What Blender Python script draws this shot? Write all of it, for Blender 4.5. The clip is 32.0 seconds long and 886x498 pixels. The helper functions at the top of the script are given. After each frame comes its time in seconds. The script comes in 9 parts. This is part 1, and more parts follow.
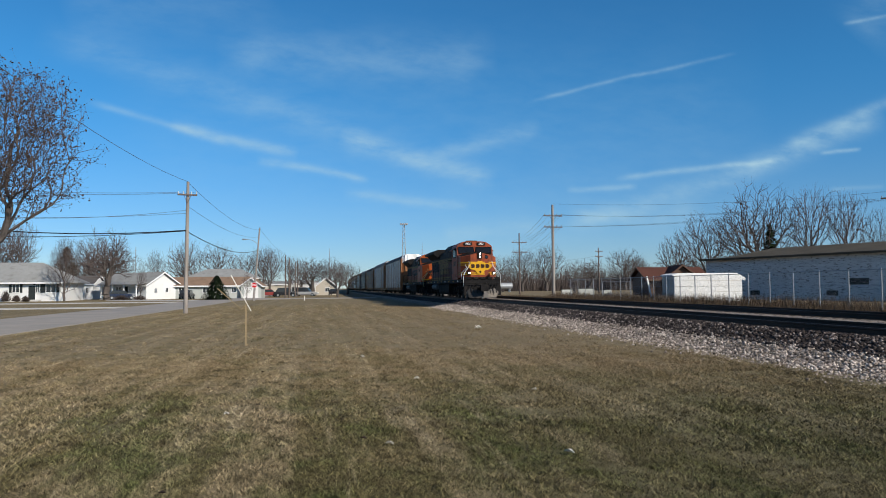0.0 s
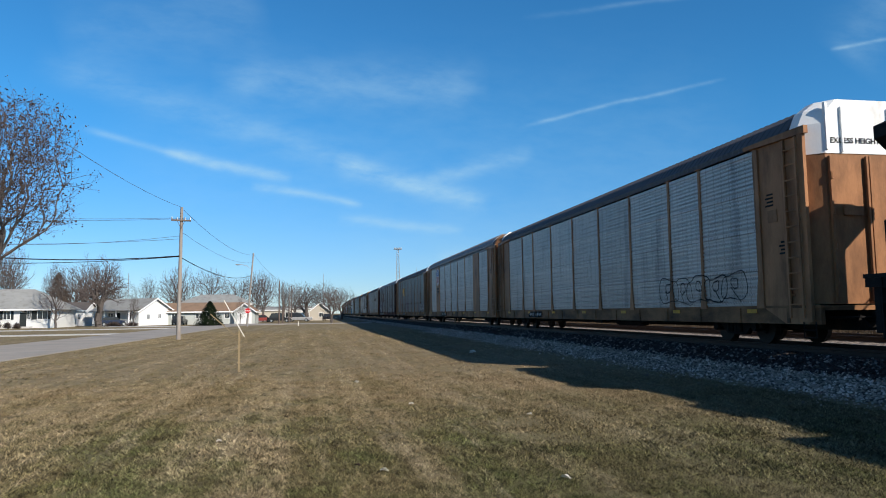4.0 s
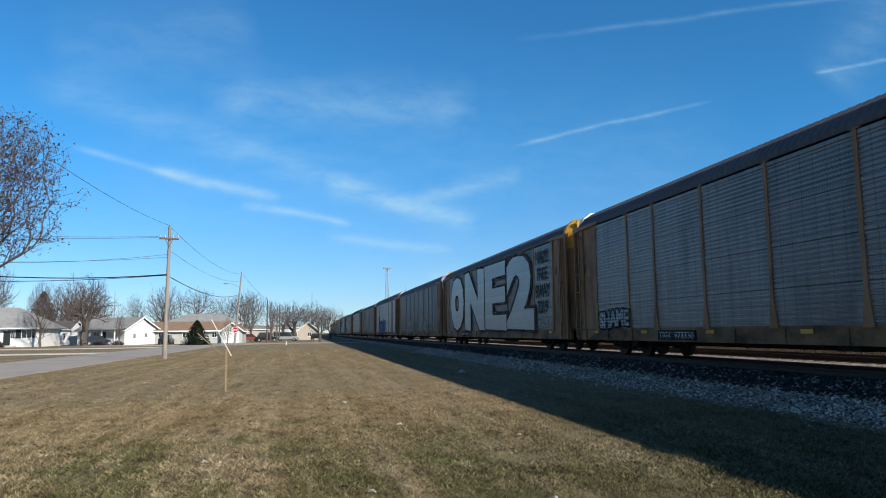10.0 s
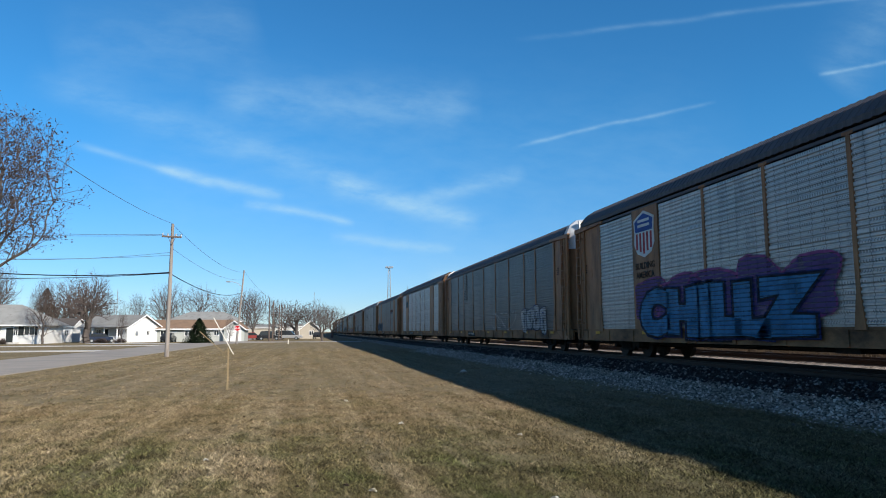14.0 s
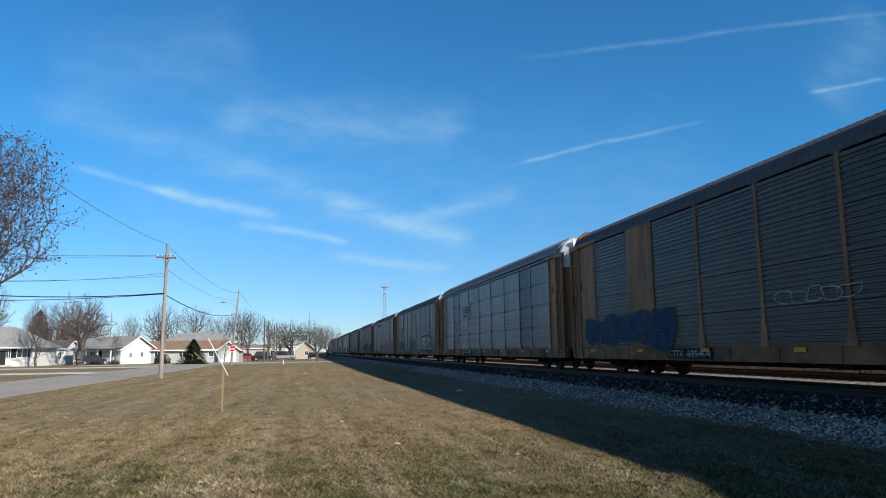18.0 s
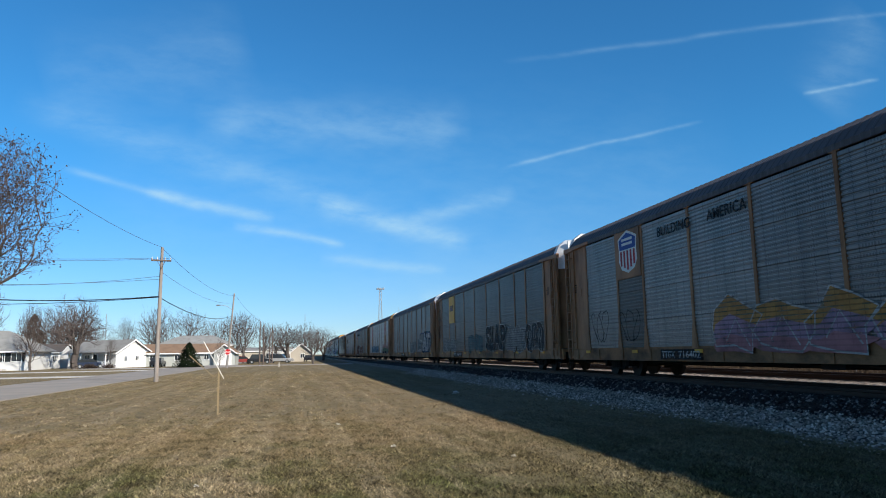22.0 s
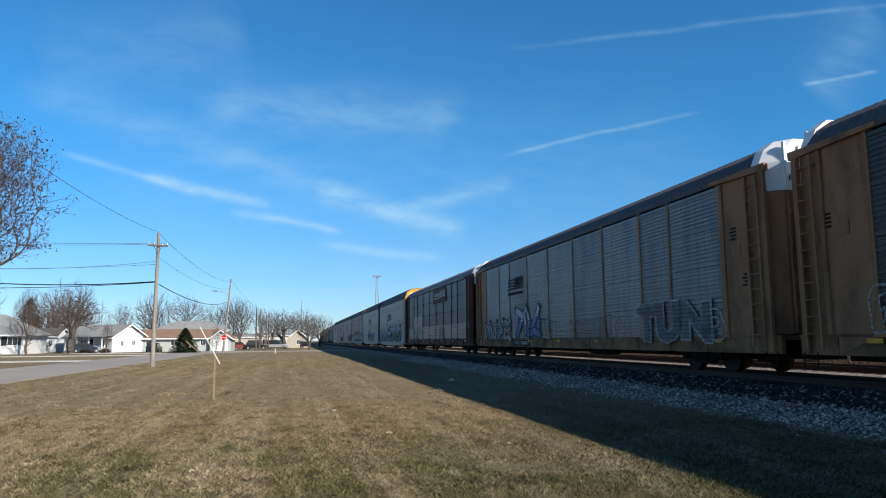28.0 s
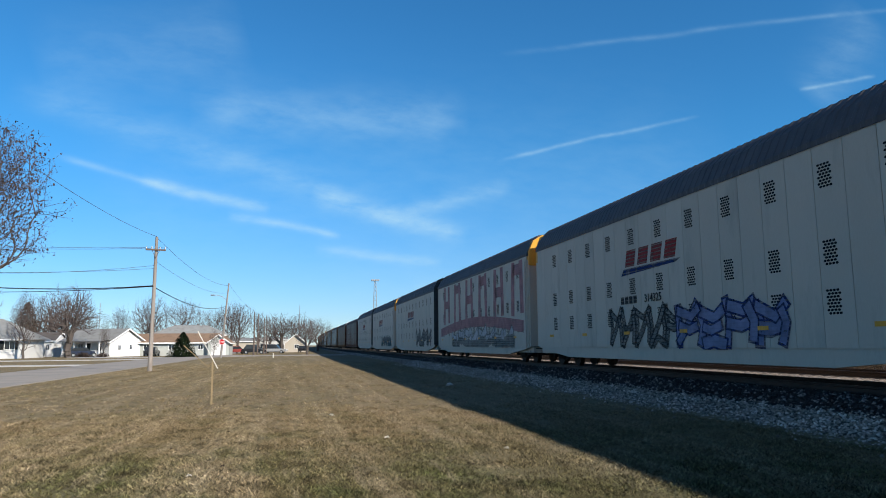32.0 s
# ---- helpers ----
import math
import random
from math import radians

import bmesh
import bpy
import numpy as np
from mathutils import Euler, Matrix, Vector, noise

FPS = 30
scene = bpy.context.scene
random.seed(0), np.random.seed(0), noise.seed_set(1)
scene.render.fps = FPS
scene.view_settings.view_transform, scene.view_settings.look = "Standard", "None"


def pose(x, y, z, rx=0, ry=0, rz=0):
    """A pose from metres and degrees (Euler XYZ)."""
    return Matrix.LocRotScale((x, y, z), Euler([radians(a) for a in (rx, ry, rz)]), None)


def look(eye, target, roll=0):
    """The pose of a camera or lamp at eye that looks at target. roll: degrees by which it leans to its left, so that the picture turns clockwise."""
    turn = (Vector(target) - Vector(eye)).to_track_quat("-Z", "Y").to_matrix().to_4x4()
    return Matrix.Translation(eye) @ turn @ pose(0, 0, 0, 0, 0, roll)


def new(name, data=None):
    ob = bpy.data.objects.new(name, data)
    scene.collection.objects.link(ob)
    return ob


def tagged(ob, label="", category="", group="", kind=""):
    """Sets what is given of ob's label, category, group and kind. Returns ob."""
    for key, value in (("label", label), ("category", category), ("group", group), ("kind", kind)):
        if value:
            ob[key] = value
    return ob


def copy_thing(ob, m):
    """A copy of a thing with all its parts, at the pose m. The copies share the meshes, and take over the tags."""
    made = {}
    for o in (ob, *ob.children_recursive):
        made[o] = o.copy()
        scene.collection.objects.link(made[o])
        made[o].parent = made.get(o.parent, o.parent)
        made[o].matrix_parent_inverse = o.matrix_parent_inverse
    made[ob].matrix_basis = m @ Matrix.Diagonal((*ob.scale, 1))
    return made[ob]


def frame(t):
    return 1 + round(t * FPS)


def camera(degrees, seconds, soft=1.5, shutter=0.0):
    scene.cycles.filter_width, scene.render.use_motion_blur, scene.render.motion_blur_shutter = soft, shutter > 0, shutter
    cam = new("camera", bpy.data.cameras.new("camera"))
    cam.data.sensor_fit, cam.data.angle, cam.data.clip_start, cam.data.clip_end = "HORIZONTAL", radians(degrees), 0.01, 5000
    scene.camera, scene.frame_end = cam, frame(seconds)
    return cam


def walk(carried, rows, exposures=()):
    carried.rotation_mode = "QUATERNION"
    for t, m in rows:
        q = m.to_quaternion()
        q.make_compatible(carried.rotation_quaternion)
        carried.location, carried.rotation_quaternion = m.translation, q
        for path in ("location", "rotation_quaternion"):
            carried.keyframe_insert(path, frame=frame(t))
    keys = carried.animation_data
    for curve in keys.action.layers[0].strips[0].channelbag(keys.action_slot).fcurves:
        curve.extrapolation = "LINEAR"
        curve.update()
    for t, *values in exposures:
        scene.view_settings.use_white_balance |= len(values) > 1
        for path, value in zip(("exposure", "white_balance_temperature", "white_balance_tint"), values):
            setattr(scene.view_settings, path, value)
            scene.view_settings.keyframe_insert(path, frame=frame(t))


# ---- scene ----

cam = camera(64, 32.0, soft=1.0, shutter=0.0)
walk(cam, [
    (0, pose(0, 0, 1.6, 93.11, 0.41, -9.59)),
    (0.5, pose(0, 0, 1.6, 93.69, 0.56, -9.47)),
    (1, pose(0, 0, 1.6, 93.90, 0.64, -9.53)),
    (1.5, pose(0, 0, 1.6, 93.66, 0.62, -9.72)),
    (2, pose(0, 0, 1.6, 94.04, 0.56, -9.53)),
    (2.5, pose(0, 0, 1.6, 94.15, 0.63, -9.50)),
    (3, pose(0, 0, 1.6, 94.50, 0.57, -9.73)),
    (3.5, pose(0, 0, 1.6, 94.81, 0.62, -9.98)),
    (5.5, pose(0, 0, 1.6, 95.76, 0.85, -10.10)),
    (6, pose(0, 0, 1.6, 95.95, 0.62, -10.45)),
    (6.5, pose(0, 0, 1.6, 96.09, 0.71, -9.87)),
    (7, pose(0, 0, 1.6, 95.99, 0.85, -10.08)),
    (7.5, pose(0, 0, 1.6, 95.58, 0.82, -10.16)),
    (8, pose(0, 0, 1.6, 95.57, 0.45, -11.01)),
    (8.5, pose(0, 0, 1.6, 94.95, 0.01, -11.25)),
    (9, pose(0, 0, 1.6, 95.48, 0.49, -11.30)),
    (9.5, pose(0, 0, 1.6, 96.03, 0.71, -10.91)),
    (10, pose(0, 0, 1.6, 96.64, 0.60, -10.93)),
    (10.5, pose(0, 0, 1.6, 96.74, 0.80, -10.91)),
    (11, pose(0, 0, 1.6, 96.70, 0.83, -10.79)),
    (11.5, pose(0, 0, 1.6, 96.44, 0.54, -11.14)),
    (12, pose(0, 0, 1.6, 96.58, 0.46, -11.12)),
    (12.5, pose(0, 0, 1.6, 96.66, 0.51, -11.28)),
    (13, pose(0, 0, 1.6, 97.09, 0.65, -11.04)),
    (13.5, pose(0, 0, 1.6, 96.85, 0.74, -10.95)),
    (14, pose(0, 0, 1.6, 96.61, 0.24, -10.78)),
    (14.5, pose(0, 0, 1.6, 96.85, 0.16, -11.02)),
    (16.5, pose(0, 0, 1.6, 97.20, 0.59, -10.96)),
    (17, pose(0, 0, 1.6, 97.76, 0.56, -10.85)),
    (17.5, pose(0, 0, 1.6, 97.98, 0.78, -10.81)),
    (18, pose(0, 0, 1.6, 98.13, 0.67, -11.11)),
    (18.5, pose(0, 0, 1.6, 97.62, 0.92, -11.48)),
    (19, pose(0, 0, 1.6, 97.77, 0.82, -11.42)),
    (19.5, pose(0, 0, 1.6, 98.25, 0.91, -11.15)),
    (20, pose(0, 0, 1.6, 98.24, 0.94, -11.25)),
    (20.5, pose(0, 0, 1.6, 98.04, 0.80, -11.22)),
    (21, pose(0, 0, 1.6, 98.06, 0.79, -11.48)),
    (21.5, pose(0, 0, 1.6, 97.97, 0.93, -11.58)),
    (22, pose(0, 0, 1.6, 98.28, 0.95, -11.43)),
    (22.5, pose(0, 0, 1.6, 98.09, 0.95, -11.75)),
    (23, pose(0, 0, 1.6, 97.78, 0.59, -11.95)),
    (23.5, pose(0, 0, 1.6, 97.46, 0.73, -12.49)),
    (24, pose(0, 0, 1.6, 97.24, 0.75, -12.37)),
    (24.5, pose(0, 0, 1.6, 97.87, 0.83, -12.30)),
    (25, pose(0, 0, 1.6, 97.71, 0.70, -11.68)),
    (25.5, pose(0, 0, 1.6, 97.69, 0.57, -11.65)),
    (27.5, pose(0, 0, 1.6, 97.27, 0.64, -11.93)),
    (28, pose(0, 0, 1.6, 97.30, 0.43, -11.74)),
    (28.5, pose(0, 0, 1.6, 97.29, 0.68, -12.27)),
    (29, pose(0, 0, 1.6, 97.05, 0.62, -11.96)),
    (29.5, pose(0, 0, 1.6, 97.42, 0.50, -12.16)),
    (30, pose(0, 0, 1.6, 97.43, 0.72, -11.37)),
    (30.5, pose(0, 0, 1.6, 97.33, 0.97, -11.58)),
    (31, pose(0, 0, 1.6, 97.04, 0.61, -11.59)),
    (31.5, pose(0, 0, 1.6, 97.43, 0.45, -12.03)),
    (32, pose(0, 0, 1.6, 97.64, 0.43, -11.89)),
], [(0, 0.08), (1.5, 0.17), (2.5, 0.28), (3.5, 0.32), (6, 0.38), (9, 0.4), (20, 0.4), (28, 0.44), (32, 0.44)])

# ---- light ----
SUN = Vector((7.0, -9.0, 6.5)).normalized()
lamp = new("sun", bpy.data.lights.new("sun", "SUN"))
lamp.data.energy, lamp.data.angle, lamp.data.color = 5.0, radians(0.55), (1.0, 0.94, 0.84)
lamp.matrix_world = look(SUN * 60, (0, 0, 0))

# cirrus streaks and vapour trails on the sky: ends as (x/y, z/y), half width, strength
STREAKS = [
    (-0.315, 0.251, -0.125, 0.200, 0.0046, 0.30),
    (-0.206, 0.223, -0.033, 0.188, 0.0075, 0.45),
    (-0.092, 0.180, 0.065, 0.154, 0.0055, 0.50),
    (-0.378, 0.340, 0.102, 0.200, 0.0198, 0.20),
    (0.022, 0.215, 0.250, 0.154, 0.0137, 0.50),
    (0.026, 0.134, 0.211, 0.117, 0.0072, 0.40),
    (0.148, 0.185, 0.320, 0.239, 0.0115, 0.26),
    (0.354, 0.144, 0.470, 0.149, 0.0042, 0.40),
    (0.353, 0.090, 0.629, 0.170, 0.0134, 0.32),
    (0.600, 0.162, 0.899, 0.273, 0.0167, 0.50),
    (0.431, 0.160, 0.726, 0.201, 0.0043, 0.50),
    (0.775, 0.209, 0.853, 0.217, 0.0027, 0.30),
    (0.788, 0.151, 0.894, 0.159, 0.0036, 0.25),
    (0.707, 0.213, 0.934, 0.307, 0.0090, 0.35),
    (-0.148, 0.324, 0.253, 0.333, 0.0319, 0.22),
    (0.295, 0.274, 0.64, 0.364, 0.0028, 0.3),
    (0.776, 0.209, 0.853, 0.216, 0.0032, 0.3),
    (0.826, 0.42, 0.984, 0.456, 0.0032, 0.35),
    (0.3, 0.441, 1.105, 0.6, 0.004, 0.16),
    (0.853, 0.392, 0.983, 0.575, 0.0478, 0.14),
    (-0.345, 0.363, -0.07, 0.442, 0.0558, 0.12),
    (0.166, 0.076, 0.318, 0.083, 0.0128, 0.3),
    (0.353, 0.102, 0.579, 0.109, 0.0159, 0.25),
    # not streaks: two wide faint veils added to brighten the middle of the sky
    (-0.3, 0.2, 0.7, 0.24, 0.13, 0.09),
    (0.0, 0.07, 0.9, 0.09, 0.06, 0.1),
]


def nodes_of(tree):
    """Small helpers to add and link nodes."""
    def add(kind, operation="", data_type=""):
        n = tree.nodes.new(kind)
        if operation:
            n.operation = operation
        if data_type:
            n.data_type = data_type
        return n

    def put(sock, v):
        if isinstance(v, bpy.types.NodeSocket):
            tree.links.new(v, sock)
        else:
            sock.default_value = v

    def m(op, a, b=None, c=None, clamp=False):
        n = add("ShaderNodeMath", op)
        n.use_clamp = clamp
        put(n.inputs[0], a)
        if b is not None:
            put(n.inputs[1], b)
        if c is not None:
            put(n.inputs[2], c)
        return n.outputs[0]
    return add, put, m


def make_sky():
    world = bpy.data.worlds.new("sky")
    scene.world = world
    world.use_nodes = True
    tree = world.node_tree
    tree.nodes.clear()
    add, put, m = nodes_of(tree)
    sky = add("ShaderNodeTexSky")
    sky.sky_type, sky.sun_disc = "NISHITA", False
    sky.sun_elevation = math.asin(SUN.z)
    sky.sun_rotation = math.atan2(SUN.x, SUN.y)
    sky.altitude, sky.air_density, sky.dust_density, sky.ozone_density = 300, 1.0, 0.0, 6.0
    co = add("ShaderNodeTexCoord")
    wob = add("ShaderNodeTexNoise")
    wob.inputs["Scale"].default_value, wob.inputs["Detail"].default_value = 9.0, 5.0
    tree.links.new(co.outputs["Generated"], wob.inputs["Vector"])
    sep = add("ShaderNodeSeparateXYZ")
    put(sep.inputs[0], co.outputs["Generated"])
    front = m("GREATER_THAN", sep.outputs[1], 0.15)
    y = m("MAXIMUM", sep.outputs[1], 0.15)
    u = m("DIVIDE", sep.outputs[0], y)
    w = m("DIVIDE", sep.outputs[2], y)
    shift = m("MULTIPLY_ADD", wob.outputs[0], 0.014, -0.007)
    w = m("ADD", w, shift)
    comb = add("ShaderNodeCombineXYZ")
    put(comb.inputs[0], u)
    put(comb.inputs[1], w)
    fine = add("ShaderNodeTexNoise")
    fine.inputs["Scale"].default_value, fine.inputs["Detail"].default_value, fine.inputs["Roughness"].default_value = 14.0, 6.0, 0.6
    fmap = add("ShaderNodeMapping")
    fmap.inputs["Rotation"].default_value = (0, 0, 0.35)
    fmap.inputs["Scale"].default_value = (1.0, 2.6, 1)
    put(fmap.inputs[0], comb.outputs[0])
    put(fine.inputs["Vector"], fmap.outputs[0])
    total = None
    for x0, y0, x1, y1, half, power in STREAKS:
        dx, dy = x1 - x0, y1 - y0
        n = math.hypot(dx, dy)
        dx, dy = dx / n, dy / n
        along = m("ADD", m("MULTIPLY", u, dx), m("MULTIPLY_ADD", w, dy, -(x0 * dx + y0 * dy)))
        across = m("ADD", m("MULTIPLY", u, -dy), m("MULTIPLY_ADD", w, dx, x0 * dy - y0 * dx))
        a = m("MULTIPLY_ADD", along, 2 / n, -1.0)
        a = m("MULTIPLY", m("SUBTRACT", 1.0, m("MULTIPLY", a, a)), 2.2, clamp=True)
        c = m("MULTIPLY", across, 1 / half)
        c = m("POWER", 2.718, m("MULTIPLY", m("MULTIPLY", c, c), -1.0))
        v = m("MULTIPLY", m("MULTIPLY", a, c), power * 0.85)
        total = v if total is None else m("ADD", total, v)
    veil = add("ShaderNodeMapRange")
    put(veil.inputs[0], fine.outputs[0])
    for i, v in enumerate((0.32, 0.68, 0.35, 1.25)):
        veil.inputs[i + 1].default_value = v
    total = m("MULTIPLY", m("MULTIPLY", total, veil.outputs[0]), front, clamp=True)
    mix = add("ShaderNodeMix", "", "RGBA")
    put(mix.inputs[0], total)
    deep = add("ShaderNodeVectorMath", "MULTIPLY")
    tree.links.new(sky.outputs[0], deep.inputs[0])
    rise = add("ShaderNodeMapRange")
    rise.interpolation_type = "SMOOTHSTEP"
    put(rise.inputs[0], sep.outputs[2])
    rise.inputs[1].default_value, rise.inputs[2].default_value = -0.02, 0.3
    tint = add("ShaderNodeMix", "", "RGBA")
    put(tint.inputs[0], rise.outputs[0])
    tint.inputs[6].default_value, tint.inputs[7].default_value = (0.97, 1.14, 1.4, 1), (0.54, 1.43, 1.7, 1)
    # towards the zenith the sky is deeper and less tinted
    high = add("ShaderNodeMapRange")
    high.interpolation_type = "SMOOTHSTEP"
    put(high.inputs[0], sep.outputs[2])
    high.inputs[1].default_value, high.inputs[2].default_value = 0.46, 0.85
    upper = add("ShaderNodeMix", "", "RGBA")
    put(upper.inputs[0], high.outputs[0])
    tree.links.new(tint.outputs[2], upper.inputs[6])
    upper.inputs[7].default_value = (1.25, 0.85, 0.8, 1)
    tree.links.new(upper.outputs[2], deep.inputs[1])
    tree.links.new(deep.outputs[0], mix.inputs[6])
    mix.inputs[7].default_value = (5.6, 8.6, 10.4, 1)
    back = add("ShaderNodeBackground")
    tree.links.new(mix.outputs[2], back.inputs[0])
    back.inputs[1].default_value = 0.0665
    out = add("ShaderNodeOutputWorld")
    tree.links.new(back.outputs[0], out.inputs[0])


make_sky()

# ---- materials ----
def mat(name, base, rough=0.7, metal=0.0, vary=0.25, size=2.0, grain=40.0, bump=0.15, dirt=None, dirt_amount=0.0, dirt_size=1.2, stretch=(1, 1, 1), hue=None, per_object=0.0):
    """A painted, wooden or mineral surface: grain, patches and stains at two scales, in object space."""
    ma = bpy.data.materials.new(name)
    ma.use_nodes = True
    tree = ma.node_tree
    add, put, m = nodes_of(tree)
    sh = tree.nodes["Principled BSDF"]
    co = add("ShaderNodeTexCoord")
    mp = add("ShaderNodeMapping")
    mp.inputs["Scale"].default_value = stretch
    info = add("ShaderNodeObjectInfo")
    tree.links.new(co.outputs["Object"], mp.inputs[0])
    off = add("ShaderNodeVectorMath", "ADD")
    tree.links.new(mp.outputs[0], off.inputs[0])
    sc = m("MULTIPLY", info.outputs["Random"], 37.0)
    put(off.inputs[1], sc)
    a, b = add("ShaderNodeTexNoise"), add("ShaderNodeTexNoise")
    for n, s, d in ((a, size, 5.0), (b, grain, 3.0)):
        n.inputs["Scale"].default_value, n.inputs["Detail"].default_value = s, d
        tree.links.new(off.outputs[0], n.inputs["Vector"])
    ramp = add("ShaderNodeMix", "", "RGBA")
    lo = [c * (1 - vary) for c in base] if hue is None else hue
    hi = [min(1, c * (1 + vary)) for c in base]
    ramp.inputs[6].default_value, ramp.inputs[7].default_value = (*lo, 1), (*hi, 1)
    fac = m("ADD", m("MULTIPLY", a.outputs[0], 0.65), m("MULTIPLY", b.outputs[0], 0.35))
    fac = m("MULTIPLY_ADD", fac, 2.2, -0.6, clamp=True)
    put(ramp.inputs[0], fac)
    col = ramp.outputs[2]
    if dirt_amount:
        dn = add("ShaderNodeTexNoise")
        dn.inputs["Scale"].default_value, dn.inputs["Detail"].default_value, dn.inputs["Roughness"].default_value = dirt_size, 8.0, 0.65
        tree.links.new(off.outputs[0], dn.inputs["Vector"])
        amount = m("MULTIPLY_ADD", dn.outputs[0], 4.0, -2.6 + 1.6 * dirt_amount, clamp=True)
        mix = add("ShaderNodeMix", "", "RGBA")
        put(mix.inputs[0], m("MULTIPLY", amount, 0.85))
        tree.links.new(col, mix.inputs[6])
        mix.inputs[7].default_value = (*(dirt or (0.08, 0.06, 0.045)), 1)
        col = mix.outputs[2]
    if per_object:
        hs = add("ShaderNodeHueSaturation")
        put(hs.inputs["Value"], m("MULTIPLY_ADD", info.outputs["Random"], 2 * per_object, 1 - per_object))
        tree.links.new(col, hs.inputs["Color"])
        col = hs.outputs[0]
    tree.links.new(col, sh.inputs["Base Color"])
    put(sh.inputs["Roughness"], m("MULTIPLY_ADD", a.outputs[0], 0.25, rough - 0.12, clamp=True))
    sh.inputs["Metallic"].default_value = metal
    sh.inputs["Specular IOR Level"].default_value = 0.08 if rough > 0.38 else 0.5
    if bump:
        bp = add("ShaderNodeBump")
        bp.inputs["Strength"].default_value, bp.inputs["Distance"].default_value = bump, 0.02
        tree.links.new(b.outputs[0], bp.inputs["Height"])
        tree.links.new(bp.outputs[0], sh.inputs["Normal"])
    return ma


def glow(name, colour, strength):
    ma = bpy.data.materials.new(name)
    ma.use_nodes = True
    sh = ma.node_tree.nodes["Principled BSDF"]
    sh.inputs["Base Color"].default_value = (*colour, 1)
    sh.inputs["Emission Color"].default_value = (*colour, 1)
    sh.inputs["Emission Strength"].default_value = strength
    return ma


def glass(name, colour=(0.02, 0.025, 0.03), rough=0.06):
    ma = bpy.data.materials.new(name)
    ma.use_nodes = True
    sh = ma.node_tree.nodes["Principled BSDF"]
    sh.inputs["Base Color"].default_value = (*colour, 1)
    sh.inputs["Roughness"].default_value = rough
    sh.inputs["Specular IOR Level"].default_value = 0.8
    return ma


# ---- mesh helpers ----
def box(bm, x0, x1, y0, y1, z0, z1):
    v = [bm.verts.new(c) for c in ((x0, y0, z0), (x1, y0, z0), (x1, y1, z0), (x0, y1, z0), (x0, y0, z1), (x1, y0, z1), (x1, y1, z1), (x0, y1, z1))]
    for f in ((3, 2, 1, 0), (4, 5, 6, 7), (0, 1, 5, 4), (1, 2, 6, 5), (2, 3, 7, 6), (3, 0, 4, 7)):
        bm.faces.new([v[i] for i in f])
    return v


def bevel_box(bm, x0, x1, y0, y1, z0, z1, r=0.02):
    part_bm = bmesh.new()
    box(part_bm, x0, x1, y0, y1, z0, z1)
    bmesh.ops.bevel(part_bm, geom=part_bm.edges[:], offset=r, segments=2, affect="EDGES", clamp_overlap=True)
    join(bm, part_bm)


def join(bm, other):
    seen = {v: bm.verts.new(v.co) for v in other.verts}
    for f in other.faces:
        bm.faces.new([seen[v] for v in f.verts])
    other.free()


def prism(bm, pts, axis, a, b):
    """A polygon drawn in the plane across the axis, drawn out from a to b."""
    def at(p, d):
        return {"x": (d, p[0], p[1]), "y": (p[0], d, p[1]), "z": (p[0], p[1], d)}[axis]
    lo, hi = [bm.verts.new(at(p, a)) for p in pts], [bm.verts.new(at(p, b)) for p in pts]
    n = len(pts)
    bm.faces.new(lo)
    bm.faces.new(hi[::-1])
    for i in range(n):
        bm.faces.new((lo[i], hi[i], hi[(i + 1) % n], lo[(i + 1) % n]))


def tube(bm, p, q, r, r2=None, n=6, caps=True):
    p, q = Vector(p), Vector(q)
    r2 = r if r2 is None else r2
    d = (q - p).normalized()
    s = d.orthogonal().normalized()
    t = d.cross(s)
    ring = lambda c, k: [bm.verts.new(c + s * (k * math.cos(2 * math.pi * i / n)) + t * (k * math.sin(2 * math.pi * i / n))) for i in range(n)]
    a, b = ring(p, r), ring(q, r2)
    for i in range(n):
        bm.faces.new((a[i], a[(i + 1) % n], b[(i + 1) % n], b[i]))
    if caps:
        bm.faces.new(a[::-1])
        bm.faces.new(b)


def pipe(bm, pts, r, n=6):
    """One bent tube through the points."""
    pts = [Vector(p) for p in pts]
    rings = []
    up = None
    for i, p in enumerate(pts):
        d = (pts[min(i + 1, len(pts) - 1)] - pts[max(i - 1, 0)]).normalized()
        if up is None or abs(up.dot(d)) > 0.95:
            up = d.orthogonal().normalized()
        s = d.cross(up).normalized()
        up = s.cross(d).normalized()
        rings.append([bm.verts.new(p + s * (r * math.cos(2 * math.pi * k / n)) + up * (r * math.sin(2 * math.pi * k / n))) for k in range(n)])
    for a, b in zip(rings, rings[1:]):
        for k in range(n):
            bm.faces.new((a[k], a[(k + 1) % n], b[(k + 1) % n], b[k]))
    bm.faces.new(rings[0][::-1])
    bm.faces.new(rings[-1])


def mesh_of(name, bm, material=None, smooth=False):
    bmesh.ops.recalc_face_normals(bm, faces=bm.faces[:])
    me = bpy.data.meshes.new(name)
    bm.to_mesh(me)
    bm.free()
    me.materials.append(material)
    if smooth:
        me.shade_smooth()
    return me


def part(name, bm, material, parent=None, label="", smooth=False):
    """Links a bmesh as one mesh object under a thing or part."""
    ob = new(name, mesh_of(name, bm, material, smooth))
    if parent:
        ob.parent = parent
    return tagged(ob, label)


def piece(name, me, material, parent, at=(0, 0, 0), label="", turn=0.0):
    """An object of its own on a shared mesh, with its own material."""
    ob = new(name, me)
    ob.parent = parent
    ob.location = at
    if turn:
        ob.rotation_euler = (0, 0, turn)
    if material is not None:
        ob.material_slots[0].link = "OBJECT"
        ob.material_slots[0].material = material
    return tagged(ob, label)


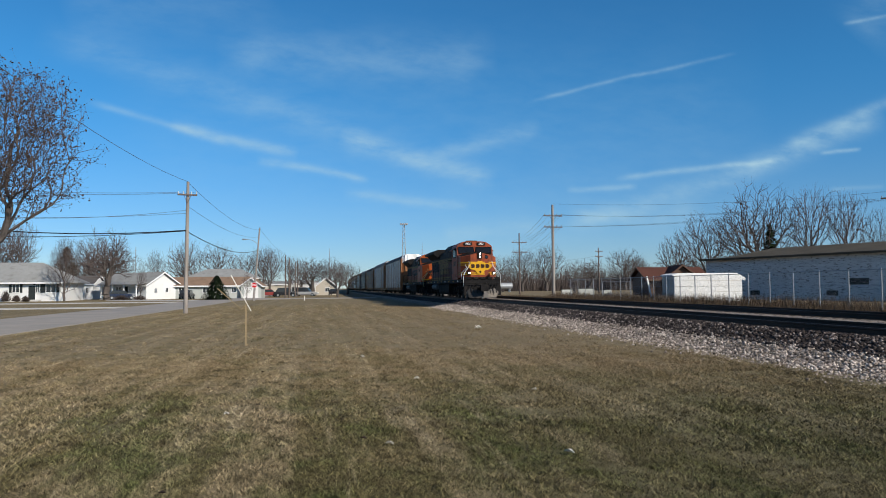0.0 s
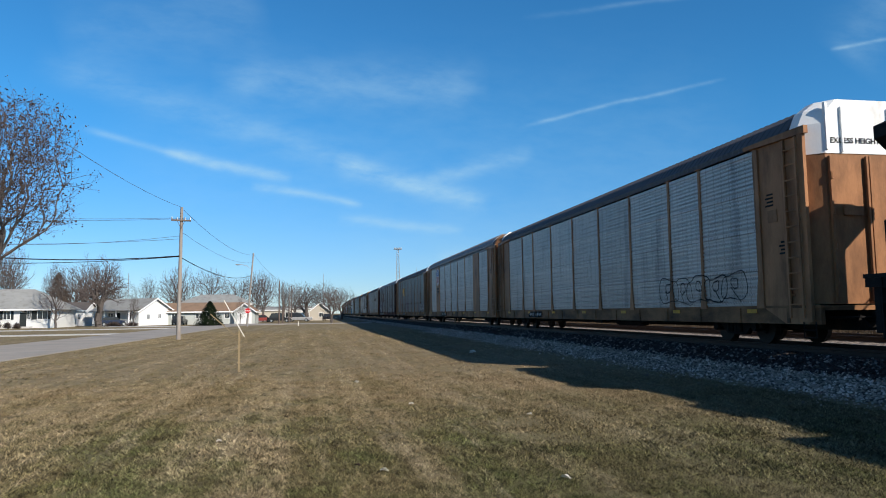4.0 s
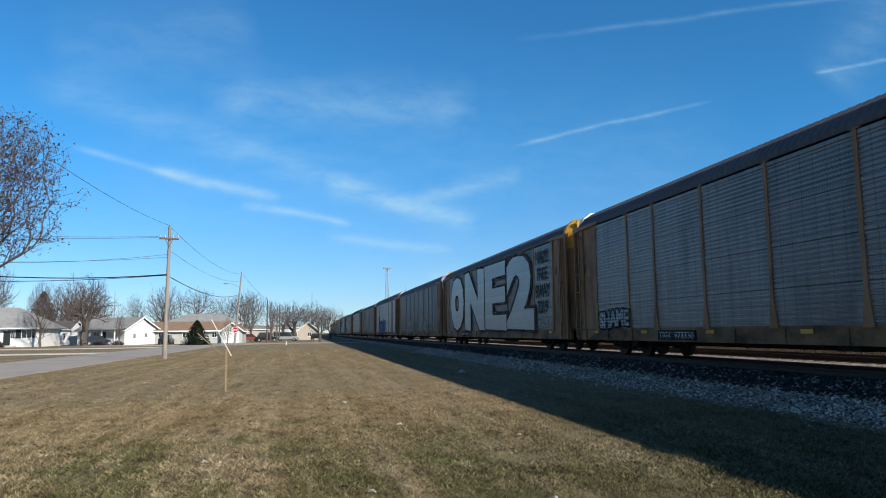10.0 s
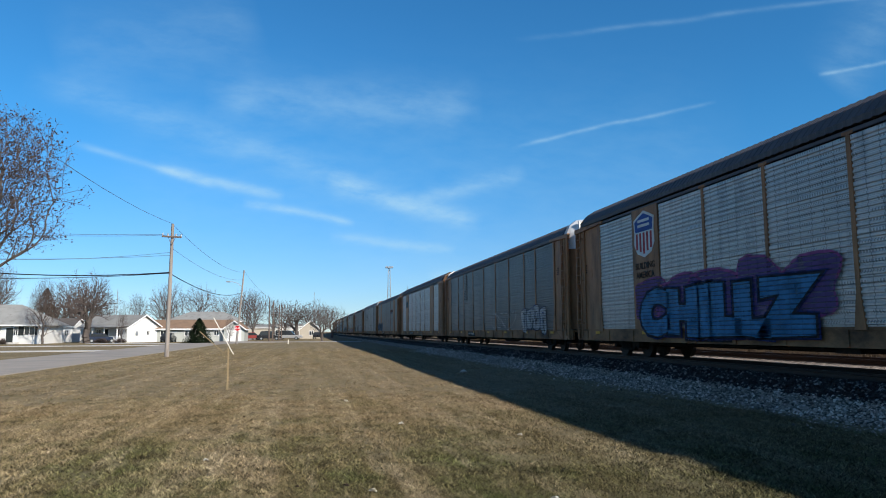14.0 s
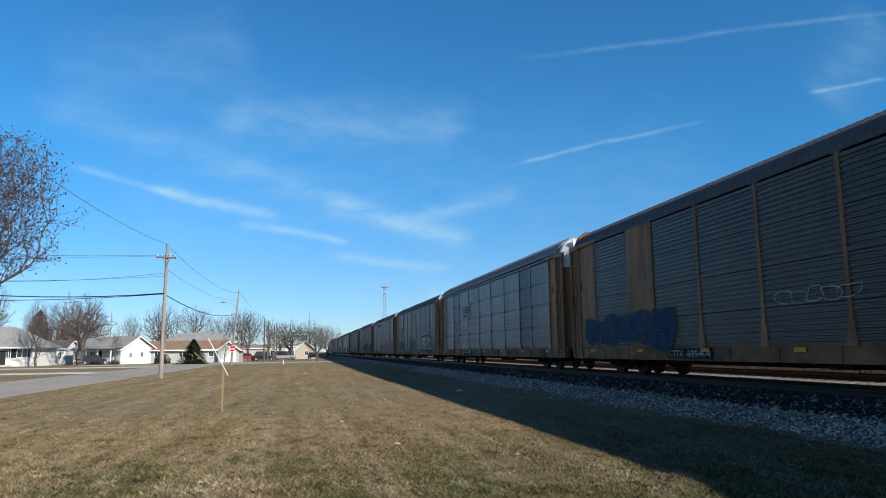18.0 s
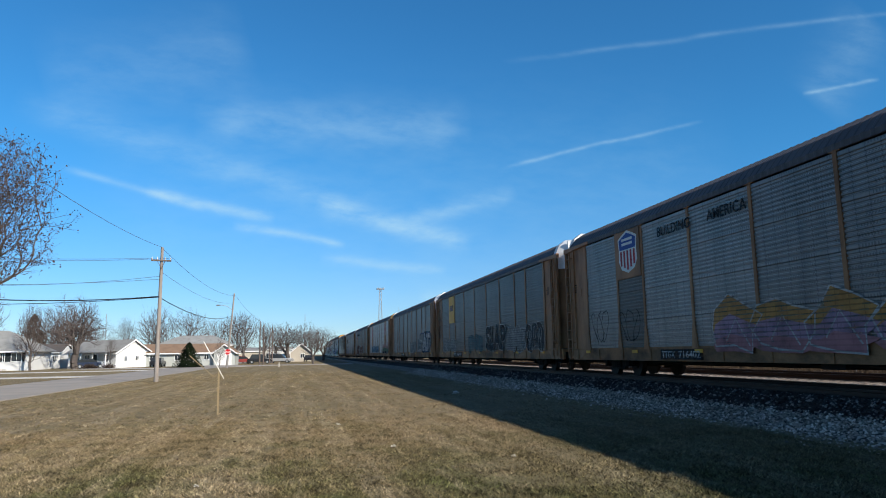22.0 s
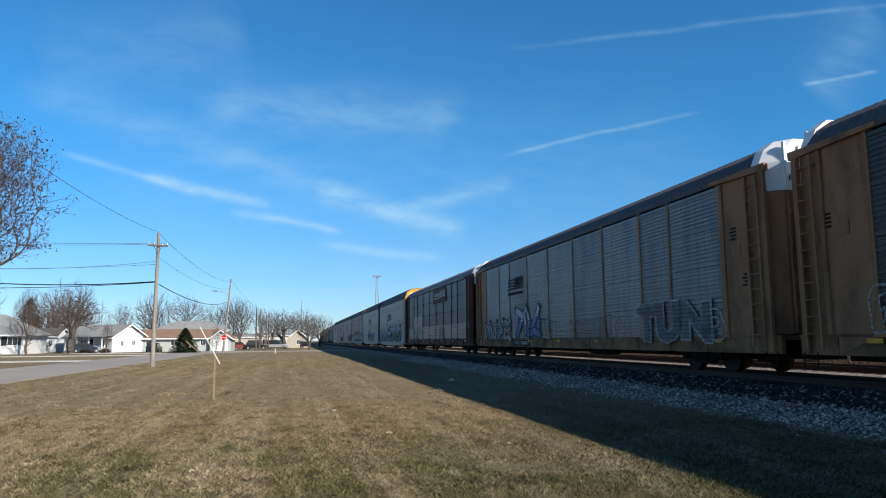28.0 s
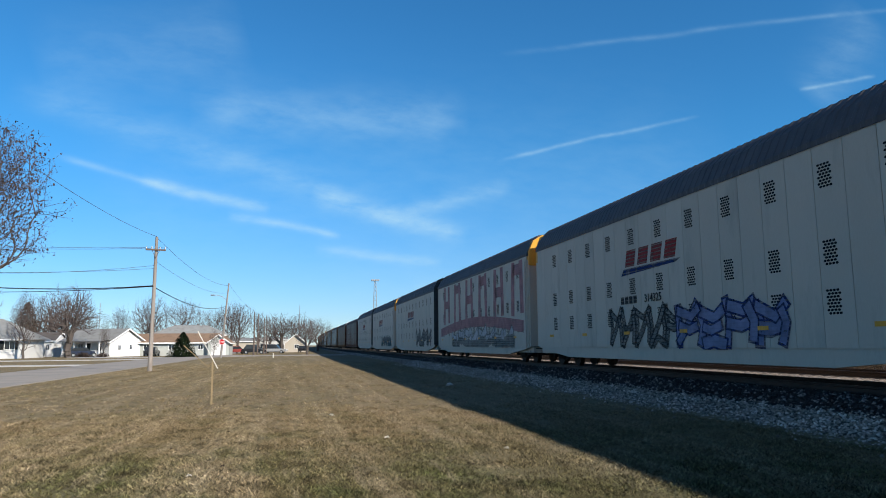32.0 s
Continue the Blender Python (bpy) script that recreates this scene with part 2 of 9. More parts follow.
def thing(name, label, category, at=(0, 0, 0), group="", kind="", turn=0.0):
    ob = new(name)
    ob.location = at
    ob.rotation_euler = (0, 0, radians(turn))
    ob.empty_display_size = 0.2
    return tagged(ob, label, category, group, kind)


def setting(name, bm, material, label, category, smooth=False):
    return tagged(part(name, bm, material, None, "", smooth), label, category, "", "structure")

# ---- the setting: ground, road, line ----
XC, XC2, RAIL = 12.4, 17.9, 0.67     # middles of the two tracks, height of the rail heads
BEND, RADIUS = 200.0, 6800.0         # the line runs straight to BEND, then swings to the right


def line_at(s, side=0.0):
    """The place on the line s metres from the camera's cross-line, side metres right of the near track; and its heading."""
    if s <= BEND:
        return XC + side, s, 0.0
    a = (s - BEND) / RADIUS
    return XC + RADIUS - (RADIUS - side) * math.cos(a), BEND + (RADIUS - side) * math.sin(a), -a


def sweep(bm, profile, stations, closed=False):
    rows = []
    for s in stations:
        ring = []
        for dx, z in profile:
            x, y, _ = line_at(s, dx)
            ring.append(bm.verts.new((x, y, z)))
        rows.append(ring)
    n = len(profile)
    for a, b in zip(rows, rows[1:]):
        for i in range(n if closed else n - 1):
            j = (i + 1) % n
            bm.faces.new((a[i], a[j], b[j], b[i]))


STATIONS = [-700, -400, -200, -100, -50, -20, 0, 10, 20, 30, 40, 60, 80, 120, 160] + list(range(200, 1001, 20))


def grass_material(name, blades=False):
    """Dormant lawn: mown lanes, straw and green patches, dark tufts; blades of it each differ a little."""
    ma = bpy.data.materials.new(name)
    ma.use_nodes = True
    tree = ma.node_tree
    add, put, m = nodes_of(tree)
    sh = tree.nodes["Principled BSDF"]
    geo = add("ShaderNodeNewGeometry")
    def noise_at(scale, detail, stretch=(1, 1, 1)):
        mp = add("ShaderNodeMapping")
        mp.inputs["Scale"].default_value = stretch
        tree.links.new(geo.outputs["Position"], mp.inputs[0])
        n = add("ShaderNodeTexNoise")
        n.inputs["Scale"].default_value, n.inputs["Detail"].default_value, n.inputs["Roughness"].default_value = scale, detail, 0.65
        tree.links.new(mp.outputs[0], n.inputs["Vector"])
        return n.outputs[0]
    def ramp(v, lo, hi):
        r = add("ShaderNodeMapRange")
        put(r.inputs[0], v)
        r.inputs[1].default_value, r.inputs[2].default_value = lo, hi
        return r.outputs[0]
    def mix(f, a, b):
        n = add("ShaderNodeMix", "", "RGBA")
        put(n.inputs[0], f)
        for s, v in ((n.inputs[6], a), (n.inputs[7], b)):
            put(s, (*v, 1) if isinstance(v, tuple) else v)
        return n.outputs[2]
    sep = add("ShaderNodeSeparateXYZ")
    tree.links.new(geo.outputs["Position"], sep.inputs[0])
    patch = ramp(noise_at(0.3, 5), 0.4, 0.62)
    rows = ramp(noise_at(1.0, 3, (1.3, 0.05, 1)), 0.46, 0.6)
    green = ramp(noise_at(0.7, 5, (1, 0.5, 1)), 0.45, 0.6)
    straw = ramp(noise_at(0.9, 5, (2.4, 0.2, 1)), 0.54, 0.68)
    clump = ramp(noise_at(2.6, 5, (1, 0.6, 1)), 0.5, 0.68)
    tuft = ramp(noise_at(9.0, 6), 0.36, 0.64)
    blade = ramp(noise_at(60.0, 4), 0.32, 0.68)
    # the greener turf near the path gives way to brown, long-dormant lawn further up
    brown = ramp(m("MULTIPLY_ADD", noise_at(0.22, 4), 9.0, sep.outputs[1]), 11.0, 19.0)
    trod = ramp(m("MULTIPLY_ADD", noise_at(0.25, 4), 3.0, sep.outputs[0]), 2.2, 7.0)
    c = mix(patch, (0.185, 0.148, 0.078), (0.118, 0.105, 0.044))
    c = mix(m("MULTIPLY", brown, 0.85), c, (0.25, 0.184, 0.104))
    c = mix(m("MULTIPLY", rows, 0.65), c, (0.36, 0.28, 0.175))
    c = mix(m("MULTIPLY", m("MULTIPLY", green, m("SUBTRACT", 1.0, m("MULTIPLY", brown, 0.75))), 0.85), c, (0.08, 0.097, 0.03))
    c = mix(m("MULTIPLY", straw, 0.8), c, (0.35, 0.285, 0.185))
    c = mix(m("MULTIPLY", clump, 0.75), c, (0.058, 0.047, 0.022))
    c = mix(m("MULTIPLY", trod, m("MULTIPLY_ADD", brown, 0.4, 0.15)), c, (0.215, 0.158, 0.094))
    # darker olive grass near the camera, towards the right
    olive_side = ramp(m("MULTIPLY_ADD", noise_at(0.4, 4), 2.0, sep.outputs[0]), 1.5, 5.0)
    c = mix(m("MULTIPLY", m("MULTIPLY", olive_side, m("SUBTRACT", 1.0, brown)), 0.55), c, (0.062, 0.066, 0.026))
    if blades:
        tone = add("ShaderNodeHueSaturation")
        put(tone.inputs["Value"], m("MULTIPLY_ADD", m("POWER", geo.outputs["Random Per Island"], 2.0), m("MULTIPLY_ADD", brown, -1.2, 2.5), m("MULTIPLY_ADD", brown, 0.4, 0.26)))
        tree.links.new(c, tone.inputs["Color"])
        c = tone.outputs[0]
    else:
        c = mix(m("MULTIPLY", tuft, 0.5), c, (0.055, 0.043, 0.02))
        c = mix(m("MULTIPLY", blade, 0.35), c, (0.28, 0.23, 0.135))
    tree.links.new(c, sh.inputs["Base Color"])
    sh.inputs["Roughness"].default_value = 0.95
    sh.inputs["Specular IOR Level"].default_value = 0.15
    bp = add("ShaderNodeBump")
    bp.inputs["Strength"].default_value, bp.inputs["Distance"].default_value = 0.5, 0.03
    put(bp.inputs["Height"], m("ADD", m("MULTIPLY", tuft, 0.7), m("MULTIPLY", blade, 0.6)))
    tree.links.new(bp.outputs[0], sh.inputs["Normal"])
    return ma


def stone_material(name, dark, pale, size, spread=0.5):
    ma = bpy.data.materials.new(name)
    ma.use_nodes = True
    tree = ma.node_tree
    add, put, m = nodes_of(tree)
    sh = tree.nodes["Principled BSDF"]
    geo = add("ShaderNodeNewGeometry")
    vo = add("ShaderNodeTexVoronoi")
    vo.inputs["Scale"].default_value = 1 / size
    tree.links.new(geo.outputs["Position"], vo.inputs["Vector"])
    bw = add("ShaderNodeSeparateColor")
    tree.links.new(vo.outputs["Color"], bw.inputs[0])
    big = add("ShaderNodeTexNoise")
    big.inputs["Scale"].default_value, big.inputs["Detail"].default_value = 1.3, 4
    tree.links.new(geo.outputs["Position"], big.inputs["Vector"])
    mix = add("ShaderNodeMix", "", "RGBA")
    mix.inputs[6].default_value, mix.inputs[7].default_value = (*dark, 1), (*pale, 1)
    put(mix.inputs[0], m("MULTIPLY", m("POWER", bw.outputs[0], 1.5), m("MULTIPLY_ADD", big.outputs[0], 1.2, 0.3), clamp=True))
    gap = m("SUBTRACT", 1.0, m("MULTIPLY", vo.outputs["Distance"], 0.9), clamp=True)
    tree.links.new(mix.outputs[2], sh.inputs["Base Color"])
    sh.inputs["Roughness"].default_value = 0.85
    sh.inputs["Specular IOR Level"].default_value = 0.08
    bp = add("ShaderNodeBump")
    bp.inputs["Strength"].default_value, bp.inputs["Distance"].default_value = 1.0, 0.04
    put(bp.inputs["Height"], gap)
    tree.links.new(bp.outputs[0], sh.inputs["Normal"])
    return ma


GRASS = grass_material("winter_grass")
BALLAST_DARK = stone_material("dark_ballast", (0.008, 0.0065, 0.006), (0.09, 0.072, 0.064), 0.06)
BALLAST_PALE = stone_material("pale_gravel", (0.05, 0.039, 0.031), (0.55, 0.455, 0.38), 0.05)
STEEL_RAIL = mat("rail_steel", (0.05, 0.035, 0.03), 0.55, 0.6, 0.3, 3, 60, 0.2)
TIE_WOOD = mat("creosoted_wood", (0.05, 0.042, 0.036), 0.9, 0, 0.35, 4, 30, 0.4, stretch=(0.3, 3, 3))
CONCRETE = mat("road_concrete", (0.315, 0.285, 0.255), 0.9, 0, 0.14, 0.5, 30, 0.15, (0.24, 0.23, 0.215), 0.45, 0.35)
CONCRETE_PATH = mat("path_concrete", (0.5, 0.48, 0.45), 0.9, 0, 0.12, 0.8, 30, 0.12)


def ground_height(x, y):
    """Flat lawn; the far side of the line lies a little higher."""
    k = min(1.0, max(0.0, (x - 8.2) / 3.0))
    return 0.36 * k * k * (3 - 2 * k) - 0.004


def make_ground():
    xs = [-3000, -1500, -700, -350, -200, -120, -80, -50, -30, -18, -9, -4, 0, 3, 6, 8.2, 9, 9.7, 10.4, 11.2, 14, 20, 30, 50, 80, 130, 220, 400, 800, 1600, 3000]
    ys = [-3000, -1200, -500, -200, -80, -30, -10, 0, 5, 10, 15, 20, 30, 45, 65, 90, 130, 180, 260, 400, 700, 1300, 3000]
    verts = [(x, y, ground_height(x, y)) for y in ys for x in xs]
    n = len(xs)
    faces = [(j * n + i, j * n + i + 1, (j + 1) * n + i + 1, (j + 1) * n + i) for j in range(len(ys) - 1) for i in range(n - 1)]
    me = bpy.data.meshes.new("ground")
    me.from_pydata(verts, [], faces)
    me.materials.append(GRASS)
    tagged(new("ground", me), "wide mown lawn of dormant tan and green winter grass", "lawn", "", "structure")


make_ground()


def make_line():
    bm = bmesh.new()
    sweep(bm, [(-3.85, 0.0), (-3.4, 0.06), (-3.0, 0.13), (-2.35, 0.29)], STATIONS)
    sweep(bm, [(1.75, 0.47), (2.0, 0.46), (2.8, 0.45), (3.7, 0.49), (4.4, 0.5)], STATIONS)
    setting("gravel_shoulder", bm, BALLAST_PALE, "pale grey crushed gravel verge beside the track", "gravel")
    bm = bmesh.new()
    sweep(bm, [(-2.6, 0.21), (-2.35, 0.294), (-1.55, 0.46), (-1.3, 0.49), (1.3, 0.49), (2.0, 0.44), (2.8, 0.4), (3.7, 0.46), (4.1, 0.49), (6.8, 0.49), (7.4, 0.44), (8.6, 0.36)], STATIONS)
    setting("ballast", bm, BALLAST_DARK, "dark grey crushed-stone ballast bed under both tracks", "ballast")
    head = [(-0.036, 0.0), (0.036, 0.0), (0.036, -0.04), (0.009, -0.055), (0.009, -0.145), (0.075, -0.172), (-0.075, -0.172), (-0.009, -0.145), (-0.009, -0.055), (-0.036, -0.04)]
    tie = bmesh.new()
    box(tie, -1.3, 1.3, -0.115, 0.115, -0.12, 0.0)
    bmesh.ops.bevel(tie, geom=tie.edges[:], offset=0.012, segments=1, affect="EDGES")
    tie = mesh_of("tie", tie, TIE_WOOD)
    for off, word in ((0.0, "near"), (XC2 - XC, "far")):
        track = thing("railway_track", "steel rails on dark wooden ties in stone ballast", "railway track", (0, 0, 0), "tracks of the line", "structure")
        for side in (-0.7535, 0.7535):
            bm = bmesh.new()
            sweep(bm, [(off + side + dx, RAIL + dz) for dx, dz in head], STATIONS, True)
            part("rail", bm, STEEL_RAIL, track, "rusty steel rail with a worn bright head")
        for i in range(110):
            piece("tie", tie, None, track, (XC + off, -6 + i * 0.53, 0.505))


make_line()


def flat_strip(name, pts, z, material, label, category):
    bm = bmesh.new()
    top = [bm.verts.new((x, y, z)) for x, y in pts]
    low = [bm.verts.new((x, y, -0.1)) for x, y in pts]
    bm.faces.new(top)
    n = len(pts)
    for i in range(n):
        bm.faces.new((top[i], low[i], low[(i + 1) % n], top[(i + 1) % n]))
    return setting(name, bm, material, label, category)


flat_strip("road", [(-17.6, -300), (-11.3, -300), (-11.3, 100), (-9.5, 108), (-4, 112.5), (9, 113), (9, 121), (-6, 121), (-10, 126), (-11.5, 140), (-11.5, 400), (-17.6, 400)], 0.03, CONCRETE, "pale worn concrete street beside the lawn", "road")


def island_mix(name, colours, rough=0.9, grain=30.0):
    """A material whose loose pieces each take one of the colours."""
    ma = bpy.data.materials.new(name)
    ma.use_nodes = True
    tree = ma.node_tree
    add, put, m = nodes_of(tree)
    sh = tree.nodes["Principled BSDF"]
    geo = add("ShaderNodeNewGeometry")
    ramp = add("ShaderNodeValToRGB")
    ramp.color_ramp.interpolation = "LINEAR"
    while len(ramp.color_ramp.elements) < len(colours):
        ramp.color_ramp.elements.new(0.5)
    for i, (e, c) in enumerate(zip(ramp.color_ramp.elements, colours)):
        e.position = i / (len(colours) - 1)
        e.color = (*c, 1)
    tree.links.new(geo.outputs["Random Per Island"], ramp.inputs[0])
    patch = add("ShaderNodeTexNoise")
    patch.inputs["Scale"].default_value, patch.inputs["Detail"].default_value = 0.5, 4
    tree.links.new(geo.outputs["Position"], patch.inputs["Vector"])
    hs = add("ShaderNodeHueSaturation")
    put(hs.inputs["Value"], m("MULTIPLY_ADD", patch.outputs[0], 1.0, 0.5))
    tree.links.new(ramp.outputs[0], hs.inputs["Color"])
    tree.links.new(hs.outputs[0], sh.inputs["Base Color"])
    sh.inputs["Roughness"].default_value = rough
    sh.inputs["Specular IOR Level"].default_value = 0.2
    return ma


def loose_triangles(name, v, material, label, category):
    n = len(v) // 3
    me = bpy.data.meshes.new(name)
    me.vertices.add(3 * n)
    me.vertices.foreach_set("co", v.astype(np.float32).ravel())
    me.loops.add(3 * n)
    me.loops.foreach_set("vertex_index", np.arange(3 * n, dtype=np.int32))
    me.polygons.add(n)
    me.polygons.foreach_set("loop_start", np.arange(0, 3 * n, 3, dtype=np.int32))
    me.update(calc_edges=True)
    me.materials.append(material)
    return tagged(new(name, me), label, category, "", "stuff")


def value_noise(x, y, cell, seed):
    """Smooth random heights on a square lattice, 0 to 1."""
    r = np.random.default_rng(seed).random((256, 256))
    u, v = x / cell, y / cell
    i, j = np.floor(u).astype(int), np.floor(v).astype(int)
    f, g = u - i, v - j
    f, g = f * f * (3 - 2 * f), g * g * (3 - 2 * g)
    at = lambda a, b: r[a % 256, b % 256]
    return (at(i, j) * (1 - f) + at(i + 1, j) * f) * (1 - g) + (at(i, j + 1) * (1 - f) + at(i + 1, j + 1) * f) * g


def make_grass():
    """Short dormant turf in tufts: single curled blades near the camera, coarser wisps further off, mown in lanes."""
    rng = np.random.default_rng(4)
    for lo, hi, count, wide, tall in ((3.8, 9.0, 360000, 0.0042, (0.012, 0.042)), (7.5, 20.0, 420000, 0.0085, (0.015, 0.05)), (15.0, 75.0, 420000, 0.016, (0.015, 0.045))):
        r = np.sqrt(rng.uniform(lo * lo, hi * hi, count))
        a = np.radians(rng.uniform(-27, 46, count))
        x, y = r * np.sin(a), r * np.cos(a)
        tuft = value_noise(x, y, 0.11 if hi < 10 else 0.2 if hi < 20 else 0.5, 5)
        patch = value_noise(x, y * 0.6, 0.9, 6)
        lane = value_noise(x + 0.15 * np.sin(y * 0.3), y * 0.08, 0.55, 7)
        keep = (x < 8.7 + 0.25 * np.sin(y * 1.7) + 0.2 * rng.normal(size=count)) & (x > -11.2)
        keep &= rng.random(count) < np.clip(0.5 + 0.7 * tuft * tuft + 0.3 * (patch - 0.5) + 0.5 * (lane - 0.5), 0.3, 1) * np.clip((hi - r) / (0.25 * hi), 0, 1)
        x, y, tuft, patch = x[keep], y[keep], tuft[keep], patch[keep]
        n = len(x)
        h = (tall[0] + (tall[1] - tall[0]) * rng.random(n) ** 1.3) * (0.45 + 0.8 * tuft) * (0.7 + 0.6 * patch)
        z = np.where(x > 8.2, 0.02, 0.0)
        t = rng.uniform(0, 6.283, n)
        dx, dy = np.cos(t) * wide, np.sin(t) * wide
        lx, ly = rng.normal(0, 1.5, n) * h, rng.normal(0, 1.5, n) * h
        v = np.stack([np.stack([x - dx, y - dy, z - 0.006], 1), np.stack([x + dx, y + dy, z - 0.006], 1), np.stack([x + lx, y + ly, z + h], 1)], 1).reshape(-1, 3)
        loose_triangles("grass", v, GRASS_BLADE, "short dry winter grass blades, tan and olive", "grass")


GRASS_BLADE = grass_material("grass_blades", True)
make_grass()


def make_stones():
    """Loose stones of the gravel verge and the ballast shoulder nearest the camera."""
    rng = np.random.default_rng(9)
    octa = np.array([(1, 0, 0), (0, 1, 0), (-1, 0, 0), (0, -1, 0), (0, 0, 0.8), (0, 0, -0.8)], float)
    tri = np.array([(0, 1, 4), (1, 2, 4), (2, 3, 4), (3, 0, 4), (1, 0, 5), (2, 1, 5), (3, 2, 5), (0, 3, 5)])
    prof_x, prof_z = np.array([7.9, 8.55, 9.0, 9.4, 10.05, 10.85, 11.1, 11.6]), np.array([0.0, 0.0, 0.06, 0.13, 0.29, 0.46, 0.49, 0.49])
    for name, x0, x1, count, size, material, label in (("gravel", 8.5, 10.1, 15000, 0.028, STONE_PALE, "loose pale gravel stones beside the track"), ("ballast_stone", 9.95, 11.5, 15000, 0.036, STONE_DARK, "dark loose ballast stones on the track shoulder")):
        y = 3 + 55 * rng.random(count) ** 1.7
        x = rng.uniform(x0, x1, count)
        if name == "gravel":
            x = np.where(rng.random(count) < 0.1, x - np.abs(rng.normal(0, 0.35, count)), x)
        z = np.interp(x, prof_x, prof_z)
        s = size * rng.uniform(0.55, 1.35, count) * (1 + y / 60)
        ang = rng.uniform(0, 6.283, count)
        tilt = rng.uniform(-0.5, 0.5, (count, 2))
        shape = octa[None] * rng.uniform(0.65, 1.2, (count, 6, 1)) * s[:, None, None]
        c, sn = np.cos(ang)[:, None], np.sin(ang)[:, None]
        px = shape[..., 0] * c - shape[..., 1] * sn
        py = shape[..., 0] * sn + shape[..., 1] * c
        pz = shape[..., 2] + px * tilt[:, :1] + py * tilt[:, 1:]
        v = np.stack([px + x[:, None], py + y[:, None], pz + (z + 0.25 * s)[:, None]], -1)
        verts = v.reshape(-1, 3)
        faces = (tri[None] + 6 * np.arange(count)[:, None, None]).reshape(-1, 3)
        me = bpy.data.meshes.new(name)
        me.vertices.add(len(verts))
        me.vertices.foreach_set("co", verts.astype(np.float32).ravel())
        me.loops.add(faces.size)
        me.loops.foreach_set("vertex_index", faces.astype(np.int32).ravel())
        me.polygons.add(len(faces))
        me.polygons.foreach_set("loop_start", np.arange(0, faces.size, 3, dtype=np.int32))
        me.update(calc_edges=True)
        me.materials.append(material)
        tagged(new(name, me), label, "stones", "", "stuff")


STONE_PALE = island_mix("pale_stones", ((0.04, 0.031, 0.025), (0.42, 0.345, 0.285), (0.11, 0.085, 0.068), (0.72, 0.61, 0.52), (0.2, 0.16, 0.13)))
STONE_DARK = island_mix("dark_stones", ((0.012, 0.009, 0.009), (0.03, 0.023, 0.021), (0.06, 0.047, 0.042), (0.02, 0.016, 0.015), (0.34, 0.28, 0.25)))
make_stones()
# ---- the train ----
PITCH, SPEED, FIRST = 28.4, 21.28, 99.11   # coupled length of a carrier, metres a second, place of boundary 0 at 16 s
TRAIN = []                                 # (thing, place of its front at 16 s, length)

BLACK = mat("black_steel", (0.012, 0.011, 0.011), 0.65, 0.0, 0.4, 2, 40, 0.2, (0.04, 0.033, 0.028), 0.35)
GRIME = mat("grimy_underframe", (0.016, 0.014, 0.013), 0.85, 0, 0.4, 2, 30, 0.3, (0.05, 0.038, 0.028), 0.4)
WHEEL = mat("wheel_steel", (0.03, 0.024, 0.02), 0.6, 0.2, 0.35, 5, 40, 0.2)
YELLOW = mat("weathered_yellow_paint", (0.35, 0.165, 0.078), 0.5, 0, 0.2, 0.9, 30, 0.08, (0.12, 0.06, 0.033), 0.55, 1.4, (1, 1, 0.35), per_object=0.12)
GOLD = mat("bright_yellow_paint", (0.68, 0.33, 0.05), 0.5, 0, 0.15, 0.9, 30, 0.06, (0.2, 0.12, 0.05), 0.3, 1.4, (1, 1, 0.35))
MAROON = mat("oxide_red_paint", (0.09, 0.025, 0.018), 0.6, 0, 0.25, 0.9, 30, 0.08, (0.05, 0.03, 0.025), 0.5, 1.4, (1, 1, 0.35), per_object=0.12)
WHITE = mat("white_paint", (0.78, 0.77, 0.75), 0.55, 0, 0.06, 1.5, 30, 0.05, (0.4, 0.34, 0.28), 0.25, 1.3, (1, 1, 0.4))
SILL = mat("grimy_yellow_sill_paint", (0.31, 0.15, 0.07), 0.6, 0, 0.3, 0.9, 30, 0.1, (0.04, 0.027, 0.02), 0.6, 1.3, (1, 0.5, 1), per_object=0.2)
ROOF = mat("grey_blue_roof", (0.085, 0.08, 0.085), 0.5, 0.0, 0.2, 0.8, 30, 0.1, (0.12, 0.11, 0.11), 0.45)
ROOF_PALE = mat("galvanised_roof", (0.2, 0.19, 0.195), 0.45, 0.1, 0.2, 0.8, 30, 0.1, (0.2, 0.19, 0.18), 0.4)


